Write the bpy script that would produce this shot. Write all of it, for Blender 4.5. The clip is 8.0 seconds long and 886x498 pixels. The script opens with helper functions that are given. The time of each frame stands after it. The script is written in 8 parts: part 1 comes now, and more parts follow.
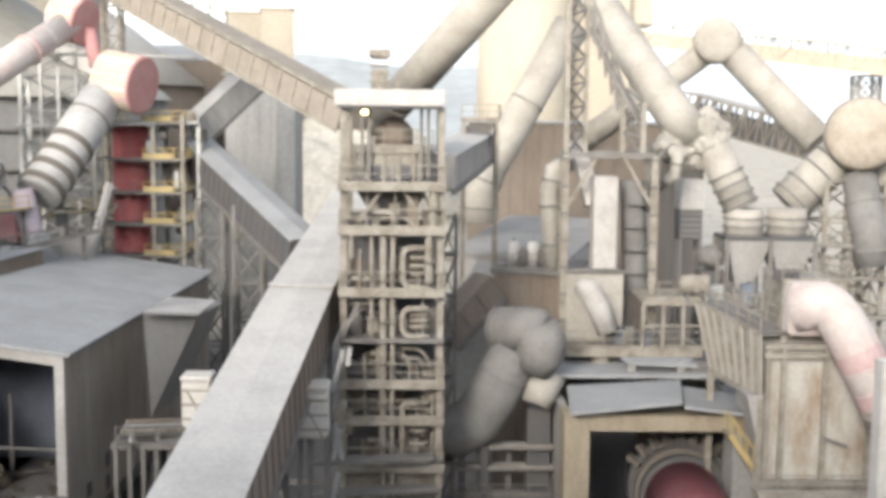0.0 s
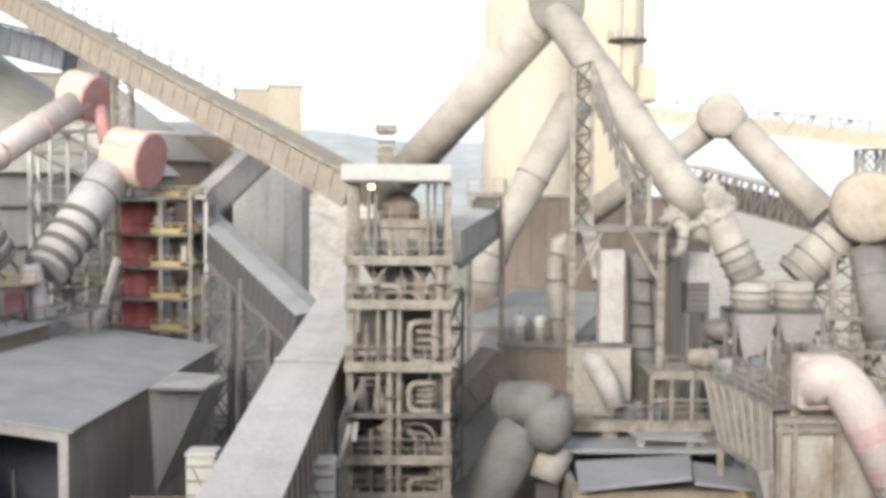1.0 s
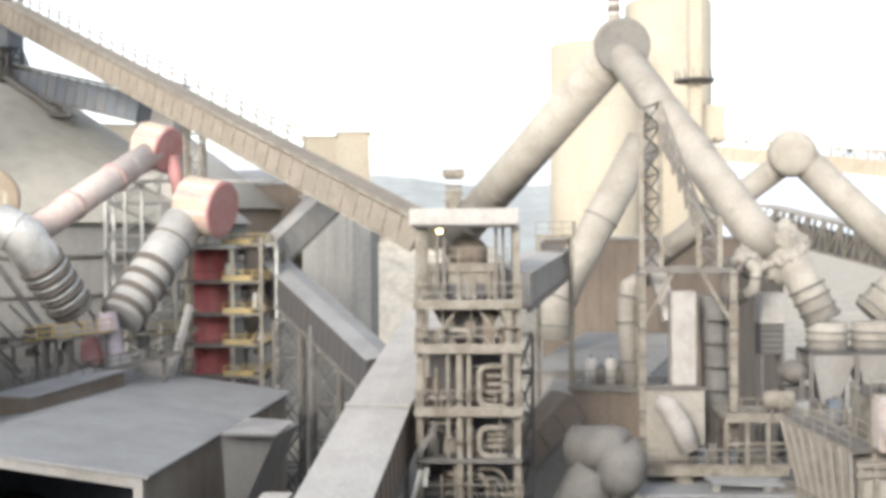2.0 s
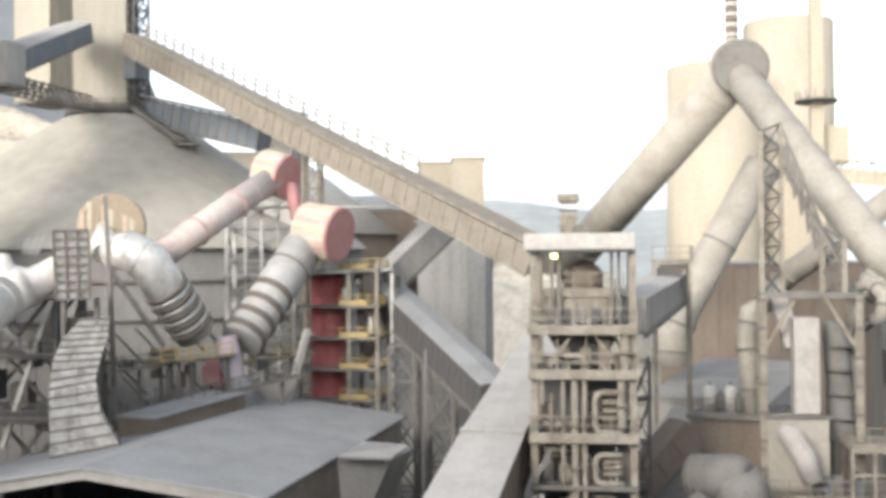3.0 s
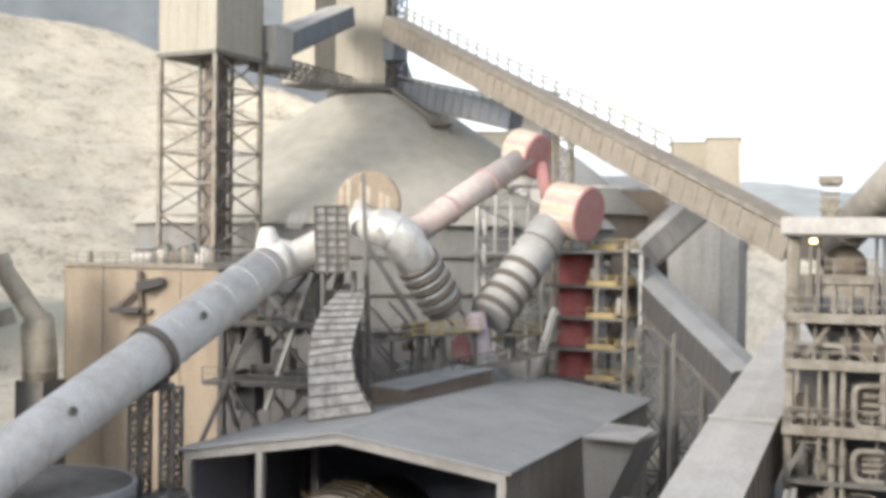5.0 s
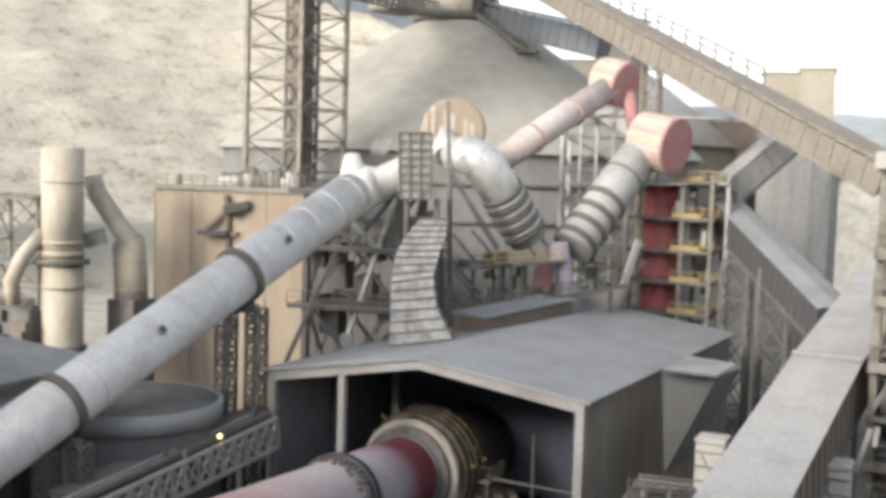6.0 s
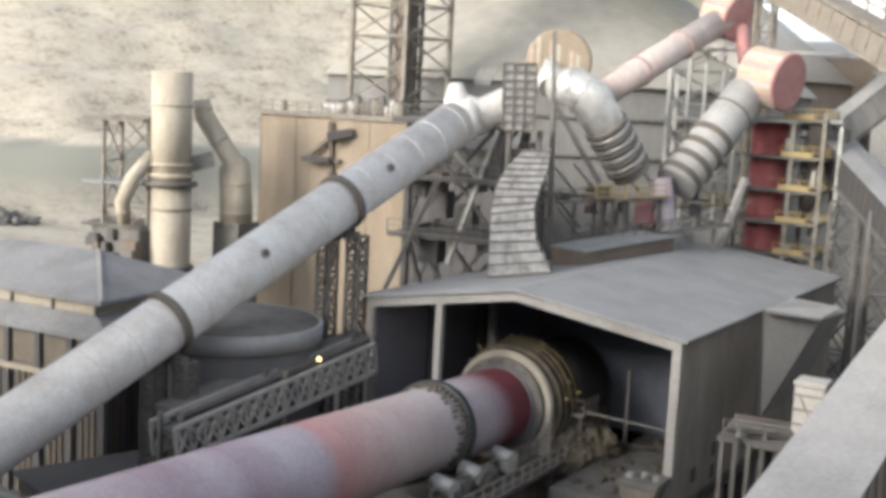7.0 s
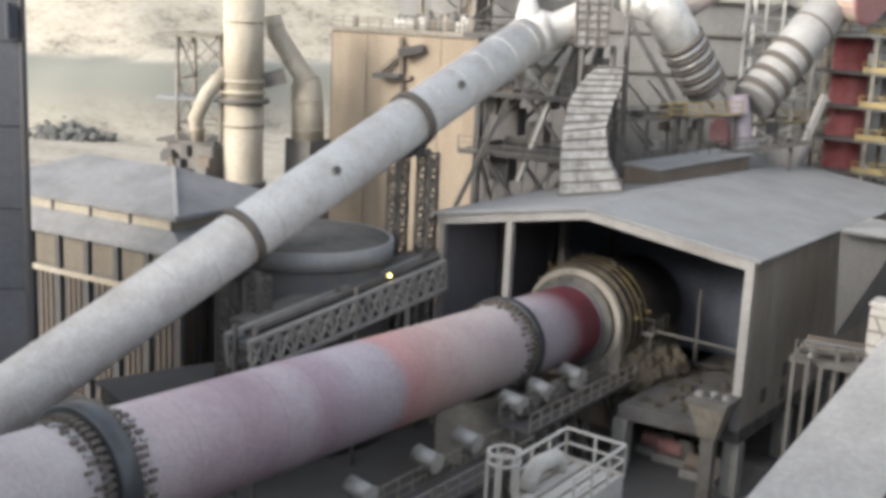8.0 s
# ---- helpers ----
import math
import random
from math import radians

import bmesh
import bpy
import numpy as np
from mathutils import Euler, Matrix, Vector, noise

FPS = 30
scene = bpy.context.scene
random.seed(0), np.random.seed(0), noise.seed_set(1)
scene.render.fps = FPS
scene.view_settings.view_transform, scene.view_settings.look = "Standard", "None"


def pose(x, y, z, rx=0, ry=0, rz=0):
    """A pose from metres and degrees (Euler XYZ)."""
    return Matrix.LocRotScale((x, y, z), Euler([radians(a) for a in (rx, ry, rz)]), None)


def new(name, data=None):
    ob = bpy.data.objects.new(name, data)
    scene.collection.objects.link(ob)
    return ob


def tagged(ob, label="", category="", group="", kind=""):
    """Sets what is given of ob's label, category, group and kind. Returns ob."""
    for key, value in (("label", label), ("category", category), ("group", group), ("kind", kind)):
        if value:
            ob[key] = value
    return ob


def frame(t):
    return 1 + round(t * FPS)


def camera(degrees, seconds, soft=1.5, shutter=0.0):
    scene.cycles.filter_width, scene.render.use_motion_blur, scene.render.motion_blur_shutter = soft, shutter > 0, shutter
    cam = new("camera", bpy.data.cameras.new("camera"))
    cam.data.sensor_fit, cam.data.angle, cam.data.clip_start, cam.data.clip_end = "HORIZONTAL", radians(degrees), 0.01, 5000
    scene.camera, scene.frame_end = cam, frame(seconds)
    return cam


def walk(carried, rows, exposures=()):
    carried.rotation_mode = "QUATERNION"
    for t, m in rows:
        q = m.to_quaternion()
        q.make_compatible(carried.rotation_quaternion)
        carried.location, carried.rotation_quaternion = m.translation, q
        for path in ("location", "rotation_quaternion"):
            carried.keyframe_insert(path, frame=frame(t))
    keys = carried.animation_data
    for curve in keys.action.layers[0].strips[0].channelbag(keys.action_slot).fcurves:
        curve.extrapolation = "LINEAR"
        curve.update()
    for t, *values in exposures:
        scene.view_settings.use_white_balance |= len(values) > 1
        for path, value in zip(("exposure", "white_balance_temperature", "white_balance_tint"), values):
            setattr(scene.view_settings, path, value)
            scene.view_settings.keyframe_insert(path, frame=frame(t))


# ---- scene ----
LENS = 42.2
EYE = (0.0, 0.0, 26.0)
cam = camera(LENS, 8.0, soft=4.2)
# seconds, yaw, pitch, roll of a camera that turns where it stands
TURNS = [
    (0.0, -1.25, -6.56, -0.60),
    (0.5, -1.07, -4.60, -0.62),
    (1.0, -0.89, -2.87, -0.42),
    (2.5, 5.36, 0.00, 0.64),
    (3.0, 8.22, 0.61, 0.54),
    (3.5, 10.89, 1.24, 0.30),
    (4.0, 14.69, 1.40, 0.09),
    (4.5, 18.08, 0.82, -0.32),
    (6.0, 24.64, -4.09, -1.73),
    (6.5, 27.10, -5.81, -2.46),
    (7.0, 29.51, -7.72, -2.98),
    (7.5, 31.27, -9.80, -3.10),
    (8.0, 32.86, -12.00, -2.77),
]
walk(cam, [(t, pose(*EYE, 0, 0, yaw) @ pose(0, 0, 0, 90 + pitch) @ pose(0, 0, 0, 0, 0, -roll)) for t, yaw, pitch, roll in TURNS], [(0.0, 1.72), (0.5, 1.6), (1.0, 1.57), (2.5, 1.53), (3.5, 1.4), (4.0, 1.36), (4.5, 1.39), (6.0, 1.39), (7.5, 1.43), (8.0, 1.5)])

# ---- world and sun ----
SUN_AZ, SUN_EL = radians(202), radians(22)
world = bpy.data.worlds.new("sky")
scene.world = world
world.use_nodes = True
wn = world.node_tree
sky = wn.nodes.new("ShaderNodeTexSky")
sky.sky_type = "NISHITA"
sky.sun_disc = False
sky.sun_elevation = SUN_EL
sky.sun_rotation = SUN_AZ
sky.dust_density = 2.0
sky.air_density = 1.0
bg = wn.nodes["Background"]
bg.inputs[1].default_value = 0.15
haze = wn.nodes.new("ShaderNodeHueSaturation")
haze.inputs["Saturation"].default_value = 0.4
wn.links.new(sky.outputs[0], haze.inputs["Color"])
wn.links.new(haze.outputs[0], bg.inputs[0])
sun_data = bpy.data.lights.new("sun", "SUN")
sun_data.energy = 0.9
sun_data.angle = radians(14)
sun_data.color = (1.0, 0.94, 0.86)
sun = new("sun", sun_data)
toward_sun = Vector((math.sin(SUN_AZ) * math.cos(SUN_EL), math.cos(SUN_AZ) * math.cos(SUN_EL), math.sin(SUN_EL)))
sun.matrix_basis = Matrix.Translation((0, -40, 120)) @ toward_sun.to_track_quat("Z", "Y").to_matrix().to_4x4()


# ---- materials ----
TONE = 0.72  # cement dust dulls every paint here

def mat(name, color, rough=0.85, metal=0.0, stain=None, amount=0.5, size=1.5, grain=12.0, bump=0.15, streak=1.0, per_piece=0.0):
    """A weathered surface under a film of cement dust: base colour, large stains (stretched downwards by streak), fine grain and relief."""
    color = [c * TONE for c in color]
    stain = [c * TONE for c in stain] if stain else None
    m = bpy.data.materials.new(name)
    m.use_nodes = True
    nt = m.node_tree
    nodes, links = nt.nodes, nt.links
    bsdf = nodes["Principled BSDF"]
    geo = nodes.new("ShaderNodeNewGeometry")
    mapping = nodes.new("ShaderNodeMapping")
    mapping.inputs["Scale"].default_value = (1, 1, 1 / streak)
    links.new(geo.outputs["Position"], mapping.inputs[0])
    big = nodes.new("ShaderNodeTexNoise")
    big.inputs["Scale"].default_value = 1 / size
    big.inputs["Detail"].default_value = 6
    big.inputs["Roughness"].default_value = 0.65
    links.new(mapping.outputs[0], big.inputs["Vector"])
    ramp = nodes.new("ShaderNodeMapRange")
    ramp.inputs[1].default_value, ramp.inputs[2].default_value = 0.42, 0.66
    ramp.inputs[3].default_value, ramp.inputs[4].default_value = 0.0, amount
    links.new(big.outputs[0], ramp.inputs[0])
    fine = nodes.new("ShaderNodeTexNoise")
    fine.inputs["Scale"].default_value = grain
    fine.inputs["Detail"].default_value = 4
    links.new(geo.outputs["Position"], fine.inputs["Vector"])
    mix = nodes.new("ShaderNodeMix")
    mix.data_type = "RGBA"
    mix.inputs[6].default_value = (*color, 1)
    mix.inputs[7].default_value = (*(stain or [c * 0.55 for c in color]), 1)
    links.new(ramp.outputs[0], mix.inputs[0])
    hsv = nodes.new("ShaderNodeHueSaturation")
    links.new(mix.outputs[2], hsv.inputs["Color"])
    val = nodes.new("ShaderNodeMapRange")
    val.inputs[1].default_value, val.inputs[2].default_value = 0.3, 0.7
    val.inputs[3].default_value, val.inputs[4].default_value = 0.9, 1.1
    links.new(fine.outputs[0], val.inputs[0])
    if per_piece:
        info = nodes.new("ShaderNodeObjectInfo")
        spread = nodes.new("ShaderNodeMapRange")
        spread.inputs[3].default_value, spread.inputs[4].default_value = 1 - per_piece, 1 + per_piece
        links.new(info.outputs["Random"], spread.inputs[0])
        mul = nodes.new("ShaderNodeMath")
        mul.operation = "MULTIPLY"
        links.new(val.outputs[0], mul.inputs[0])
        links.new(spread.outputs[0], mul.inputs[1])
        links.new(mul.outputs[0], hsv.inputs["Value"])
    else:
        links.new(val.outputs[0], hsv.inputs["Value"])
    links.new(hsv.outputs[0], bsdf.inputs["Base Color"])
    rr = nodes.new("ShaderNodeMapRange")
    rr.inputs[3].default_value, rr.inputs[4].default_value = max(0.05, rough - 0.1), min(1, rough + 0.1)
    links.new(big.outputs[0], rr.inputs[0])
    links.new(rr.outputs[0], bsdf.inputs["Roughness"])
    bsdf.inputs["Metallic"].default_value = metal
    if bump:
        b = nodes.new("ShaderNodeBump")
        b.inputs["Strength"].default_value = bump
        b.inputs["Distance"].default_value = 0.05
        links.new(fine.outputs[0], b.inputs["Height"])
        links.new(b.outputs[0], bsdf.inputs["Normal"])
    return m


def plain(name, color, rough=0.6, metal=0.0):
    m = bpy.data.materials.new(name)
    m.use_nodes = True
    b = m.node_tree.nodes["Principled BSDF"]
    b.inputs["Base Color"].default_value = (*color, 1)
    b.inputs["Roughness"].default_value = rough
    b.inputs["Metallic"].default_value = metal
    return m


M_STEEL = mat("dusty_steel", (0.205, 0.195, 0.18), 0.8, 0.0, (0.115, 0.10, 0.085), 0.6, 1.2, 9)
M_STEEL_TAN = mat("cement_dusted_steel", (0.34, 0.312, 0.265), 0.9, 0.0, (0.16, 0.13, 0.095), 0.75, 0.9, 9)
# dark steel parts, and steelwork whose shade is put into the colour
M_STEEL_DARK = mat("dark_and_shaded_steel", (0.10, 0.10, 0.105), 0.75, 0.0, (0.17, 0.14, 0.11), 0.5, 1.0, 9)
M_GALV = mat("galvanised_steel", (0.50, 0.50, 0.48), 0.5, 0.3, (0.34, 0.33, 0.31), 0.6, 1.0, 8)
M_SHEET = mat("grey_cladding", (0.42, 0.405, 0.385), 0.75, 0.0, (0.29, 0.27, 0.25), 0.7, 3.0, 5, streak=4)
M_SHEET_TAN = mat("tan_cladding", (0.41, 0.335, 0.25), 0.8, 0.0, (0.30, 0.235, 0.17), 0.75, 2.0, 5, streak=6)
M_SHEET_CREAM = mat("cream_grey_cladding", (0.43, 0.40, 0.335), 0.8, 0.0, (0.34, 0.31, 0.26), 0.7, 3.0, 5, streak=5)
M_PANEL = mat("smooth_grey_panel", (0.17, 0.175, 0.19), 0.6, 0.0, (0.13, 0.135, 0.15), 0.6, 4.0, 3, bump=0.03)
M_SHEET_BLUE = mat("bluish_gallery_cladding", (0.16, 0.19, 0.23), 0.7, 0.0, (0.28, 0.27, 0.25), 0.6, 2.0, 5)
M_ROOF = mat("dusty_sheet_roof", (0.36, 0.365, 0.365), 0.8, 0.0, (0.27, 0.27, 0.27), 0.8, 4.0, 4)
M_ROOF_PALE = mat("pale_gallery_roof", (0.52, 0.50, 0.47), 0.8, 0.0, (0.40, 0.385, 0.36), 0.8, 3.0, 5)
M_DUCT = mat("dusty_duct", (0.44, 0.412, 0.365), 0.85, 0.0, (0.29, 0.26, 0.22), 0.65, 2.2, 6, bump=0.2)
M_DUCT_WHITE = mat("pale_grey_duct", (0.52, 0.515, 0.495), 0.7, 0.0, (0.41, 0.395, 0.375), 0.7, 1.3, 6)
M_DUCT_PALE = mat("chalky_pale_duct", (0.49, 0.465, 0.435), 0.85, 0.0, (0.36, 0.33, 0.30), 0.7, 0.9, 7)
M_DUCT_AIR = mat("air_duct_paint", (0.88, 0.86, 0.815), 0.6, 0.0, (0.68, 0.62, 0.57), 0.8, 1.4, 6)
M_DUCT_WARM = mat("sun_bleached_tan_duct", (0.44, 0.385, 0.315), 0.85, 0.0, (0.29, 0.24, 0.19), 0.75, 1.1, 6, bump=0.25)
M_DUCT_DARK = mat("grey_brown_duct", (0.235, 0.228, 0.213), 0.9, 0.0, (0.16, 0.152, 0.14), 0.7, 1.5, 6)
M_INSUL = mat("aluminium_insulation", (0.85, 0.84, 0.80), 0.45, 0.4, (0.38, 0.36, 0.33), 0.6, 0.9, 7, bump=0.3)
M_INSUL_OLD = mat("weathered_insulation_sheet", (0.50, 0.49, 0.47), 0.5, 0.35, (0.20, 0.19, 0.18), 0.85, 0.7, 6, bump=0.3)
M_BAND = mat("rusty_band", (0.17, 0.15, 0.13), 0.85, 0.0, (0.24, 0.20, 0.16), 0.5, 0.8, 8)
M_RED = mat("faded_red_paint", (0.42, 0.095, 0.10), 0.7, 0.0, (0.46, 0.20, 0.19), 0.7, 1.5, 6)
M_RED_PALE = mat("chalked_pink_paint", (0.53, 0.26, 0.255), 0.8, 0.0, (0.58, 0.36, 0.34), 0.8, 1.5, 6)
M_PINKWHITE = mat("pink_white_duct", (0.62, 0.565, 0.525), 0.75, 0.0, (0.56, 0.41, 0.38), 0.65, 1.8, 5)
M_PINK_BAND = mat("burnt_pink_duct", (0.54, 0.36, 0.345), 0.75, 0.0, (0.58, 0.48, 0.45), 0.75, 1.0, 5)


def kiln_paint():
    """Kiln shell whose paint is burnt in rings: crimson at the hot end, rose, lilac and chalky zones along its length."""
    m = mat("heat_stained_kiln_shell", (0.9, 0.9, 0.9), 0.55, 0.0, (0.72, 0.66, 0.68), 0.7, 3.5, 5, bump=0.08)
    nt = m.node_tree
    bsdf = nt.nodes["Principled BSDF"]
    wear = bsdf.inputs["Base Color"].links[0].from_socket
    geo = nt.nodes.new("ShaderNodeNewGeometry")
    sep = nt.nodes.new("ShaderNodeSeparateXYZ")
    nt.links.new(geo.outputs["Position"], sep.inputs[0])
    patch = nt.nodes.new("ShaderNodeTexNoise")
    patch.inputs["Scale"].default_value = 0.5
    patch.inputs["Detail"].default_value = 5
    nt.links.new(geo.outputs["Position"], patch.inputs["Vector"])
    shift = nt.nodes.new("ShaderNodeMath")
    shift.operation = "MULTIPLY_ADD"
    shift.inputs[1].default_value = 0.8
    nt.links.new(patch.outputs[0], shift.inputs[0])
    nt.links.new(sep.outputs[1], shift.inputs[2])
    along = nt.nodes.new("ShaderNodeMapRange")
    along.inputs[1].default_value, along.inputs[2].default_value = 62.8, 12.8
    nt.links.new(shift.outputs[0], along.inputs[0])
    ramp = nt.nodes.new("ShaderNodeValToRGB")
    e = ramp.color_ramp.elements
    stops = [(0.0, (0.30, 0.07, 0.09)), (2.2, (0.33, 0.09, 0.12)), (3.3, (0.54, 0.38, 0.43)), (5.0, (0.70, 0.64, 0.70)), (9.5, (0.76, 0.69, 0.68)), (12.0, (0.74, 0.62, 0.60)), (14.0, (0.76, 0.62, 0.59)), (16.5, (0.75, 0.53, 0.50)), (18.9, (0.73, 0.40, 0.38)), (19.5, (0.70, 0.44, 0.44)), (20.0, (0.61, 0.53, 0.58)), (22.5, (0.66, 0.59, 0.64)), (25.0, (0.54, 0.41, 0.47)), (26.5, (0.66, 0.57, 0.61)), (28.5, (0.56, 0.43, 0.48)), (33.0, (0.70, 0.58, 0.60)), (38.0, (0.78, 0.71, 0.70))]
    e[0].position, e[0].color = 0.0, (*stops[0][1], 1)
    e[1].position, e[1].color = 1.0, (0.70, 0.66, 0.65, 1)
    for at, col in stops[1:]:
        e.new(at / 50).color = (*col, 1)
    nt.links.new(along.outputs[0], ramp.inputs[0])
    mix = nt.nodes.new("ShaderNodeMix")
    mix.data_type = "RGBA"
    mix.blend_type = "MULTIPLY"
    mix.inputs[0].default_value = 1.0
    nt.links.new(ramp.outputs[0], mix.inputs[6])
    nt.links.new(wear, mix.inputs[7])
    nt.links.new(mix.outputs[2], bsdf.inputs["Base Color"])
    return m


M_KILN = kiln_paint()
M_TYRE = mat("worn_steel_tyre", (0.13, 0.14, 0.15), 0.45, 0.5, (0.08, 0.07, 0.07), 0.6, 1.0, 8)
M_STRIPE = mat("tan_shell", (0.62, 0.51, 0.40), 0.75, 0.0, (0.56, 0.33, 0.28), 0.6, 1.2, 5, streak=0.25)
M_CREAM = mat("cream_painted_steel", (0.60, 0.54, 0.43), 0.75, 0.0, (0.44, 0.37, 0.28), 0.7, 1.6, 5, streak=3)
# yellow hoop paint, darkened in its colour for the dim kiln house
M_HOOP = mat("shade_dulled_yellow", (0.26, 0.20, 0.08), 0.85, 0.0, (0.13, 0.11, 0.07), 0.8, 0.6, 8)
M_YELLOW = mat("yellow_paint", (0.50, 0.36, 0.12), 0.65, 0.0, (0.45, 0.33, 0.13), 0.5, 0.8, 8)
# cream concrete; on the far silos it also carries warm sunlight in its colour
M_CONC = mat("warm_concrete", (0.52, 0.47, 0.38), 0.9, 0.0, (0.42, 0.36, 0.28), 0.6, 6.0, 3, streak=4)
M_CONC_GREY = mat("grey_concrete", (0.37, 0.36, 0.34), 0.9, 0.0, (0.26, 0.25, 0.235), 0.6, 4.0, 3, streak=3)
M_CONC_OLD = mat("rust_streaked_concrete", (0.36, 0.31, 0.23), 0.9, 0.0, (0.22, 0.16, 0.10), 0.7, 1.6, 5, streak=3)
M_SILO_GREY = mat("streaked_silo_concrete", (0.52, 0.515, 0.49), 0.9, 0.0, (0.38, 0.37, 0.345), 0.75, 2.2, 3, streak=6)
M_LIMESTONE = mat("limestone_bank", (0.66, 0.62, 0.54), 0.95, 0.0, (0.42, 0.40, 0.34), 0.8, 2.6, 1.2, bump=0.5)
# concrete floor with the shade inside the kiln house put into its colour
M_FLOOR_DARK = mat("shaded_concrete_floor", (0.17, 0.165, 0.16), 0.95, 0.0, (0.10, 0.095, 0.09), 0.8, 1.5, 4)
M_ROOF_OLD = mat("dark_dusty_roof", (0.31, 0.31, 0.315), 0.85, 0.0, (0.22, 0.22, 0.225), 0.8, 3.0, 4)
M_SHEET_WARM = mat("brownish_wall_sheet", (0.43, 0.385, 0.33), 0.8, 0.0, (0.29, 0.255, 0.215), 0.75, 2.2, 5, streak=5)
# bluish dimness of the kiln house interior, put into a colour
M_INTERIOR_SHADE = mat("interior_shade_blue", (0.14, 0.155, 0.195), 0.9, 0.0, (0.10, 0.11, 0.135), 0.7, 2.5, 4)
M_DRUM_WALL = mat("grey_drum_wall", (0.25, 0.245, 0.232), 0.9, 0.0, (0.18, 0.172, 0.16), 0.7, 3.0, 3, streak=3)
M_CONE = mat("dome_shell", (0.43, 0.41, 0.36), 0.92, 0.0, (0.36, 0.34, 0.29), 0.7, 12.0, 0.5, bump=0.02)
M_WHITE = mat("off_white_paint", (0.64, 0.62, 0.58), 0.7, 0.0, (0.55, 0.50, 0.43), 0.6, 1.0, 7)
# bluish shade of interiors, openings and gaps, put into one colour
M_DARK = mat("dim_recess", (0.22, 0.225, 0.25), 0.95, 0.0, (0.27, 0.265, 0.27), 0.5, 2.0, 5)
M_BROWN = mat("brown_cladding", (0.25, 0.205, 0.165), 0.9, 0.0, (0.17, 0.135, 0.105), 0.6, 3.0, 5, streak=3)
M_BROWN_DUST = mat("dusty_brown_cladding", (0.30, 0.265, 0.22), 0.9, 0.0, (0.22, 0.19, 0.155), 0.7, 2.0, 5)
M_PANEL_TAN = mat("stained_beige_panel", (0.23, 0.20, 0.16), 0.85, 0.0, (0.15, 0.13, 0.10), 0.7, 1.5, 5, streak=3)
# lining bricks and rubble; the shade under the house roof darkens this colour
M_BRICK = mat("refractory_lining", (0.17, 0.145, 0.105), 0.95, 0.0, (0.08, 0.07, 0.06), 0.8, 0.8, 6, per_piece=0.25)
M_LAMP = bpy.data.materials.new("lamp_glow")
M_LAMP.use_nodes = True
M_LAMP.node_tree.nodes["Principled BSDF"].inputs["Emission Color"].default_value = (1, 0.75, 0.22, 1)
M_LAMP.node_tree.nodes["Principled BSDF"].inputs["Emission Strength"].default_value = 2.5


# ---- builders ----
def mesh_of(bm, name):
    me = bpy.data.meshes.new(name)
    bmesh.ops.recalc_face_normals(bm, faces=bm.faces)
    bm.to_mesh(me)
    bm.free()
    return me


def chain(ob):
    return (chain(ob.parent) if ob.parent else Matrix()) @ ob.matrix_basis


def part(name, bm, material, parent=None, label=""):
    """Links a bmesh in world coordinates as one mesh object under its thing."""
    if parent is not None:
        bmesh.ops.transform(bm, matrix=chain(parent).inverted(), verts=bm.verts)
    ob = new(name, mesh_of(bm, name))
    ob.data.materials.append(material)
    ob.parent = parent
    return tagged(ob, label)


def thing(name, base, label, category, group="", kind="", heading=0.0):
    """An empty at the base of a thing, which parents its parts."""
    ob = new(name)
    ob.empty_display_size = 0.5
    ob.matrix_basis = pose(*base, 0, 0, heading)
    return tagged(ob, label, category, group, kind)


def box(bm, centre, size, turn=None, bevel=0.0):
    m = Matrix.Translation(centre) @ (turn or Matrix()) @ Matrix.Diagonal((*size, 1))
    made = bmesh.ops.create_cube(bm, size=1, matrix=m)
    if bevel:
        edges = list({e for v in made["verts"] for e in v.link_edges})
        bmesh.ops.bevel(bm, geom=edges, offset=bevel, segments=2, affect="EDGES")
    return bm


def rz(deg):
    return Matrix.Rotation(radians(deg), 4, "Z")


def between(p0, p1, up=(0, 0, 1)):
    """A frame at the middle of p0..p1, with its z along the line and its y towards up."""
    p0, p1 = Vector(p0), Vector(p1)
    z = (p1 - p0).normalized()
    u = Vector(up)
    if abs(z.dot(u)) > 0.999:
        u = Vector((0, 1, 0))
    x = u.cross(z).normalized()
    y = z.cross(x)
    m = Matrix((x, y, z)).transposed().to_4x4()
    m.translation = (p0 + p1) / 2
    return m


def slab(bm, p0, p1, w, h, bevel=0.0, up=(0, 0, 1)):
    """A box from p0 to p1, w wide and h high."""
    d = (Vector(p1) - Vector(p0)).length
    m = between(p0, p1, up)
    made = bmesh.ops.create_cube(bm, size=1, matrix=m @ Matrix.Diagonal((w, h, d, 1)))
    if bevel:
        edges = list({e for v in made["verts"] for e in v.link_edges})
        bmesh.ops.bevel(bm, geom=edges, offset=bevel, segments=1, affect="EDGES")
    return bm


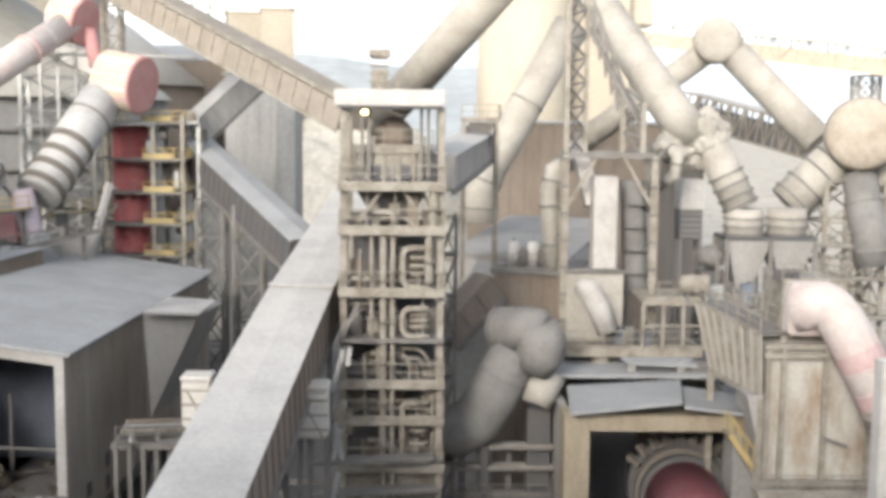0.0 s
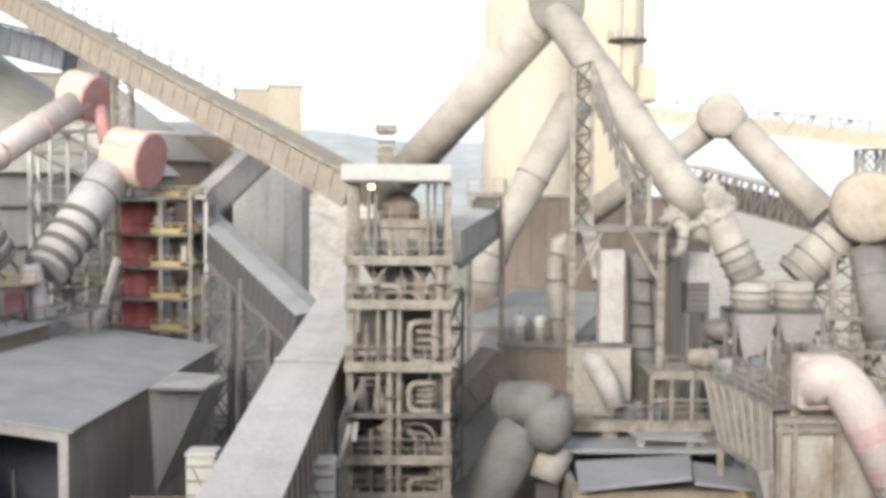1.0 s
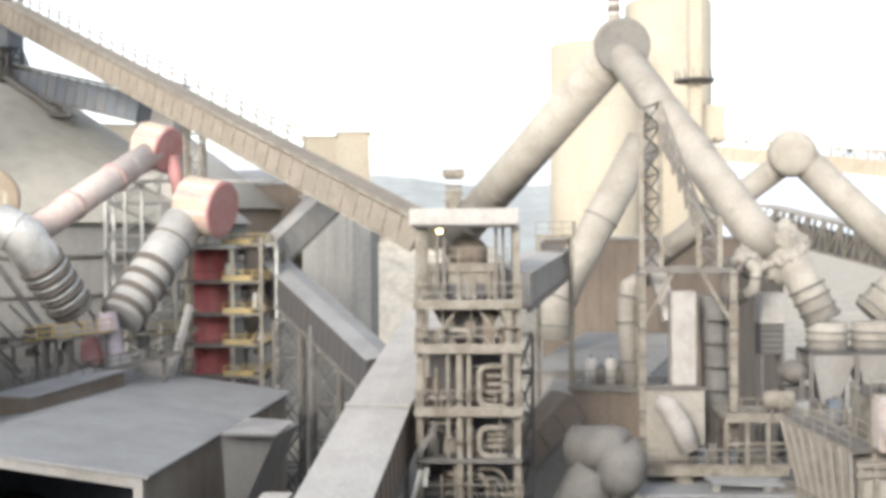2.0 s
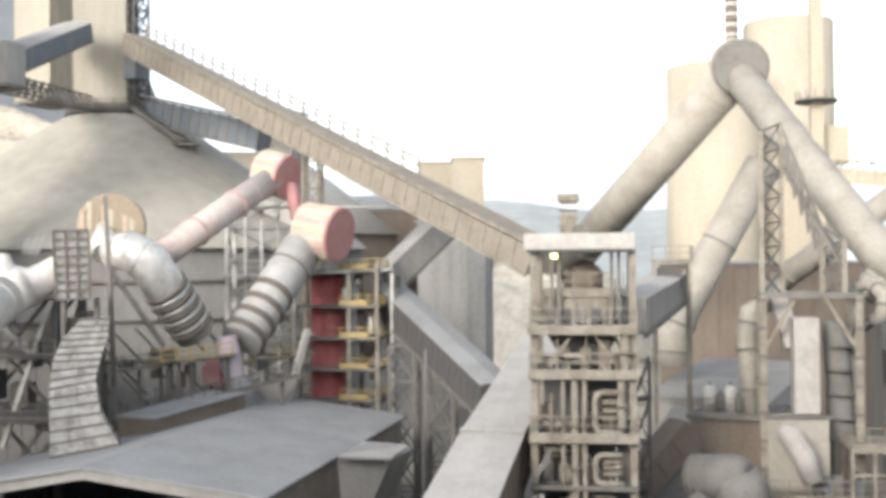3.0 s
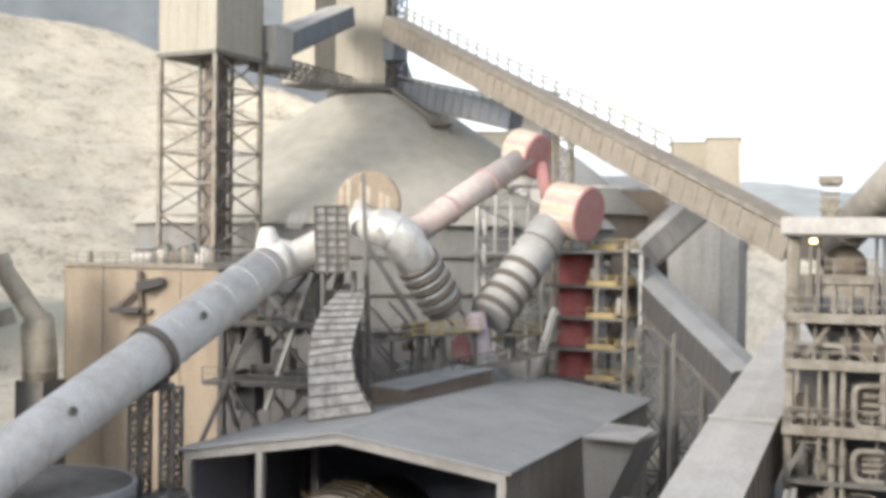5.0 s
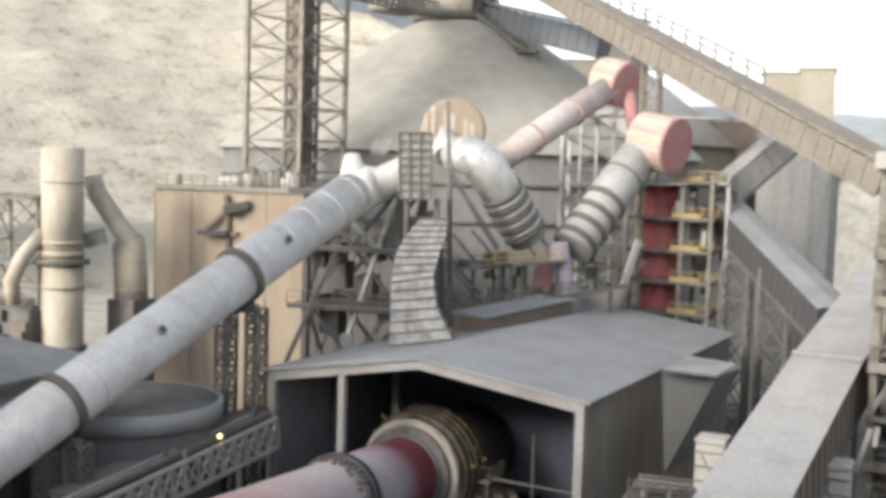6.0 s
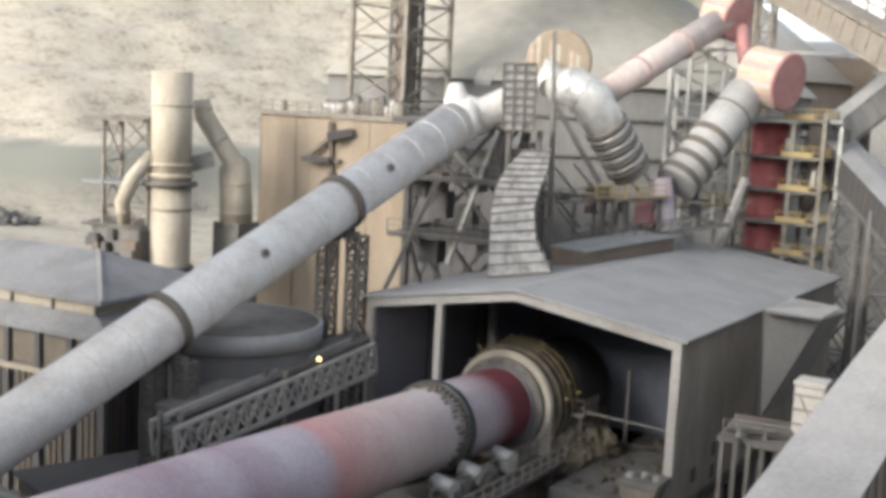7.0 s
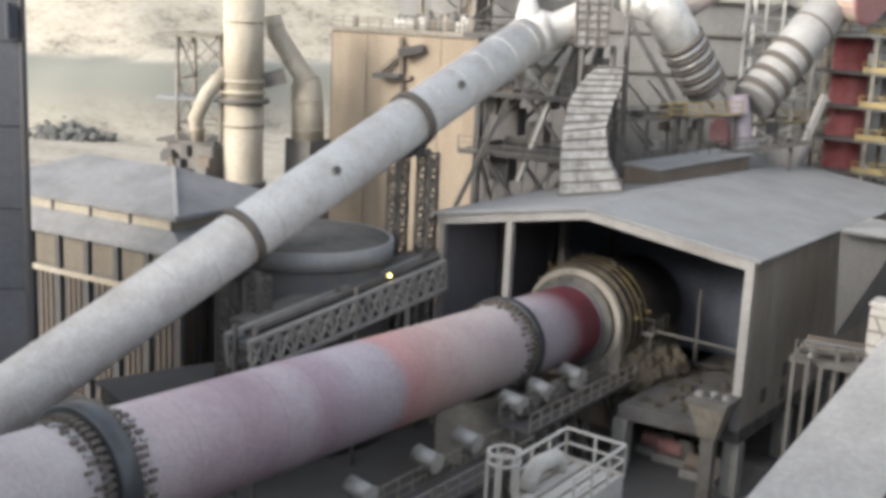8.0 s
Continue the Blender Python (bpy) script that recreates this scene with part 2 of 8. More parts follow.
def tube(bm, pts, radii, seg=32, caps=True, smooth=True):
    """A round tube swept through pts, mitred at bends; one radius, or one for each point."""
    pts = [Vector(p) for p in pts]
    if not isinstance(radii, (list, tuple)):
        radii = [radii] * len(pts)
    rings = []
    ref = None
    for i, p in enumerate(pts):
        a = (p - pts[i - 1]).normalized() if i else (pts[1] - p).normalized()
        b = (pts[i + 1] - p).normalized() if i + 1 < len(pts) else a
        d = (a + b).normalized()
        if ref is None:
            ref = Vector((0, 0, 1)) if abs(d.z) < 0.95 else Vector((0, 1, 0))
        x = (ref - ref.dot(d) * d).normalized()
        y = d.cross(x)
        ref = x
        stretch = 1 / max(0.5, d.dot(b))
        ring = []
        for k in range(seg):
            t = 2 * math.pi * k / seg
            off = x * math.cos(t) + y * math.sin(t)
            side = (b - a)
            if side.length > 1e-4:
                s = (side - side.dot(d) * d).normalized()
                off = off + s * (off.dot(s)) * (stretch - 1)
            ring.append(bm.verts.new(p + off * radii[i]))
        rings.append(ring)
    for r0, r1 in zip(rings, rings[1:]):
        for k in range(seg):
            f = bm.faces.new((r0[k], r0[(k + 1) % seg], r1[(k + 1) % seg], r1[k]))
            f.smooth = smooth
    if caps:
        bm.faces.new(list(reversed(rings[0])))
        bm.faces.new(rings[-1])
    return bm


def arc(p0, corner, p1, n=8, cut=0.5):
    """Points of a rounded bend from p0 over corner to p1."""
    p0, c, p1 = Vector(p0), Vector(corner), Vector(p1)
    a, b = c + (p0 - c) * cut, c + (p1 - c) * cut
    pts = [(1 - t) ** 2 * a + 2 * t * (1 - t) * c + t * t * b for t in [i / n for i in range(n + 1)]]
    return [p0, *pts, p1]


def prism(bm, outline, direction):
    """Extrudes a flat outline (points in the world) by a vector."""
    d = Vector(direction)
    lo = [bm.verts.new(Vector(p)) for p in outline]
    hi = [bm.verts.new(Vector(p) + d) for p in outline]
    n = len(outline)
    bm.faces.new(list(reversed(lo)))
    bm.faces.new(hi)
    for i in range(n):
        bm.faces.new((lo[i], lo[(i + 1) % n], hi[(i + 1) % n], hi[i]))
    return bm


UNIT = {}


def unit_mesh(kind, material):
    key = (kind, material.name)
    if key not in UNIT:
        bm = bmesh.new()
        if kind == "bar":
            bmesh.ops.create_cube(bm, size=1)
        elif kind == "rod":
            bmesh.ops.create_cone(bm, cap_ends=True, segments=10, radius1=0.5, radius2=0.5, depth=1)
        else:
            # an I or channel section with recessed web
            t = 0.16
            pts = [(-.5, -.5), (.5, -.5), (.5, -.5 + t), (t / 2, -.5 + t), (t / 2, .5 - t), (.5, .5 - t), (.5, .5), (-.5, .5), (-.5, .5 - t), (-t / 2, .5 - t), (-t / 2, -.5 + t), (-.5, -.5 + t)]
            prism(bm, [(x, y, -.5) for x, y in pts], (0, 0, 1))
        me = mesh_of(bm, kind)
        if kind == "rod":
            for f in me.polygons:
                f.use_smooth = len(f.vertices) == 4
        me.materials.append(material)
        UNIT[key] = me
    return UNIT[key]


def bar(name, p0, p1, w, h, material, parent, kind="bar", up=(0, 0, 1)):
    """A straight member from p0 to p1 as an object of its own on a shared mesh."""
    ob = new(name, unit_mesh(kind, material))
    d = (Vector(p1) - Vector(p0)).length
    ob.parent = parent
    ob.matrix_basis = chain(parent).inverted() @ between(p0, p1, up) @ Matrix.Diagonal((w, h, d, 1))
    return ob


def rod(name, p0, p1, d, material, parent):
    return bar(name, p0, p1, d, d, material, parent, "rod")


def railing(pts, parent, material, h=1.1, step=1.5, thick=0.06, closed=False):
    """Handrail with posts, knee rail and toe board along pts."""
    pts = [Vector(p) for p in pts]
    if closed:
        pts.append(pts[0])
    up = Vector((0, 0, 1))
    for a, b in zip(pts, pts[1:]):
        n = max(1, round((b - a).length / step))
        bar("handrail", a + up * h, b + up * h, thick, thick, material, parent)
        bar("knee_rail", a + up * h * 0.55, b + up * h * 0.55, thick * 0.8, thick * 0.8, material, parent)
        bar("toe_board", a + up * 0.08, b + up * 0.08, 0.03, 0.15, material, parent)
        for i in range(n + 1):
            p = a.lerp(b, i / n)
            bar("rail_post", p, p + up * h, thick, thick, material, parent)


def lattice(a, b, n, parent, material, w=0.12, cross=True):
    """Bracing between two lines a=(p0,p1) and b=(p0,p1) in n bays."""
    a0, a1, b0, b1 = (Vector(v) for v in (*a, *b))
    for i in range(n):
        s, e = i / n, (i + 1) / n
        bar("cross_member", a0.lerp(a1, e), b0.lerp(b1, e), w, w, material, parent)
        if cross or i % 2 == 0:
            bar("brace", a0.lerp(a1, s), b0.lerp(b1, e), w * 0.8, w * 0.8, material, parent)
        if cross or i % 2 == 1:
            bar("brace", b0.lerp(b1, s), a0.lerp(a1, e), w * 0.8, w * 0.8, material, parent)


def frame_tower(corners, z0, z1, bays, parent, material, col=0.35, w=0.2, cross=True):
    """Four or more columns with braced bays on every side."""
    n = len(corners)
    for i, (x, y) in enumerate(corners):
        bar("column", (x, y, z0), (x, y, z1), col, col, material, parent, "section")
    for i in range(n):
        (x0, y0), (x1, y1) = corners[i], corners[(i + 1) % n]
        lattice(((x0, y0, z0), (x0, y0, z1)), ((x1, y1, z0), (x1, y1, z1)), bays, parent, material, w, cross)


def rect(cx, cy, w, d, turn=0.0):
    c, s = math.cos(radians(turn)), math.sin(radians(turn))
    return [(cx + c * x - s * y, cy + s * x + c * y) for x, y in ((-w / 2, -d / 2), (w / 2, -d / 2), (w / 2, d / 2), (-w / 2, d / 2))]


def rings_on(p0, p1, r, places, width, proud, material, parent, name="stiffener_ring", seg=40):
    """Bands round a straight duct."""
    p0, p1 = Vector(p0), Vector(p1)
    d = (p1 - p0).normalized()
    for s in places:
        c = p0.lerp(p1, s)
        bm = bmesh.new()
        tube(bm, [c - d * width / 2, c + d * width / 2], r + proud, seg)
        part(name, bm, material, parent)


def cladding(a, b, z0, z1, parent, material, pitch=0.6, proud=0.05):
    """Upright ribs of sheet cladding along a wall from a to b (plan points)."""
    a, b = Vector((*a, 0)), Vector((*b, 0))
    n = max(2, round((b - a).length / pitch))
    for i in range(n + 1):
        p = a.lerp(b, i / n)
        bar("cladding_rib", (p.x, p.y, z0), (p.x, p.y, z1), 0.08, proud * 2, material, parent)


# ---- ground, hills and distance ----
def hill_height(x, y):
    """Terraced quarry face that rises behind the plant."""
    r = math.hypot(x, y)
    az = math.degrees(math.atan2(x, y))
    start = 215 + 30 * noise.noise((az * 0.05, 3.1, 0))
    rise = max(0.0, r - start)
    side = max(0.0, min(1.0, (6 - az) / 12))
    h = rise * 0.46
    step = 13.0
    k = math.floor(h / step)
    f = h / step - k
    h = step * (k + min(1.0, max(0.0, (f - 0.45) / 0.42)))
    h += 3.2 * noise.fractal((x * 0.03, y * 0.03, 1.7), 0.9, 2.2, 5) * min(1, rise / 25)
    top = 104 + 8 * noise.noise((az * 0.06, 0, 5)) - max(0, az + 38) * 2.6
    return min(h, top) * side


def build_ground():
    bm = bmesh.new()
    rs = [0, 30, 60, 90, 120, 150, 180, 200]
    r = 205
    while r < 520:
        rs.append(r)
        r += 4
    rs += [560, 640, 800, 1200, 2000, 4000]
    azs = [-84 + 0.7 * i for i in range(int(130 / 0.7) + 1)] + [60 + 14 * i for i in range(1, 15)]
    grid = []
    for r in rs:
        row = []
        for a in azs:
            x, y = r * math.sin(radians(a)), r * math.cos(radians(a))
            z = hill_height(x, y) if -84 < a < 47 and 200 < r < 900 else 0.0
            row.append(bm.verts.new((x, y, z)))
        grid.append(row)
    n = len(azs)
    for i in range(len(rs) - 1):
        for k in range(n):
            q = (grid[i][k], grid[i][(k + 1) % n], grid[i + 1][(k + 1) % n], grid[i + 1][k])
            f = bm.faces.new(q)
            f.smooth = True
    bmesh.ops.remove_doubles(bm, verts=bm.verts, dist=0.01)
    ob = part("ground", bm, M_GROUND_ALL)
    tagged(ob, "pale dusty yard rising into a terraced limestone quarry face", "ground", kind="structure")


def ground_material():
    m = mat("yard_and_quarry", (0.15, 0.145, 0.14), 0.95, 0, (0.09, 0.088, 0.085), 0.8, 8.0, 2)
    nt = m.node_tree
    bsdf = nt.nodes["Principled BSDF"]
    old = bsdf.inputs["Base Color"].links[0].from_socket
    geo = nt.nodes.new("ShaderNodeNewGeometry")
    sep = nt.nodes.new("ShaderNodeSeparateXYZ")
    nt.links.new(geo.outputs["Position"], sep.inputs[0])
    mp = nt.nodes.new("ShaderNodeMapping")
    mp.inputs["Scale"].default_value = (0.045, 0.045, 0.12)
    nt.links.new(geo.outputs["Position"], mp.inputs[0])
    n1 = nt.nodes.new("ShaderNodeTexNoise")
    n1.inputs["Scale"].default_value = 3.0
    n1.inputs["Detail"].default_value = 9
    n1.inputs["Roughness"].default_value = 0.7
    nt.links.new(mp.outputs[0], n1.inputs["Vector"])
    ramp = nt.nodes.new("ShaderNodeValToRGB")
    e = ramp.color_ramp.elements
    e[0].position, e[0].color = 0.39, (0.17, 0.16, 0.14, 1)
    e[1].position, e[1].color = 0.57, (0.50, 0.46, 0.385, 1)
    mid = e.new(0.46)
    mid.color = (0.40, 0.355, 0.28, 1)
    n2 = nt.nodes.new("ShaderNodeTexNoise")
    n2.inputs["Scale"].default_value = 17.0
    n2.inputs["Detail"].default_value = 8
    n2.inputs["Roughness"].default_value = 0.75
    nt.links.new(mp.outputs[0], n2.inputs["Vector"])
    both = nt.nodes.new("ShaderNodeMix")
    both.inputs[0].default_value = 0.5
    nt.links.new(n1.outputs[0], both.inputs[2])
    nt.links.new(n2.outputs[0], both.inputs[3])
    nt.links.new(both.outputs[0], ramp.inputs[0])
    # the quarry floor is pale with rock flour, and the lowest bench is grey rock
    far_off = nt.nodes.new("ShaderNodeVectorMath")
    far_off.operation = "LENGTH"
    nt.links.new(geo.outputs["Position"], far_off.inputs[0])
    floor_mask = nt.nodes.new("ShaderNodeMapRange")
    floor_mask.inputs[1].default_value, floor_mask.inputs[2].default_value = 125, 150
    floor_mask.inputs[3].default_value, floor_mask.inputs[4].default_value = 0.0, 0.75
    nt.links.new(far_off.outputs["Value"], floor_mask.inputs[0])
    pale = nt.nodes.new("ShaderNodeMix")
    pale.data_type = "RGBA"
    nt.links.new(floor_mask.outputs[0], pale.inputs[0])
    nt.links.new(old, pale.inputs[6])
    nt.links.new(ramp.outputs[0], pale.inputs[7])
    old = pale.outputs[2]
    bench = nt.nodes.new("ShaderNodeMapRange")
    bench.inputs[1].default_value, bench.inputs[2].default_value = 12.4, 13.4
    nt.links.new(sep.outputs[2], bench.inputs[0])
    rock = nt.nodes.new("ShaderNodeMix")
    rock.data_type = "RGBA"
    rock.inputs[6].default_value = (0.24, 0.24, 0.205, 1)
    nt.links.new(bench.outputs[0], rock.inputs[0])
    nt.links.new(ramp.outputs[0], rock.inputs[7])
    up = nt.nodes.new("ShaderNodeMapRange")
    up.inputs[1].default_value, up.inputs[2].default_value = 1.0, 8.0
    nt.links.new(sep.outputs[2], up.inputs[0])
    mix = nt.nodes.new("ShaderNodeMix")
    mix.data_type = "RGBA"
    nt.links.new(up.outputs[0], mix.inputs[0])
    nt.links.new(old, mix.inputs[6])
    nt.links.new(rock.outputs[2], mix.inputs[7])
    nt.links.new(mix.outputs[2], bsdf.inputs["Base Color"])
    return m


M_GROUND_ALL = ground_material()
build_ground()


def far_ridge(name, dist, a0, a1, base_el, height_el, seed, color, label):
    """A distant wooded ridge, as a long solid hill."""
    bm = bmesh.new()
    n = 160
    rows = []
    for i in range(n + 1):
        a = a0 + (a1 - a0) * i / n
        edge = min(1.0, (a - a0) / 6, (a1 - a) / 6)
        el = base_el * edge - 2 * (1 - edge) + height_el * edge * (0.5 + 0.5 * noise.fractal((a * 0.045, seed, 0), 1.0, 2.1, 6))
        x, y = math.sin(radians(a)), math.cos(radians(a))
        h = 26 + dist * math.tan(radians(el))
        prof = []
        for k in range(7):
            s = k / 6
            d = dist * (1 - 0.28 * (1 - s))
            wob = 1 + 0.1 * noise.noise((a * 0.3, s * 4, seed))
            prof.append(bm.verts.new((x * d, y * d, max(-20, h * s ** 1.2 * wob if k < 6 else h))))
        rows.append(prof)
    for r0, r1 in zip(rows, rows[1:]):
        for k in range(6):
            bm.faces.new((r0[k], r1[k], r1[k + 1], r0[k + 1])).smooth = True
    # distance haze is put into the ridge colour
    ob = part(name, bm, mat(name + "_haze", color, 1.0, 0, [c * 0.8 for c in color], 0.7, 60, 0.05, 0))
    tagged(ob, label, "hill", kind="structure")


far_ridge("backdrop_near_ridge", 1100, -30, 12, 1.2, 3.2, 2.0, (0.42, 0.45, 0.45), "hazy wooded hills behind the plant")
far_ridge("backdrop_far_ridge", 2400, -60, 60, 3.0, 2.6, 9.0, (0.74, 0.80, 0.85), "distant mountain ridge with pale blue haze in its colour")
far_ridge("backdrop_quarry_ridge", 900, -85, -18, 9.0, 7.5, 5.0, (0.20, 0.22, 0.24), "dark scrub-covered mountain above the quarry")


# ---- rubble heaps on the quarry yard ----
def rubble_heap(x, y, wide, high, seed):
    """A heap of broken rock: boulders piled over a low mound, in one mesh."""
    rnd = random.Random(seed)
    bm = bmesh.new()
    for k in range(260):
        t, q = rnd.uniform(0, 2 * math.pi), rnd.random() ** 0.6
        px, py = x + wide * q * math.cos(t), y + wide * 0.7 * q * math.sin(t)
        top = high * (1 - q) * rnd.uniform(0.5, 1.0)
        s = rnd.uniform(0.35, 1.1)
        made = bmesh.ops.create_icosphere(bm, subdivisions=1, radius=s, matrix=Matrix.Translation((px, py, max(0.2, top))))
        for v in made["verts"]:
            v.co += Vector((rnd.uniform(-1, 1), rnd.uniform(-1, 1), rnd.uniform(-1, 1))) * s * 0.3
    tagged(part("rock_heap", bm, M_ROCK), "heap of dark broken quarry rock on the pale yard", "rock heap", kind="stuff")


M_ROCK = mat("broken_grey_rock", (0.20, 0.20, 0.185), 0.95, 0.0, (0.12, 0.12, 0.115), 0.7, 1.5, 3, bump=0.4)
for x, y, wide, high, seed in ((-170.5, 135.5, 11.0, 3.0, 1), (-174.6, 146.0, 6.0, 2.6, 2), (-185.6, 141.0, 7.0, 2.4, 3)):
    rubble_heap(x, y, wide, high, seed)


# ---- pale limestone bank behind the silo block ----
bm = bmesh.new()
rows = []
for i in range(61):
    row = []
    for k in range(31):
        u, w = i / 60 * 2 - 1, k / 30
        h = 28.6 * math.sin(math.pi * min(1, w * 0.55 + 0.0)) * max(0.0, 1 - u * u) ** 0.6
        x, y = -14.7 + 26 * u, 175.0 - 22 + 40 * w
        h += 2.2 * noise.fractal((x * 0.12, y * 0.12, 4.0), 0.8, 2.2, 5) * min(1.0, h / 4)
        row.append(bm.verts.new((x, y, h - 0.4)))
    rows.append(row)
for r0, r1 in zip(rows, rows[1:]):
    for a, b, c, e in zip(r0, r1, r1[1:], r0[1:]):
        bm.faces.new((a, b, c, e)).smooth = True
tagged(part("limestone_bank", bm, M_LIMESTONE), "pale rough limestone spoil bank behind the plant", "spoil bank", kind="structure")


# ---- kiln house ----
HEAD = 2.2


def kiln_house():
    fr, fl = Vector((-18.38, 59.21, 13.61)), Vector((-37.81, 58.00, 13.61))
    rr = Vector((-16.65, 90.89, 13.61))
    eave, ridge_z = 13.6, 15.2
    base = (fr.x, fr.y, 0)
    house = thing("kiln_house", base, "open-fronted grey sheet-clad kiln house with a dusty low gable roof", "building")
    along = Vector((rr.x - fr.x, rr.y - fr.y, 0))
    across = Vector((fl.x - fr.x, fl.y - fr.y, 0))
    f0 = Vector((fr.x, fr.y, 0))
    def at(u, v, z):
        p = f0 + across * u + along * v
        return Vector((p.x, p.y, z))
    slab_z = 3.9
    # roof: two sloping sheets with thickness and overhang
    for name, u0, u1 in (("roof_slope", -0.02, 0.5), ("roof_slope", 1.02, 0.5)):
        bm = bmesh.new()
        prism(bm, [at(u0, -0.015, eave), at(u1, -0.015, ridge_z), at(u1, -0.015, ridge_z - 0.18), at(u0, -0.015, eave - 0.18)], along * 1.03)
        part(name, bm, M_ROOF, house, "dust-covered grey sheet roof")
    # right wall with cladding ribs, a lower part on posts
    bm = bmesh.new()
    prism(bm, [at(0, 0.004, slab_z - 0.6), at(0, 1, slab_z - 0.6), at(0, 1, eave - 0.2), at(0, 0.004, eave - 0.2)], across.normalized() * 0.2)
    part("side_wall", bm, M_SHEET_WARM, house)
    for i in range(1, 16):
        p = at(0, i / 16, 0)
        bar("cladding_rib", (p.x, p.y, slab_z - 0.5), (p.x, p.y, eave - 0.3), 0.05, 0.05, M_SHEET_WARM, house)
    # dark wall that stands in for the dim open left side
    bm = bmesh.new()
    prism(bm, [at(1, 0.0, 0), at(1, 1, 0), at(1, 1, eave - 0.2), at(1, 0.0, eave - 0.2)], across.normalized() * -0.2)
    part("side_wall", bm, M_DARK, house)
    bm = bmesh.new()
    prism(bm, [at(0.01, 0.98, 0), at(0.99, 0.98, 0), at(0.99, 0.98, eave), at(0.5, 0.98, ridge_z - 0.2), at(0.01, 0.98, eave)], along.normalized() * 0.2)
    part("rear_wall", bm, M_STEEL, house)
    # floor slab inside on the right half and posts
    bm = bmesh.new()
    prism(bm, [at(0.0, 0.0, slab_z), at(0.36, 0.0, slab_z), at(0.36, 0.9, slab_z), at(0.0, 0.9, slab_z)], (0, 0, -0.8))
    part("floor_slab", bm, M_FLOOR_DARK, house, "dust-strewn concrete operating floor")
    for u in (0.0, 0.335):
        for v in (0.01, 0.25, 0.5, 0.75):
            p = at(u + 0.015, v, 0)
            bm = bmesh.new()
            box(bm, (p.x, p.y, slab_z / 2 - 0.4), (0.9, 0.9, slab_z - 0.8), rz(-HEAD), 0.04)
            part("concrete_post", bm, M_CONC_GREY, house)
    # front steel frame
    for u, w in ((0.012, 0.5), (0.75, 0.42), (0.985, 0.4)):
        p = at(u, 0.0, 0)
        z0 = slab_z if u < 0.1 else 0
        bar("column", (p.x, p.y, z0), (p.x, p.y, eave - 0.1 + (1.2 * (1 - abs(u - 0.5) * 2))), w, w, M_SHEET, house, "section")
    for a, b in ((at(0, -0.004, eave - 0.45), at(0.5, -0.004, ridge_z - 0.45)), (at(1, -0.004, eave - 0.45), at(0.5, -0.004, ridge_z - 0.45))):
        bar("rafter", a, b, 0.25, 0.55, M_SHEET, house)
    for v in (0.2, 0.4, 0.6, 0.8):
        for u in (0.03, 0.75, 0.97):
            p = at(u, v, 0)
            bar("column", (p.x, p.y, 0 if u > 0.3 else slab_z), (p.x, p.y, eave), 0.4, 0.4, M_STEEL_DARK, house, "section")
    for v, z in ((0.10, 5.2), (0.2, 4.6), (0.2, 6.0)):
        p = at(-0.001, v, z)
        block_bm = bmesh.new()
        box(block_bm, p, (0.08, 0.7, 0.8), rz(-HEAD))
        part("wall_opening", block_bm, M_STEEL_DARK, house, "small dark louvred opening")
    bar("tie_rail", at(0.02, 0.02, 8.2), at(0.30, 0.05, 8.2), 0.09, 0.09, M_STEEL, house)
    # added sheet across the house that stands in for its bluish interior shade
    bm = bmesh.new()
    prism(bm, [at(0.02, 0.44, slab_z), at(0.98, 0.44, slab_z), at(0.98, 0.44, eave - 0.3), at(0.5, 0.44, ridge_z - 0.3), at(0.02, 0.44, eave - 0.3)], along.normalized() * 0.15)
    part("partition", bm, M_INTERIOR_SHADE, house, "added blue-grey sheet that stands in for the dim depth of the kiln house")
    return at, slab_z, eave, ridge_z, house


H_AT, SLAB_Z, EAVE, RIDGE, KILN_HOUSE = kiln_house()


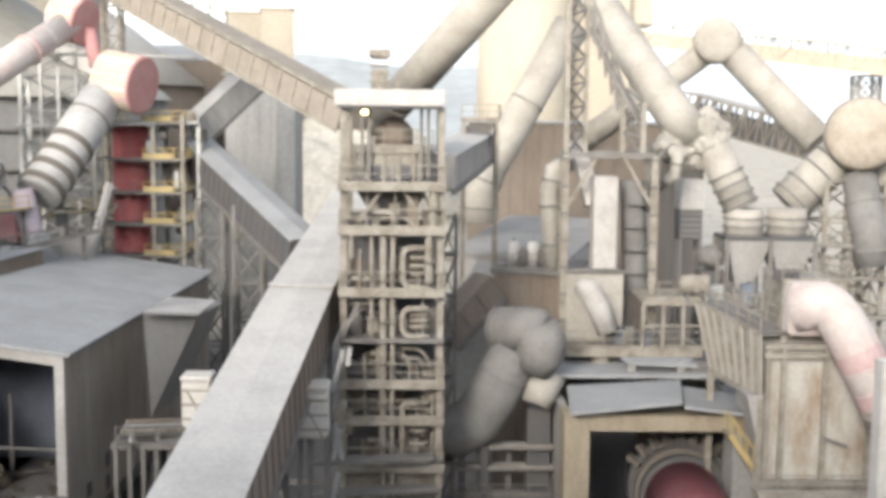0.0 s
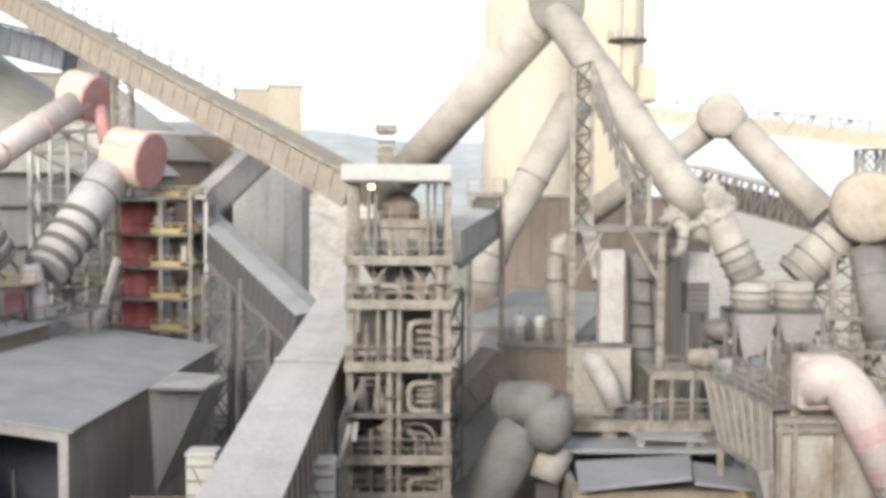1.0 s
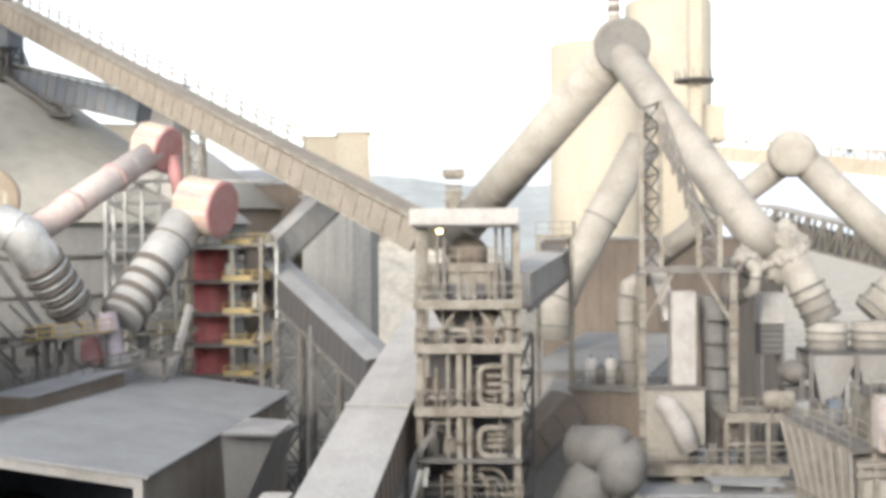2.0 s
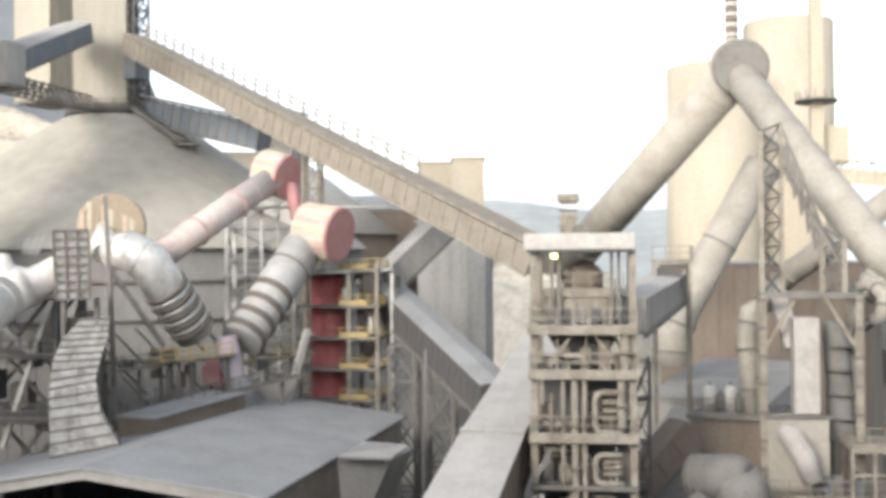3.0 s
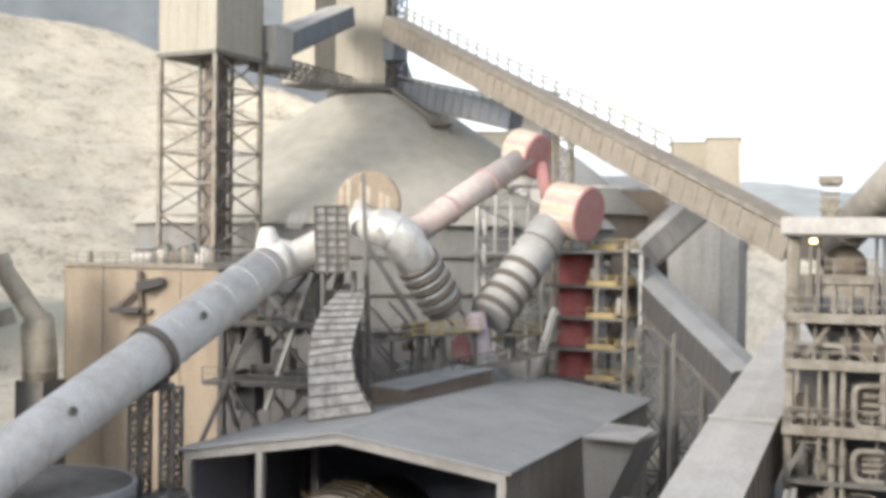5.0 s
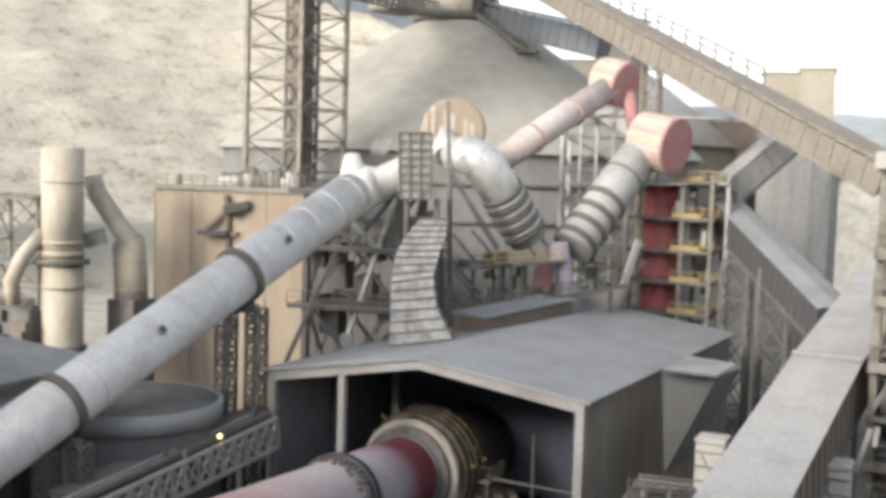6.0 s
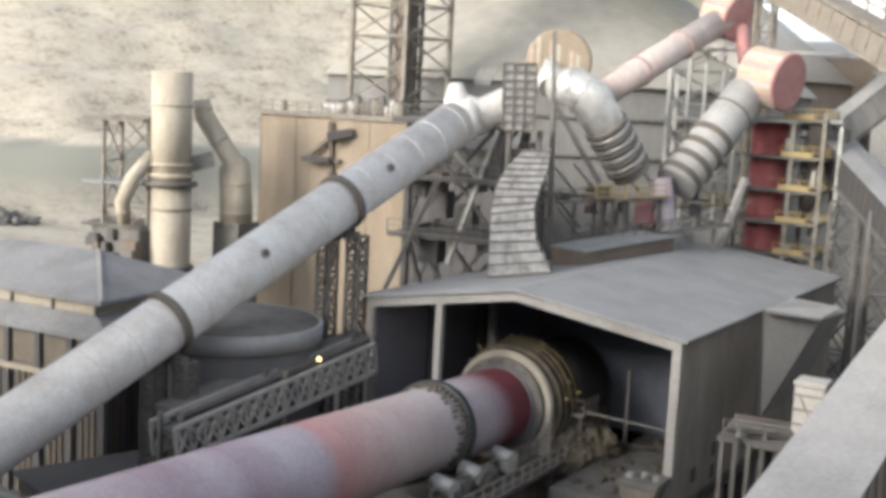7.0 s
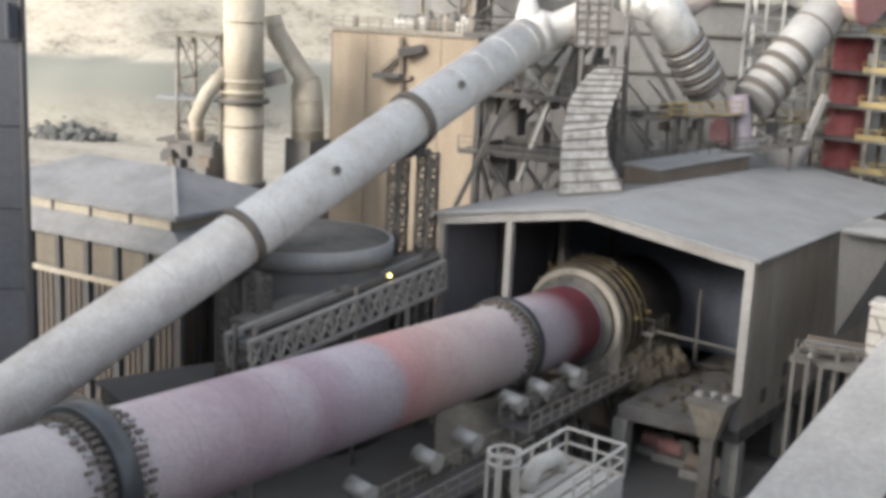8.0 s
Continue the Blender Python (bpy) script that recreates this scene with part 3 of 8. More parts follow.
# ---- rotary kiln ----
def rotary_kiln():
    far, near = Vector((-30.80, 62.42, 6.98)), Vector((-31.90, 35.87, 7.90))
    d = (near - far).normalized()
    end = near + d * 30
    kiln = thing("rotary_kiln", (far.x, far.y, 0), "long heat-stained pink and lilac steel rotary kiln", "kiln")
    r = 2.35
    total = (end - far).length
    cuts = [0, 2.6, 9.0, 15.2, 21.2, 27.0, 35.6, total]
    for s0, s1 in zip(cuts, cuts[1:]):
        bm = bmesh.new()
        tube(bm, [far + d * s0, far + d * s1], r, 72, False)
        part("shell_section", bm, M_KILN, kiln)
    s = 1.2
    while s < total:
        bm = bmesh.new()
        tube(bm, [far + d * (s - 0.04), far + d * (s + 0.04)], r + 0.006, 64)
        part("weld_seam", bm, M_KILN, kiln)
        s += 2.4
    # tyres with their row of retaining blocks
    for s in (7.5, 36.2):
        c = far + d * s
        bm = bmesh.new()
        w = 0.3 if s < 10 else 0.46
        rim = r + (0.34 if s < 10 else 0.55)
        tube(bm, [c - d * w, c - d * (w - 0.05), c + d * (w - 0.05), c + d * w], [rim - 0.06, rim, rim, rim - 0.06], 80)
        tyre = part("tyre", bm, M_TYRE, kiln, "dark polished steel riding ring")
        x = d.cross(Vector((0, 0, 1))).normalized()
        y = x.cross(d)
        rnd = random.Random(int(s))
        for side in (-1, 1):
            if side < 0 and s < 10:
                continue
            for k in range(48):
                t = 2 * math.pi * k / 48
                o = x * math.cos(t) + y * math.sin(t)
                cc = c + d * side * (w + 0.22) + o * (r + 0.13)
                bar("retaining_block", cc - d * 0.2, cc + d * 0.2, 0.2, 0.28, M_BAND, tyre, up=o)
                cc = c + d * side * (w + rnd.uniform(0.6, 0.95)) + o * (r + 0.05)
                bar("wedge_block", cc - d * 0.16, cc + d * 0.16, 0.16, 0.14, M_BAND if k % 3 else M_GALV, tyre, up=o)
    # seal, flange and pale collar at the hood
    for a, b, rad, m, nm, lab in ((0.12, -0.1, r + 0.12, M_DARK, "seal_gap", ""), (-0.1, -0.5, r + 0.62, M_STEEL, "seal_ring", "grey dusty seal flange"), (-0.5, -1.3, r + 1.02, M_REFR, "hood_face", "pale dusty refractory collar")):
        bm = bmesh.new()
        tube(bm, [far + d * a, far + d * b], rad, 72)
        part(nm, bm, m, kiln, lab)
    for k in range(20):
        t = 2 * math.pi * k / 20
        o = Vector((math.cos(t), 0, math.sin(t)))
        rod("flange_bolt", far - d * 0.1 + o * (r + 0.45), far + d * 0.02 + o * (r + 0.45), 0.12, M_STEEL_DARK, kiln)
    bm = bmesh.new()
    box(bm, far - d * 0.92 + Vector((0, 0, -2.0)), (2 * r + 2.0, 0.7, 3.4), None, 0.06)
    part("hood_cheek", bm, M_REFR, kiln, "pale dusty refractory front wall")
    return far, d, r, kiln


M_LILAC = mat("mottled_lilac_steel", (0.54, 0.47, 0.51), 0.6, 0.0, (0.58, 0.44, 0.46), 0.8, 5.0, 5, bump=0.08)
M_REFR = mat("dusty_collar", (0.52, 0.48, 0.42), 0.9, 0.0, (0.36, 0.31, 0.25), 0.6, 1.0, 6)
KILN_END, KILN_DIR, KILN_R, KILN = rotary_kiln()


# ---- long tertiary air duct ----
def air_duct():
    lo, hi = Vector((-44.06, 31.21, 7.01)), Vector((-38.36, 69.06, 24.14))
    d = (hi - lo).normalized()
    lo = lo - d * 22
    duct = thing("air_duct", (lo.x, lo.y, 0), "long sloping pale grey steel air duct with dark saddle rings", "duct")
    r = 1.55
    L = (hi - lo).length
    bm = bmesh.new()
    tube(bm, [lo, hi], r, 48)
    shell = part("duct_shell", bm, M_DUCT_AIR, duct)
    n = int(L / 2.3)
    rings_on(lo, hi, r, [(i + 0.5) / n for i in range(n)], 0.1, 0.02, M_DUCT_AIR, shell, "weld_seam")
    return lo, hi, d, r, duct


AD_LO, AD_HI, AD_DIR, AD_R, AIR_DUCT = air_duct()


# ---- near conveyor gallery ----
def gallery(name, pts, w, h, label, roof_mat, wall_mat, rise=0.25, rib=1.2):
    """A covered conveyor gallery along pts (floor centre line)."""
    g = thing(name, pts[0], label, "conveyor gallery")
    for a, b in zip(pts, pts[1:]):
        a, b = Vector(a), Vector(b)
        d = (b - a).normalized()
        x = d.cross(Vector((0, 0, 1))).normalized()
        y = x.cross(d)
        for s in (-1, 1):
            o = a + x * (s * w / 2)
            bm = bmesh.new()
            prism(bm, [o, o + y * h, o + y * h - x * s * 0.08, o - x * s * 0.08], b - a)
            part("side_wall", bm, wall_mat, g)
            ro = a + x * (s * (w / 2 + 0.12)) + y * h
            rc = a + y * (h + rise) + x * s * 0.002
            bm = bmesh.new()
            prism(bm, [ro, rc, rc + y * 0.07, ro + y * 0.07], b - a)
            part("roof_sheet", bm, roof_mat, g)
            n = max(1, int((b - a).length / rib))
            for i in range(n + 1):
                p = a.lerp(b, i / n) + x * (s * (w / 2 + 0.03))
                bar("wall_rib", p, p + y * h, 0.07, 0.07, wall_mat, g, up=d)
            bar("bottom_chord", a + x * (s * w / 2) - y * 0.15, b + x * (s * w / 2) - y * 0.15, 0.2, 0.3, M_STEEL, g)
        bm = bmesh.new()
        slab(bm, a - y * 0.05, b - y * 0.05, w - 0.05, 0.1)
        part("deck", bm, M_STEEL_DARK, g)
    for o, q in ((Vector(pts[0]), Vector(pts[1])), (Vector(pts[-1]), Vector(pts[-2]))):
        d = (q - o).normalized()
        x = d.cross(Vector((0, 0, 1))).normalized() * (w / 2 - 0.1)
        up = x.normalized().cross(d) * (h + rise * 0.5)
        if up.z < 0:
            up = -up
        bm = bmesh.new()
        prism(bm, [o - x, o + x, o + x + up, o - x + up], d * 0.06)
        part("end_wall", bm, wall_mat, g)
    return g


near_g = gallery("conveyor_gallery", [(-9.6, 8.0, 4.6), (-5.95, 58.6, 14.75), (-3.9, 86.0, 19.1)], 3.1, 2.45, "long enclosed conveyor gallery with a pale dusty rounded sheet roof", M_ROOF_PALE, M_BROWN, rise=0.1)
for y0, y1 in ((58.1, 58.4),):
    xa = -9.6 + 3.65 * (y0 - 8) / 50.6
    za = 4.6 + 10.15 * (y0 - 8) / 50.6 + 2.68
    bm = bmesh.new()
    slab(bm, (xa, y0, za), (xa + 0.04, y1, za + 0.12), 3.4, 0.06)
    part("roof_flashing", bm, M_ROOF_PALE, near_g, "pale roof flashing strip")


# ---- central process tower ----
def pipe(name, pts, d, material, parent, seg=12, bend=0.45):
    """A pipe of diameter d through pts with rounded bends."""
    path = [Vector(pts[0])]
    for a, c, b in zip(pts, pts[1:], pts[2:]):
        a, c, b = Vector(a), Vector(c), Vector(b)
        la, lb = (a - c).length, (b - c).length
        k = min(bend, la / 2, lb / 2)
        s, e = c + (a - c).normalized() * k, c + (b - c).normalized() * k
        path += [(1 - t) ** 2 * s + 2 * t * (1 - t) * c + t * t * e for t in (0, 0.25, 0.5, 0.75, 1)]
    path.append(Vector(pts[-1]))
    bm = bmesh.new()
    tube(bm, path, d / 2, seg)
    return part(name, bm, material, parent)


def block(name, c, size, material, parent, bevel=0.04, turn=0.0, label=""):
    bm = bmesh.new()
    box(bm, c, size, rz(turn), bevel)
    return part(name, bm, material, parent, label)


def central_tower():
    x0, x1, y0, y1 = -3.72, 1.12, 57.0, 62.0
    cx, cy = (x0 + x1) / 2, (y0 + y1) / 2
    tw = thing("process_tower", (cx, cy, 0), "dust-caked open steel process tower with stacked platforms and pipework", "tower")
    top = 26.45
    for x in (x0, x1):
        for y in (y0, y1):
            bar("column", (x, y, 0), (x, y, top), 0.34, 0.34, M_STEEL_TAN, tw, "section")
    for x in (x0 + 0.9, x1 - 1.0):
        for dx in (0, 0.35):
            bar("column", (x + dx, y0 + 0.4, 22.56), (x + dx, y0 + 0.4, top), 0.16, 0.16, M_STEEL, tw, "section")
    cap = bmesh.new()
    a, b = (-4.15, 56.40, 26.91), (1.26, 56.40, 26.97)
    box(cap, ((a[0] + b[0]) / 2, cy, a[2]), (b[0] - a[0], 6.4, 0.8), None, 0.05)
    part("cap_roof", cap, M_ROOF_PALE, tw, "pale flat sheet canopy")
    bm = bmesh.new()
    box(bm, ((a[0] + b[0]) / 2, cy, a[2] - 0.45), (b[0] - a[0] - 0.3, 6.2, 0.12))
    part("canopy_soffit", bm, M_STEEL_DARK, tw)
    levels = [22.53, 20.35, 17.25, 14.85, 12.60, 10.74, 8.28]
    for i, z in enumerate(levels):
        bm = bmesh.new()
        box(bm, (cx, cy - 0.2, z), (x1 - x0 + 0.4, y1 - y0 + 0.8, 0.2), None, 0.02)
        part("platform", bm, M_STEEL, tw)
        if i != 3:
            bar("edge_beam", (x0 - 0.25, y0 - 0.6, z), (x1 + 0.25, y0 - 0.6, z), 0.2, 0.34, M_STEEL_TAN, tw)
            railing([(x0 - 0.2, y1, z + 0.14), (x0 - 0.2, y0 - 0.55, z + 0.14), (x1 + 0.2, y0 - 0.55, z + 0.14), (x1 + 0.2, y1, z + 0.14)], tw, M_STEEL_TAN, 0.95, 1.2, 0.055)
    for a, b in zip(levels, levels[1:]):
        bar("brace", (x0, y1, a), (x1, y1, b), 0.16, 0.16, M_STEEL, tw)
        bar("brace", (x1, y0, a), (x1, y1, b), 0.14, 0.14, M_STEEL, tw)
        bar("brace", (x0, y0, b), (x0, y1, a), 0.14, 0.14, M_STEEL, tw)
    # dust collector housing under the canopy
    zt, zb = 24.45, levels[0] + 0.1
    block("collector_housing", (cx - 0.1, cy, (zt + zb) / 2 + 0.25), (4.0, 3.6, zt - zb - 0.3), M_STEEL_TAN, tw, 0.18, 0, "cream dust-caked collector housing")
    for i in range(5):
        block("access_hatch", (cx - 1.6 + 0.75 * i, cy - 1.82, zb + 0.62), (0.5, 0.06, 0.75), M_STEEL_DARK if i % 2 else M_STEEL, tw, 0.02)
        bar("housing_rib", (cx - 1.95 + 0.75 * i, cy - 1.86, zb), (cx - 1.95 + 0.75 * i, cy - 1.86, zt), 0.16, 0.16, M_STEEL_TAN, tw)
    bar("slot_beam", (cx - 1.9, cy - 1.9, zt - 0.15), (cx + 1.8, cy - 1.9, zt - 0.15), 0.2, 0.25, M_STEEL_TAN, tw)
    railing([(cx - 2.1, cy - 2.0, zt), (cx + 2.0, cy - 2.0, zt)], tw, M_STEEL_TAN, 0.9, 0.8, 0.05)
    bm = bmesh.new()
    tube(bm, [(cx, cy, zt), (cx, cy, zt + 0.9), (cx, cy, zt + 1.35), (cx, cy, zt + 1.5)], [1.0, 1.0, 0.6, 0.1], 28)
    part("fan_cowl", bm, M_BROWN, tw, "brown rounded fan cowl")
    # chute under the first platform
    bm = bmesh.new()
    z1 = levels[0] - 0.15
    prof = [(-1.9, z1), (1.8, z1), (0.8, z1 - 1.7), (-0.9, z1 - 1.7)]
    prism(bm, [(cx + x, cy - 1.4, z) for x, z in prof], (0, 2.8, 0))
    part("chute", bm, M_STEEL_DARK, tw)
    for sx in (-1, 1):
        bar("brace", (cx + sx * 1.7, y0, z1 - 1.6), (cx + sx * 0.5, y0, z1), 0.16, 0.16, M_STEEL_TAN, tw)
    # pipework
    yq = y0 - 0.25
    for x, za, zb2, d in ((-1.72, 0.0, levels[1], 0.38), (-1.25, 0.0, levels[1] - 0.1, 0.26), (-2.3, levels[3], levels[1] - 0.2, 0.2), (0.75, levels[1], levels[0], 0.5), (0.55, levels[2] + 0.5, levels[1] - 0.1, 0.42)):
        rod("riser_pipe", (x, yq, za), (x, yq, zb2), d, M_STEEL_TAN, tw)
        for k in range(int((zb2 - za) / 2.1)):
            rod("flange", (x, yq, za + 1.0 + 2.1 * k), (x, yq, za + 1.12 + 2.1 * k), d * 1.5, M_STEEL_TAN, tw)
    for zt2, zb2 in ((levels[1] - 0.85, levels[2] + 0.3), (levels[2] - 0.8, levels[3] + 0.2), (levels[5] + 0.9, levels[6] + 0.2)):
        pipe("loop_pipe", [(0.55, yq, zt2), (-0.75, yq, zt2), (-0.75, yq, zb2), (0.6, yq, zb2)], 0.3, M_STEEL_TAN, tw)
        for k in range(3):
            z = zb2 + (zt2 - zb2) * (0.3 + 0.22 * k)
            pipe("branch_pipe", [(-0.4, yq + 0.3, z), (0.5, yq + 0.3, z), (0.5, yq + 0.9, z)], 0.22, M_STEEL_TAN, tw)
    rnd = random.Random(4)
    for i, z in enumerate(levels[1:]):
        for k in range(5):
            w, h = rnd.uniform(0.4, 1.1), rnd.uniform(0.6, 1.7)
            block("equipment_box", (x0 + 0.6 + k * 0.95, y0 + rnd.uniform(0.8, 2.4), z + h / 2 + 0.1), (w, rnd.uniform(0.4, 1.0), h), rnd.choice((M_STEEL_TAN, M_STEEL, M_BROWN, M_STEEL_DARK)), tw, 0.05)
        for k in range(4):
            zz = z + rnd.uniform(0.4, 2.4)
            xx = rnd.uniform(x0 + 0.2, x1 - 2.0)
            pipe("cross_pipe", [(xx, y0 + 0.5, zz), (xx + rnd.uniform(0.8, 1.8), y0 + 0.5, zz), (xx + rnd.uniform(1.8, 2.0), y0 + 0.5, zz - rnd.uniform(0.5, 1.4))], rnd.uniform(0.12, 0.26), rnd.choice((M_STEEL_TAN, M_STEEL, M_DUCT)), tw)
        for k in range(3):
            xx = rnd.uniform(x0 + 0.3, x1 - 0.3)
            rod("small_pipe", (xx, y0 + 0.1, z), (xx, y0 + 0.1, z + rnd.uniform(1.2, 3.0)), rnd.uniform(0.08, 0.18), M_STEEL_TAN, tw)
    # added dark sheets close the tower, standing in for shade behind its pipework
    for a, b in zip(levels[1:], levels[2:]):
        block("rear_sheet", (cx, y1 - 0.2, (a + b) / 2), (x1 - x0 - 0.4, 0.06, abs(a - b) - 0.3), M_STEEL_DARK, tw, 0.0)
    block("base_housing", (cx, cy, levels[6] / 2), (x1 - x0 - 0.3, y1 - y0 - 0.6, levels[6] - 0.1), M_STEEL_TAN, tw, 0.08)
    lamp = block("floodlight", (x0 + 1.05, y0 - 0.3, top - 0.25), (0.3, 0.15, 0.2), M_LAMP, tw, 0.02, 0, "lit yellow floodlight")
    return tw


TOWER = central_tower()

# stair tower beside it
stair = thing("stair_tower", (1.65, 63.3, 0), "dark narrow steel ladder tower beside the process tower", "tower")
frame_tower(rect(1.65, 63.3, 0.9, 1.5), 0, 20.5, 9, stair, M_STEEL, 0.13, 0.07)
for k in range(8):
    z = 2.0 + 2.35 * k
    block("landing", (1.65, 63.3, z), (0.9, 1.5, 0.1), M_STEEL_DARK, stair, 0)
    bar("stair_flight", (1.25, 62.6, z), (2.05, 62.6, z + 2.3), 0.5, 0.1, M_STEEL, stair)
    railing([(1.15, 62.5, z), (2.15, 62.5, z)], stair, M_STEEL, 1.0, 0.9, 0.045)

feeder = gallery("feeder_gallery", [(0.62, 60.00, 22.25), (4.21, 81.89, 23.21)], 2.4, 1.7, "short pale-roofed feeder gallery with a grey side", M_ROOF_PALE, M_SHEET, 0.15)
head_pf = thing("transfer_platform", (4.13, 77.89, 25.17), "pale railed transfer platform on steel legs", "platform")
c = Vector((4.12, 77.89, 25.85))
block("platform_deck", c, (2.6, 2.6, 0.25), M_STEEL_TAN, head_pf)
railing([(c.x - 1.3, c.y - 1.3, c.z), (c.x + 1.3, c.y - 1.3, c.z), (c.x + 1.3, c.y + 1.3, c.z)], head_pf, M_STEEL_TAN, 1.0, 0.8)
for sx in (-1, 1):
    for sy in (-1, 1):
        bar("platform_leg", (c.x + sx * 1.1, c.y + sy * 1.1, 0), (c.x + sx * 1.1, c.y + sy * 1.1, c.z), 0.22, 0.22, M_STEEL_TAN, head_pf, "section")
block("drive_box", (c.x - 0.2, c.y, c.z - 1.1), (1.6, 1.6, 1.4), M_STEEL_DARK, head_pf)


# ---- buildings behind the tower ----
def hall(name, a, b, depth, z_top, label, wall, roof, rise=0.0, pitch=1.5, lean=0.0):
    """A clad building whose front runs from a to b (plan points), depth behind it; lean raises the back of the roof."""
    a, b = Vector((a[0], a[1], 0)), Vector((b[0], b[1], 0))
    u = (b - a).normalized()
    v = Vector((-u.y, u.x, 0)) * depth
    th = thing(name, (a.x, a.y, 0), label, "building")
    up = Vector((0, 0, 1))
    bm = bmesh.new()
    prism(bm, [a, b, b + up * z_top, a + up * z_top], v.normalized() * 0.25)
    part("front_wall", bm, wall, th)
    for p in (a, b - u * 0.25):
        bm = bmesh.new()
        q0, q1 = p + v.normalized() * 0.26, p + v
        prism(bm, [q0, q1, q1 + up * (z_top + lean), q0 + up * z_top], u * 0.25)
        part("end_wall", bm, wall, th)
    bm = bmesh.new()
    prism(bm, [a + v, b + v, b + v + up * (z_top + lean), a + v + up * (z_top + lean)], v.normalized() * -0.25)
    part("rear_wall", bm, wall, th)
    bm = bmesh.new()
    o = u * 0.3
    w = v.normalized() * 0.3
    prism(bm, [a - o - w + up * (z_top + 0.004), b + o - w + up * (z_top + 0.004), b + o + v + w + up * (z_top + lean + 0.004), a - o + v + w + up * (z_top + lean + 0.004)], up * 0.25)
    part("roof", bm, roof, th)
    L = (b - a).length
    n = int(L / pitch)
    for i in range(n + 1):
        p = a + u * (L * i / n) - v.normalized() * 0.03
        bar("cladding_rib", p, p + up * z_top, 0.1, 0.08, wall, th)
    return th


hall("mill_building", (5.11, 117.89, 14.87), (23.09, 109.59, 15.81), 22, 25.44, "tall brown-grey clad mill building with a flat roof", M_BROWN, M_ROOF)
hall("lean_to_hall", (2.61, 83.96, 13.87), (10.75, 81.29, 14.32), 18, 15.95, "low dusty grey shed with a sloping sheet roof", M_SHEET, M_CONC_GREY, lean=1.2)
hall("lower_shed", (1.87, 72.98, 11.77), (5.97, 71.75, 12.04), 9, 13.27, "low grey shed roof heaped with dust", M_CONC_GREY, M_CONC_GREY, lean=2.2)
fb = hall("filter_house", (4.93, 71.83, 12.01), (9.21, 70.40, 12.32), 6, 16.29, "brown sheet-clad filter house with small tanks on its roof", M_BROWN, M_STEEL, pitch=0.7)
for i, along_roof in enumerate((0.0, 0.34, 0.7, 1.0)):
    p = Vector((6.09, 72.75, 16.25)).lerp(Vector((7.88, 72.57, 16.29)), along_roof)
    tk = thing("roof_tank", p, "small pale cylindrical tank standing on the filter house roof", "tank", "tanks on the filter house")
    bm = bmesh.new()
    zr = 16.29 + 0.25
    h = 1.5 if i % 2 == 0 else 1.0
    tube(bm, [(p.x, p.y, zr), (p.x, p.y, zr + h), (p.x, p.y, zr + h + 0.15)], [0.36, 0.36, 0.2], 18)
    part("tank_shell", bm, M_WHITE if i % 2 == 0 else M_STEEL, tk)
    rod("tank_vent", (p.x, p.y, zr + h), (p.x, p.y, zr + h + 0.35), 0.12, M_STEEL_DARK, tk)
bm = bmesh.new()
pz = 16.29 + 0.25
rl = thing("roof_railing", (4.90, 71.33, 16.43), "thin steel railing on the filter house roof", "railing")
q0, q1 = (4.98, 71.43, 16.42), (8.67, 71.07, 16.50)
railing([(q0[0], q0[1], pz), (q1[0], q1[1], pz)], rl, M_STEEL, 1.0, 0.9, 0.05)
gallery("inclined_bridge", [(1.92, 67.97, 12.33), (4.82, 69.83, 15.23)], 1.6, 1.6, "brown inclined bridge with a pale edge beam", M_BROWN, M_BROWN, 0.1)


# ---- big elbow duct ----
def elbow_duct():
    pts = [(0.78, 63.00, 8.22), (2.14, 62.60, 8.46), (3.38, 62.30, 9.33), (4.19, 62.10, 10.73), (5.48, 62.00, 13.36)]
    th = thing("elbow_duct", (3.15, 62.20, 0), "massive grey dust-coated elbow duct with a hooded bend", "duct")
    bm = bmesh.new()
    tube(bm, pts, [1.3, 1.4, 1.45, 1.45, 1.3], 40)
    sh = part("duct_shell", bm, M_DUCT_DARK, th)
    rings_on(pts[3], pts[4], 1.40, (0.1, 0.45), 0.1, 0.03, M_DUCT_DARK, sh, "weld_seam")
    # the blind bend: a cross drum with rounded ends, and the casing that drops from it
    a, b = Vector((4.35, 62.60, 14.44)), Vector((6.24, 61.40, 14.62))
    d = (b - a).normalized()
    bm = bmesh.new()
    tube(bm, [a - d * 0.35, a - d * 0.15, a, b, b + d * 0.6, b + d * 1.0], [0.7, 1.0, 1.14, 1.2, 1.1, 0.7], 40)
    hood2 = part("bend_hood", bm, M_DUCT_DARK, th)
    rings_on(a, b, 1.17, (0.12, 0.62), 0.1, 0.04, M_DUCT_DARK, hood2, "weld_seam")
    bm = bmesh.new()
    tube(bm, [(6.41, 61.30, 14.70), (6.72, 61.20, 14.03), (6.65, 61.20, 13.16), (6.27, 61.30, 12.35)], [1.2, 1.32, 1.28, 0.95], 36)
    part("drop_casing", bm, M_DUCT_DARK, th)
    bm = bmesh.new()
    tube(bm, [(7.70, 62.00, 11.89), (6.83, 61.70, 11.16), (6.52, 61.50, 10.38)], [0.6, 0.95, 0.8], 28)
    part("outlet_cone", bm, M_DUCT, th)
    for p in (pts[1], pts[2]):
        bar("duct_leg", (p[0] + 0.4, p[1], 0), (p[0] + 0.4, p[1], p[2] - 1.1), 0.4, 0.4, M_STEEL_DARK, th, "section")
    block("duct_plinth", (6.83, 63.2, 4.94), (1.3, 1.3, 9.88), M_STEEL_DARK, th)


elbow_duct()

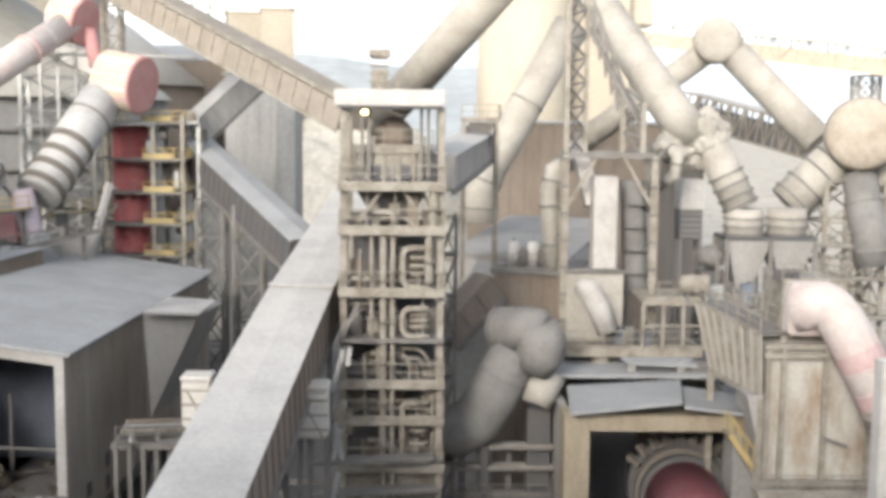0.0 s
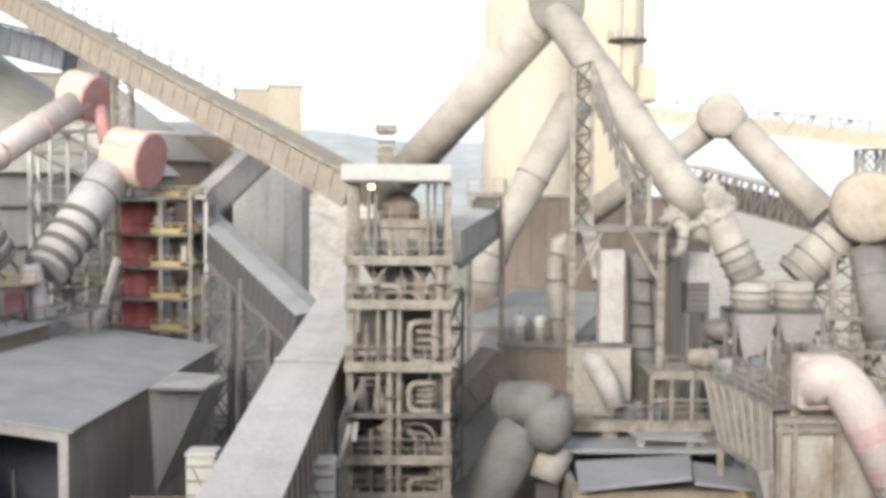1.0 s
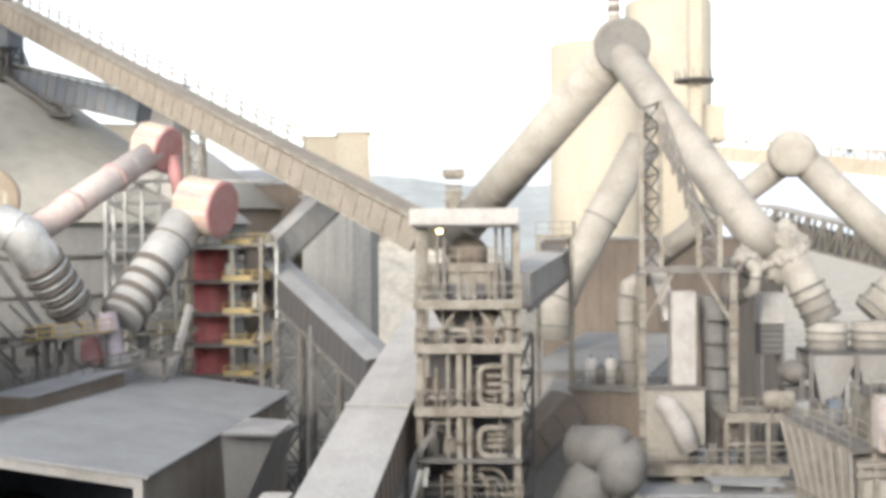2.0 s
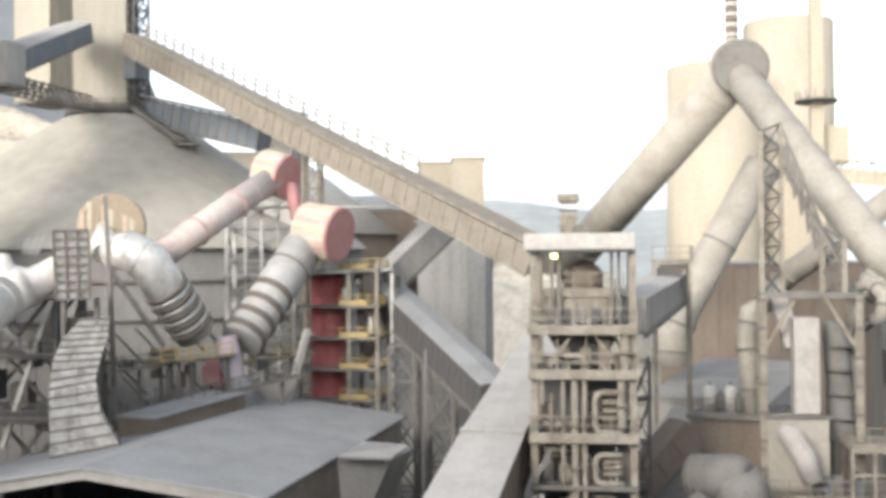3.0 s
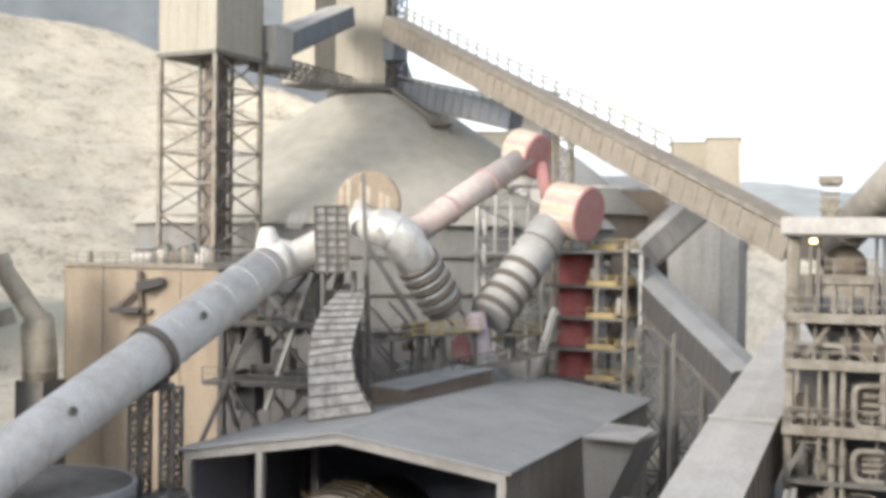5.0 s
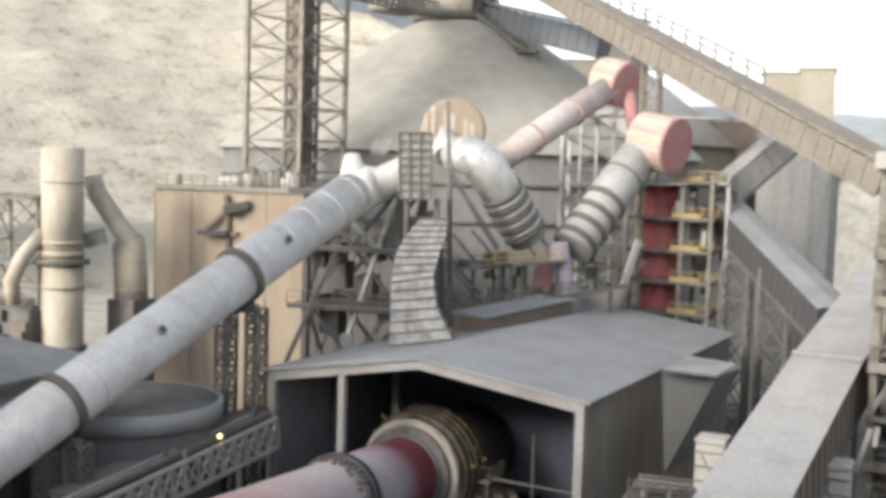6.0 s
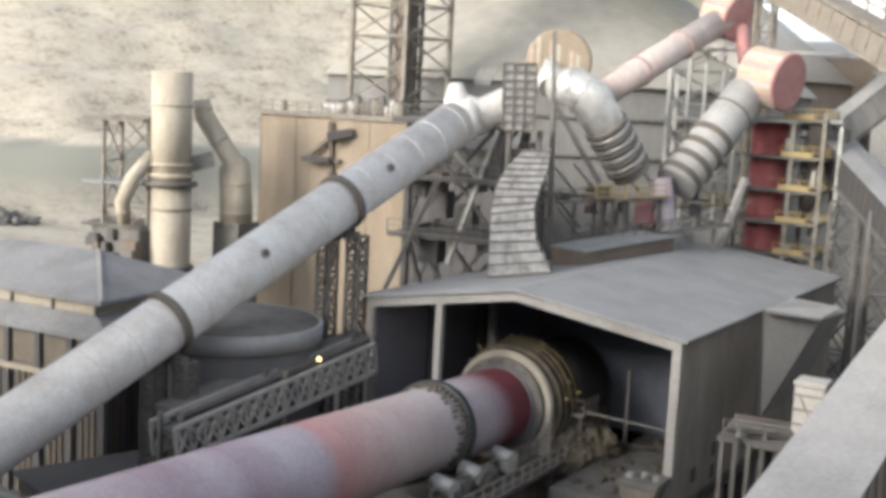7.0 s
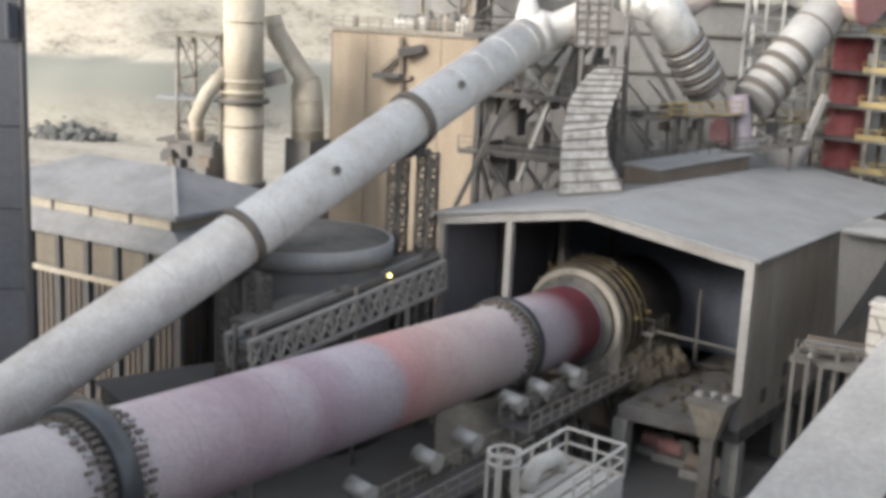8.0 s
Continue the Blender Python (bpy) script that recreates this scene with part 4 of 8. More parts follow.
# low steelwork and yard platforms below the elbow
low = thing("pipe_rack", (4.51, 61.84, 5.34), "dark steel pipe rack with walkways under the elbow duct", "pipe rack")
a, b = (2.04, 63.47, 4.79), (8.44, 62.94, 4.98)
for k in range(5):
    x = a[0] + (b[0] - a[0]) * k / 4
    bar("rack_column", (x, a[1], 0), (x, a[1], 7.6), 0.3, 0.3, M_STEEL, low, "section")
for z in (4.6, 6.2, 7.4):
    bar("rack_beam", (a[0], a[1], z), (b[0], a[1], z), 0.25, 0.3, M_STEEL, low)
    for k in range(4):
        rod("rack_pipe", (a[0], a[1] - 0.35 * k - 0.2, z + 0.28), (b[0], a[1] - 0.35 * k - 0.2, z + 0.28), 0.22, (M_STEEL, M_DUCT_DARK, M_STEEL_TAN)[k % 3], low)
railing([(a[0], a[1] - 1.6, 4.7), (b[0], a[1] - 1.6, 4.7)], low, M_STEEL, 1.0, 1.0)
bar("ladder_rail", (b[0] - 0.4, a[1] - 1.7, 0), (b[0] - 0.4, a[1] - 1.7, 6.2), 0.07, 0.07, M_STEEL, low)
bar("ladder_rail", (b[0] - 0.9, a[1] - 1.7, 0), (b[0] - 0.9, a[1] - 1.7, 6.2), 0.07, 0.07, M_STEEL, low)
for k in range(18):
    bar("ladder_rung", (b[0] - 0.9, a[1] - 1.7, 0.4 + 0.33 * k), (b[0] - 0.4, a[1] - 1.7, 0.4 + 0.33 * k), 0.05, 0.05, M_STEEL, low)


# ---- inverted V exhaust ducts ----
def duct(name, pts, r, material, label, weld=2.5, seg=40, bands=(), band_mat=None, band_w=0.35, category="duct"):
    th = thing(name, (pts[0][0], pts[0][1], 0), label, category)
    bm = bmesh.new()
    tube(bm, pts, r, seg)
    sh = part("duct_shell", bm, material, th)
    rr = max(r) if isinstance(r, (list, tuple)) else r
    for a, c in zip(pts, pts[1:]):
        L = (Vector(c) - Vector(a)).length
        if L > 2 * weld and not isinstance(r, (list, tuple)):
            n = int(L / weld)
            rings_on(a, c, rr, [(i + 0.5) / n for i in range(n)], 0.1, 0.025, material, sh, "weld_seam")
    if isinstance(r, (list, tuple)):
        for i in range(len(pts) - 1):
            a, c = Vector(pts[i]), Vector(pts[i + 1])
            bm = bmesh.new()
            d = (c - a).normalized()
            m2 = a.lerp(c, 0.55)
            rm = r[i] + (r[i + 1] - r[i]) * 0.55
            tube(bm, [m2 - d * 0.08, m2 + d * 0.08], rm + 0.06, seg)
            part("flange_ring", bm, M_DUCT_DARK if material is M_DUCT else material, th)
    if bands:
        rings_on(pts[0], pts[1], rr, bands, band_w, 0.14, band_mat or M_BAND, th, "stiffener_ring")
    return th


def drum_end(name, p0, p1, r, body, face, label, dished=False, lagged=False):
    """A short blind drum whose end plate is a part of its own."""
    p0, p1 = Vector(p0), Vector(p1)
    d = (p1 - p0).normalized()
    th = thing(name, p0, label, "duct junction")
    bm = bmesh.new()
    tube(bm, [p0, p1], r, 44)
    part("drum_shell", bm, body, th)
    bm = bmesh.new()
    if dished:
        tube(bm, [p1 + d * 0.004, p1 + d * 0.13 * r, p1 + d * 0.22 * r, p1 + d * 0.27 * r, p1 + d * 0.29 * r], [r, r * 0.93, r * 0.74, r * 0.45, r * 0.08], 44)
    else:
        tube(bm, [p1 + d * 0.004, p1 + d * 0.12, p1 + d * 0.2], [r + 0.06, r + 0.06, r * 0.93], 44)
    part("end_plate", bm, face, th)
    if lagged:
        x = d.cross(Vector((0, 0, 1))).normalized()
        y = x.cross(d)
        for k in range(30):
            t = 2 * math.pi * k / 30
            o = (x * math.cos(t) + y * math.sin(t)) * (r + 0.02)
            bar("lagging_strip", p0 + o, p1 + o, 2 * math.pi * r / 30 * 0.86, 0.08, (M_STRIPE, M_CREAM, M_PINK_BAND, M_STRIPE, M_PINKWHITE)[k % 5], th, up=o)
    else:
        rings_on(p0, p1, r, (0.12, 0.37, 0.62, 0.87), 0.1, 0.05, body, th)
    return th


duct("exhaust_duct", [(-3.81, 103.93, 25.38), (8.84, 85.54, 39.14)], 1.62, M_DUCT, "sloping dust-covered exhaust duct leg")
duct("exhaust_duct", [(9.53, 84.46, 38.96), (16.27, 73.21, 26.31), (17.52, 73.20, 25.00)], 1.25, M_DUCT, "sloping dust-covered exhaust duct leg over the steel mast")
drum_end("duct_apex", (9.56, 87.98, 40.44), (9.41, 83.67, 39.61), 1.95, M_DUCT, M_DUCT_DARK, "blind-ended round junction drum where two exhaust ducts meet")
duct("downcomer_duct", [(11.83, 91.30, 33.26), (5.62, 90.00, 22.18), (4.84, 90.00, 20.27), (4.70, 90.00, 17.86)], [1.35, 1.35, 1.4, 1.55], M_DUCT, "sloping grey downcomer duct that turns down into a shed roof")
duct("exhaust_duct", [(13.47, 95.00, 24.05), (22.25, 89.00, 31.36)], 1.0, M_DUCT, "grey-brown crossover duct leg")
duct("exhaust_duct", [(23.41, 88.50, 31.69), (29.02, 83.00, 24.43)], 1.22, M_DUCT, "grey-brown crossover duct leg sloping down")
drum_end("duct_apex", (23.20, 90.60, 32.16), (22.41, 87.20, 31.93), 1.75, M_DUCT, M_DUCT, "blind-ended dusty tan drum where two crossover ducts meet", True)
duct("exhaust_duct", [(24.61, 76.00, 20.44), (28.33, 75.60, 24.25)], 1.42, M_DUCT, "banded duct leg rising to a round head", bands=(0.1, 0.3, 0.55, 0.75), band_mat=M_DUCT_DARK, band_w=0.14)
duct("exhaust_duct", [(30.11, 75.80, 24.26), (32.99, 75.00, 20.67)], 1.4, M_DUCT, "dusty duct leg falling away behind the round head")
drum_end("duct_apex", (29.92, 77.50, 25.21), (28.37, 73.20, 25.18), 2.35, M_DUCT_WARM, M_DUCT_WARM, "large blind-ended tan duct head over the hoppers", True)
# shade below the arched head is put into the darker duct material
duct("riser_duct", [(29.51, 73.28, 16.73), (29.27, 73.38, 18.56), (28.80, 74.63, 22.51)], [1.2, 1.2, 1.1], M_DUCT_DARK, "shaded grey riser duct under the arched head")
# wrapped joint and twin inlet heads
wrap = thing("wrapped_joint", (17.71, 73.39, 25.00), "crumpled foil-wrapped duct joint with a pale dusty skin", "duct")
bm = bmesh.new()
for centre, size in (((18.20, 73.40, 24.71), (1.55, 1.7, 1.95)), ((16.29, 73.40, 24.19), (1.15, 1.2, 1.0))):
    bmesh.ops.create_icosphere(bm, subdivisions=4, radius=1.0, matrix=Matrix.Translation(centre) @ Matrix.Diagonal((*size, 1)))
for v in bm.verts:
    v.co += v.normal * 0.42 * noise.fractal(v.co * 1.3, 0.8, 2.2, 5)
part("joint_wrap", bm, M_DUCT, wrap)
duct("banded_inlet_duct", [(18.68, 72.80, 24.23), (20.47, 72.20, 20.48)], 1.08, M_DUCT, "banded duct leg running down to a hopper inlet", bands=(0.45, 0.62, 0.8, 0.95), band_mat=M_DUCT_DARK, band_w=0.14)
for pa in (Vector((20.61, 72.11, 19.05)), Vector((23.26, 71.83, 19.10))):
    hp = thing("inlet_hopper", (pa.x, pa.y, 0), "dusty round inlet collar over a tapered steel hopper", "hopper", "hoppers under the duct legs")
    bm = bmesh.new()
    tube(bm, [(pa.x, pa.y, pa.z - 0.4), (pa.x, pa.y, pa.z + 1.4)], 1.22, 36)
    part("inlet_collar", bm, M_DUCT, hp)
    for dz in (-0.3, 0.2, 0.7):
        rings_on((pa.x, pa.y, pa.z + dz), (pa.x, pa.y, pa.z + dz + 0.2), 1.22, (0.5,), 0.1, 0.1, M_DUCT_DARK, hp)
    bm = bmesh.new()
    zt = pa.z - 0.4
    b0 = [bm.verts.new((pa.x + sx * 1.42, pa.y + sy * 1.6, zt)) for sx, sy in ((-1, -1), (1, -1), (1, 1), (-1, 1))]
    b1 = [bm.verts.new((pa.x + sx * 0.5, pa.y + sy * 0.6, zt - 3.2)) for sx, sy in ((-1, -1), (1, -1), (1, 1), (-1, 1))]
    bm.faces.new(b0)
    bm.faces.new(list(reversed(b1)))
    for i in range(4):
        bm.faces.new((b0[i], b0[(i + 1) % 4], b1[(i + 1) % 4], b1[i]))
    part("hopper_cone", bm, M_SHEET, hp)
    block("hopper_rim", (pa.x, pa.y, zt), (2.95, 3.3, 0.22), M_STEEL_DARK, hp)
    for sx in (-1, 1):
        for sy in (-1, 1):
            bar("hopper_leg", (pa.x + sx * 1.38, pa.y + sy * 1.5, 0), (pa.x + sx * 1.38, pa.y + sy * 1.5, zt), 0.24, 0.24, M_STEEL, hp, "section")
    rod("hopper_outlet", (pa.x, pa.y, zt - 5.5), (pa.x, pa.y, zt - 3.1), 0.8, M_STEEL, hp)


# ---- steel mast with white duct and platform ----
def steel_mast():
    m = thing("duct_mast", (11.47, 68.04, 12.79), "weathered braced steel mast carrying exhaust ducts above a work platform", "steel mast")
    zc = 23.88
    pl, pr = Vector((8.65, 67.45, 23.85)), Vector((13.74, 66.60, 23.92))
    ql, qr = pl + Vector((0.25, 3.5, 0)), pr + Vector((0.25, 3.5, 0))
    zp = 12.83
    for p in (pl, pr, ql, qr):
        bar("column", (p.x, p.y, 0), (p.x, p.y, zc), 0.38, 0.38, M_STEEL_TAN, m, "section")
        for k in range(7):
            block("splice_plate", (p.x, p.y - 0.02, zp + 1.2 + 1.6 * k), (0.5, 0.5, 0.18), M_STEEL, m, 0)
    for a, b in ((pl, pr), (ql, qr), (pl, ql), (pr, qr)):
        bar("head_beam", (a.x, a.y, zc), (b.x, b.y, zc), 0.28, 0.35, M_STEEL, m)
        if abs(a.x - b.x) > 2:
            continue
        lattice(((a.x, a.y, zp + 4.5), (a.x, a.y, zc)), ((b.x, b.y, zp + 4.5), (b.x, b.y, zc)), 2, m, M_STEEL, 0.2, False)
    bar("knee_brace", (pl.x, pl.y, zc - 3.2), (pl.x + 1.9, pl.y, zc), 0.2, 0.2, M_STEEL_TAN, m)
    bar("knee_brace", (pr.x, pr.y, zc - 3.2), (pr.x - 1.9, pr.y, zc), 0.2, 0.2, M_STEEL_TAN, m)
    # upper mast: two tall columns, two short, sloped bracing under the duct
    a0, a1 = Vector((8.70, 67.95, 23.90)), Vector((8.70, 67.95, 33.27))
    b0, b1 = Vector((9.99, 69.28, 23.84)), Vector((10.00, 69.28, 33.89))
    c0, c1 = Vector((12.22, 68.93, 23.84)), Vector((12.26, 68.92, 27.82))
    d0, d1 = Vector((13.12, 67.23, 23.88)), Vector((13.12, 67.23, 26.95))
    for p, q in ((a0, a1), (b0, b1), (c0, c1), (d0, d1)):
        bar("mast_leg", (p.x, p.y, zc), (p.x, p.y, q.z), 0.28, 0.28, M_STEEL_TAN, m, "section")
    lattice(((a0.x, a0.y, zc), (a0.x, a0.y, a1.z)), ((b0.x, b0.y, zc), (b0.x, b0.y, b1.z)), 7, m, M_STEEL, 0.13)
    lattice(((c0.x, c0.y, zc), (c0.x, c0.y, c1.z)), ((d0.x, d0.y, zc), (d0.x, d0.y, d1.z)), 3, m, M_STEEL, 0.13)
    lattice((Vector((b0.x, b0.y, b1.z)), Vector((c0.x, c0.y, c1.z))), (Vector((b0.x, b0.y, b1.z - 2.4)), Vector((c0.x, c0.y, c1.z - 2.4))), 6, m, M_STEEL, 0.13, True)
    bar("sloped_chord", (b0.x, b0.y, b1.z), (c0.x, c0.y, c1.z), 0.2, 0.2, M_STEEL, m)
    bar("sloped_chord", (b0.x, b0.y, b1.z - 2.4), (d0.x, d0.y, d1.z - 1.6), 0.2, 0.2, M_STEEL, m)
    # work platform
    e0, e1 = Vector((8.51, 64.94, 12.98)), Vector((16.43, 63.41, 13.34))
    bm = bmesh.new()
    box(bm, ((e0.x + e1.x) / 2, e0.y + 3.0, zp - 0.15), (e1.x - e0.x, 6.0, 0.3))
    part("work_platform", bm, M_STEEL_TAN, m)
    bar("edge_beam", (e0.x, e0.y - 0.1, zp - 0.2), (e1.x, e0.y - 0.1, zp - 0.2), 0.2, 0.5, M_STEEL_TAN, m)
    railing([(e0.x, e0.y, zp), (e1.x, e0.y, zp)], m, M_STEEL_TAN, 1.0, 1.1, 0.055)
    # raised deck with tank stand
    f0, f1 = Vector((12.92, 64.52, 15.62)), Vector((16.41, 63.72, 15.77))
    bm = bmesh.new()
    box(bm, ((f0.x + f1.x) / 2, f0.y + 2.2, f0.z), (f1.x - f0.x, 4.0, 0.25))
    part("upper_deck", bm, M_STEEL_TAN, m)
    bar("edge_beam", (f0.x, f0.y + 0.15, f0.z), (f1.x, f0.y + 0.15, f0.z), 0.18, 0.4, M_STEEL_TAN, m)
    for k in range(4):
        x = f0.x + (f1.x - f0.x) * k / 3
        bar("deck_post", (x, f0.y + 0.2, zp), (x, f0.y + 0.2, f0.z), 0.18, 0.18, M_STEEL_TAN, m)
    bar("mid_rail", (f0.x, f0.y + 0.2, (zp + f0.z) / 2), (f1.x, f0.y + 0.2, (zp + f0.z) / 2), 0.12, 0.12, M_STEEL_TAN, m)
    railing([(f0.x, f0.y + 0.2, f0.z + 0.12), (f1.x, f0.y + 0.2, f0.z + 0.12), (f1.x, f0.y + 4, f0.z + 0.12)], m, M_STEEL_TAN, 1.0, 0.9, 0.055)
    for k in range(5):
        block("motor_box", (e0.x + 2.8 + 0.55 * k, e0.y + 1.2 + 0.5 * (k % 2), zp + 0.35 + 0.1 * (k % 3)), (0.5, 0.6, 0.7 + 0.2 * (k % 3)), (M_STEEL_DARK, M_SHEET_BLUE, M_STEEL)[k % 3], m)
    return zp


PLAT_Z = steel_mast()
tank = thing("drum_tank", (15.86, 64.68, 16.11), "small pale horizontal drum tank on the upper deck", "tank")
bm = bmesh.new()
tube(bm, [(15.02, 64.89, 16.63), (15.17, 64.85, 16.63), (16.52, 64.52, 16.69), (16.67, 64.48, 16.70)], [0.4, 0.52, 0.52, 0.4], 24)
part("tank_shell", bm, M_STEEL_TAN, tank)
for x in ((15.40, 64.79, 16.09), (16.35, 64.56, 16.13)):
    block("tank_saddle", (x[0], x[1], 15.78 + 0.1), (0.15, 0.8, 0.6), M_STEEL, tank)

wd = thing("white_duct", (11.09, 67.90, 17.28), "square whitish duct dropping into a pale fan housing", "duct")
bm = bmesh.new()
slab(bm, (11.03, 67.91, 17.11), (11.02, 67.91, 22.62), 1.45, 1.5, 0.08, (0, 1, 0))
part("duct_casing", bm, M_DUCT_PALE, wd)
bm = bmesh.new()
slab(bm, (9.56, 69.85, 24.63), (10.53, 68.80, 20.77), 0.95, 0.95, 0.06, (0, 1, 0))
part("side_chute", bm, M_DUCT_PALE, wd)
fan = thing("fan_housing", (10.61, 66.97, 13.34), "pale dusty fan housing with a curved snail-shaped outlet", "fan")
a, b = Vector((8.83, 67.42, 16.99)), Vector((12.18, 66.90, 13.36))
bm = bmesh.new()
box(bm, ((a.x + b.x) / 2, a.y + 0.6, (a.z + PLAT_Z) / 2), (b.x - a.x, 1.8, a.z - PLAT_Z), None, 0.05)
part("housing_box", bm, M_DUCT, fan)
bm = bmesh.new()
tube(bm, [(9.29, 65.95, 16.36), (9.84, 65.67, 16.18), (10.51, 65.56, 15.10), (11.03, 65.48, 13.69)], [0.42, 0.62, 0.66, 0.6], 24)
part("snail_outlet", bm, M_DUCT_PALE, fan)
bar("housing_rim", (a.x - 0.1, a.y - 0.35, a.z), (b.x + 0.1, a.y - 0.35, a.z), 0.15, 0.2, M_STEEL, fan)
duct("bypass_elbow", [(8.50, 71.60, 16.50), (8.30, 71.50, 19.50), (8.15, 71.50, 21.40), (8.45, 71.55, 22.70), (9.40, 71.90, 23.30)], [0.6, 0.6, 0.6, 0.6, 0.6], M_DUCT, "dusty curved bypass elbow beside the mast")
duct("bypass_pipe", [(14.77, 70.47, 21.90), (15.53, 69.28, 22.66), (15.66, 69.25, 23.85), (14.92, 69.93, 24.51), (14.04, 70.62, 23.97)], [0.34] * 5, M_DUCT, "looping dusty bypass pipe")
cyl = thing("vertical_vessel", (13.30, 69.74, 16.01), "grey vertical cylindrical vessel inside the mast", "vessel")
rod("vessel_shell", (13.32, 69.74, 15.31), (13.06, 69.79, 22.27), 1.5, M_DUCT_DARK, cyl)
vz = (13.32, 69.74, 15.31)
for k in range(4):
    rod("vessel_flange", (vz[0], vz[1], vz[2] + 1.2 + 1.4 * k), (vz[0], vz[1], vz[2] + 1.35 + 1.4 * k), 1.75, M_STEEL, cyl)
for s in range(3):
    bar("vessel_leg", (vz[0] + 0.5 * (s - 1), vz[1], PLAT_Z), (vz[0] + 0.5 * (s - 1), vz[1], vz[2] + 0.2), 0.15, 0.15, M_STEEL, cyl)
rod("chute_pipe", (10.73, 65.63, 10.98), (10.69, 65.64, 12.66), 1.15, M_STEEL_TAN, cyl)
cab = thing("switch_cabin", (17.31, 73.0, 0), "small grey switch cabin over a dark louvred base", "cabin")
block("cabin_shell", (17.31, 73.0, 21.28), (1.5, 1.8, 1.91), M_SHEET, cab, 0.05)
block("louvre_base", (17.31, 73.05, 19.36), (1.45, 1.6, 1.9), M_STEEL_DARK, cab, 0.03)
for k in range(5):
    bar("louvre", (16.59, 72.2, 18.63 + 0.36 * k), (18.03, 72.2, 18.63 + 0.36 * k), 0.06, 0.12, M_STEEL, cab)
for sx in (-0.65, 0.65):
    for sy in (-0.7, 0.7):
        bar("cabin_leg", (17.31 + sx, 73.0 + sy, 0), (17.31 + sx, 73.0 + sy, 18.43), 0.16, 0.16, M_STEEL, cab)


# ---- second kiln hood ----
def second_kiln():
    th = thing("kiln_hood", (13.23, 58.52, 6.48), "concrete kiln hood with a sagging sheet roof and a dark opening", "kiln hood")
    yf = Vector((13.23, 58.52, 6.48)).y
    l0, l1 = Vector((7.68, 58.00, 10.71)), Vector((17.71, 58.00, 10.61))
    zt = l0.z
    # pillars and lintel of rough concrete
    pw = (9.02, 58.00, 9.97)[0] - l0.x
    bm = bmesh.new()
    box(bm, (l0.x + pw / 2, 59.0, zt / 2), (pw, 2.0, zt), None, 0.06)
    part("pillar", bm, M_CONC_OLD, th, "stained concrete pillar")
    bm = bmesh.new()
    zl = 9.84
    box(bm, ((l0.x + pw + l1.x) / 2, 59.0, (zt + zl) / 2), (l1.x - l0.x - pw, 2.0, zt - zl), None, 0.05)
    part("lintel", bm, M_CONC_OLD, th, "rust-streaked concrete lintel")
    bm = bmesh.new()
    box(bm, (l1.x - 0.6, 59.0, zl / 2), (1.2, 2.0, zl), None, 0.05)
    part("pillar", bm, M_CONC_GREY, th)
    for cx, sx in ((l0.x + 0.2, 0.4), (l1.x - 0.2, 0.4)):
        bm = bmesh.new()
        box(bm, (cx, 66.1, zt / 2), (sx, 12, zt))
        part("side_wall", bm, M_CONC_GREY, th)
    # dark wall that puts the shade of the hood opening into colour
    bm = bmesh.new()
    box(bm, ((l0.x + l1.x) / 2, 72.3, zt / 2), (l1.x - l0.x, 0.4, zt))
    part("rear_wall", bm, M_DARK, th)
    # roof sheets
    a0, a1, a2, a3 = (7.84, 57.00, 11.07), (13.59, 57.20, 11.63), (14.56, 62.00, 11.71), (8.27, 62.00, 11.32)
    for q in ((a0, a1, a2, a3), ((13.71, 57.20, 11.40), (17.22, 57.20, 10.97), (18.31, 62.00, 10.83), (14.61, 62.00, 11.32))):
        bm = bmesh.new()
        prism(bm, q, (0, 0, -0.14))
        part("roof_sheet", bm, M_ROOF, th, "sagging grey corrugated roof sheet")
        q0, q1, q2, q3 = (Vector(v) for v in q)
        for i in range(14):
            s = (i + 0.5) / 14
            bar("corrugation", q0.lerp(q1, s) + Vector((0, 0, 0.02)), q3.lerp(q2, s) + Vector((0, 0, 0.02)), 0.08, 0.06, M_ROOF, th)
    bm = bmesh.new()
    box(bm, ((l0.x + l1.x) / 2, 67.2, zt + 1.1), (l1.x - l0.x, 10, 0.2))
    part("rear_roof", bm, M_ROOF, th)
    # small penthouse on the roof
    b0, b1 = (12.05, 63.00, 11.59), (15.46, 63.00, 11.61)
    z0, z1 = 11.60, 12.50
    for x in (b0[0], (14.82, 63.00, 11.60)[0]):
        block("penthouse_post", (x, 63.2, (z0 + z1) / 2), (0.45, 0.5, z1 - z0), M_CONC_GREY, th)
    bm = bmesh.new()
    prism(bm, [(11.56, 64.00, 12.54), (15.67, 64.00, 12.50), (15.66, 62.60, 12.34), (11.76, 62.60, 12.51)], (0, 0, -0.12))
    part("penthouse_roof", bm, M_ROOF, th, "torn corrugated penthouse roof")
    # dark back sheet in place of the shade under the penthouse roof
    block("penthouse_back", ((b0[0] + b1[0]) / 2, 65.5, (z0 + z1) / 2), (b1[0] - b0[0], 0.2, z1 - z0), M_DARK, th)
    block("dust_mound", (b1[0] + 0.4, 63.5, z0 + 0.3), (1.6, 1.4, 1.1), M_STEEL, th, 0.3)
    # kiln mouth
    c = Vector((14.40, 60.00, 5.73))
    k = thing("second_kiln", (c.x, c.y, 0), "rotary kiln with a red painted shell inside a rusty seal ring", "kiln")
    d = Vector((0.06, 1, 0.02)).normalized()
    bm = bmesh.new()
    tube(bm, [c - d * 26, c + d * 2.6], 2.05, 56)
    part("shell_section", bm, M_RED2, k)
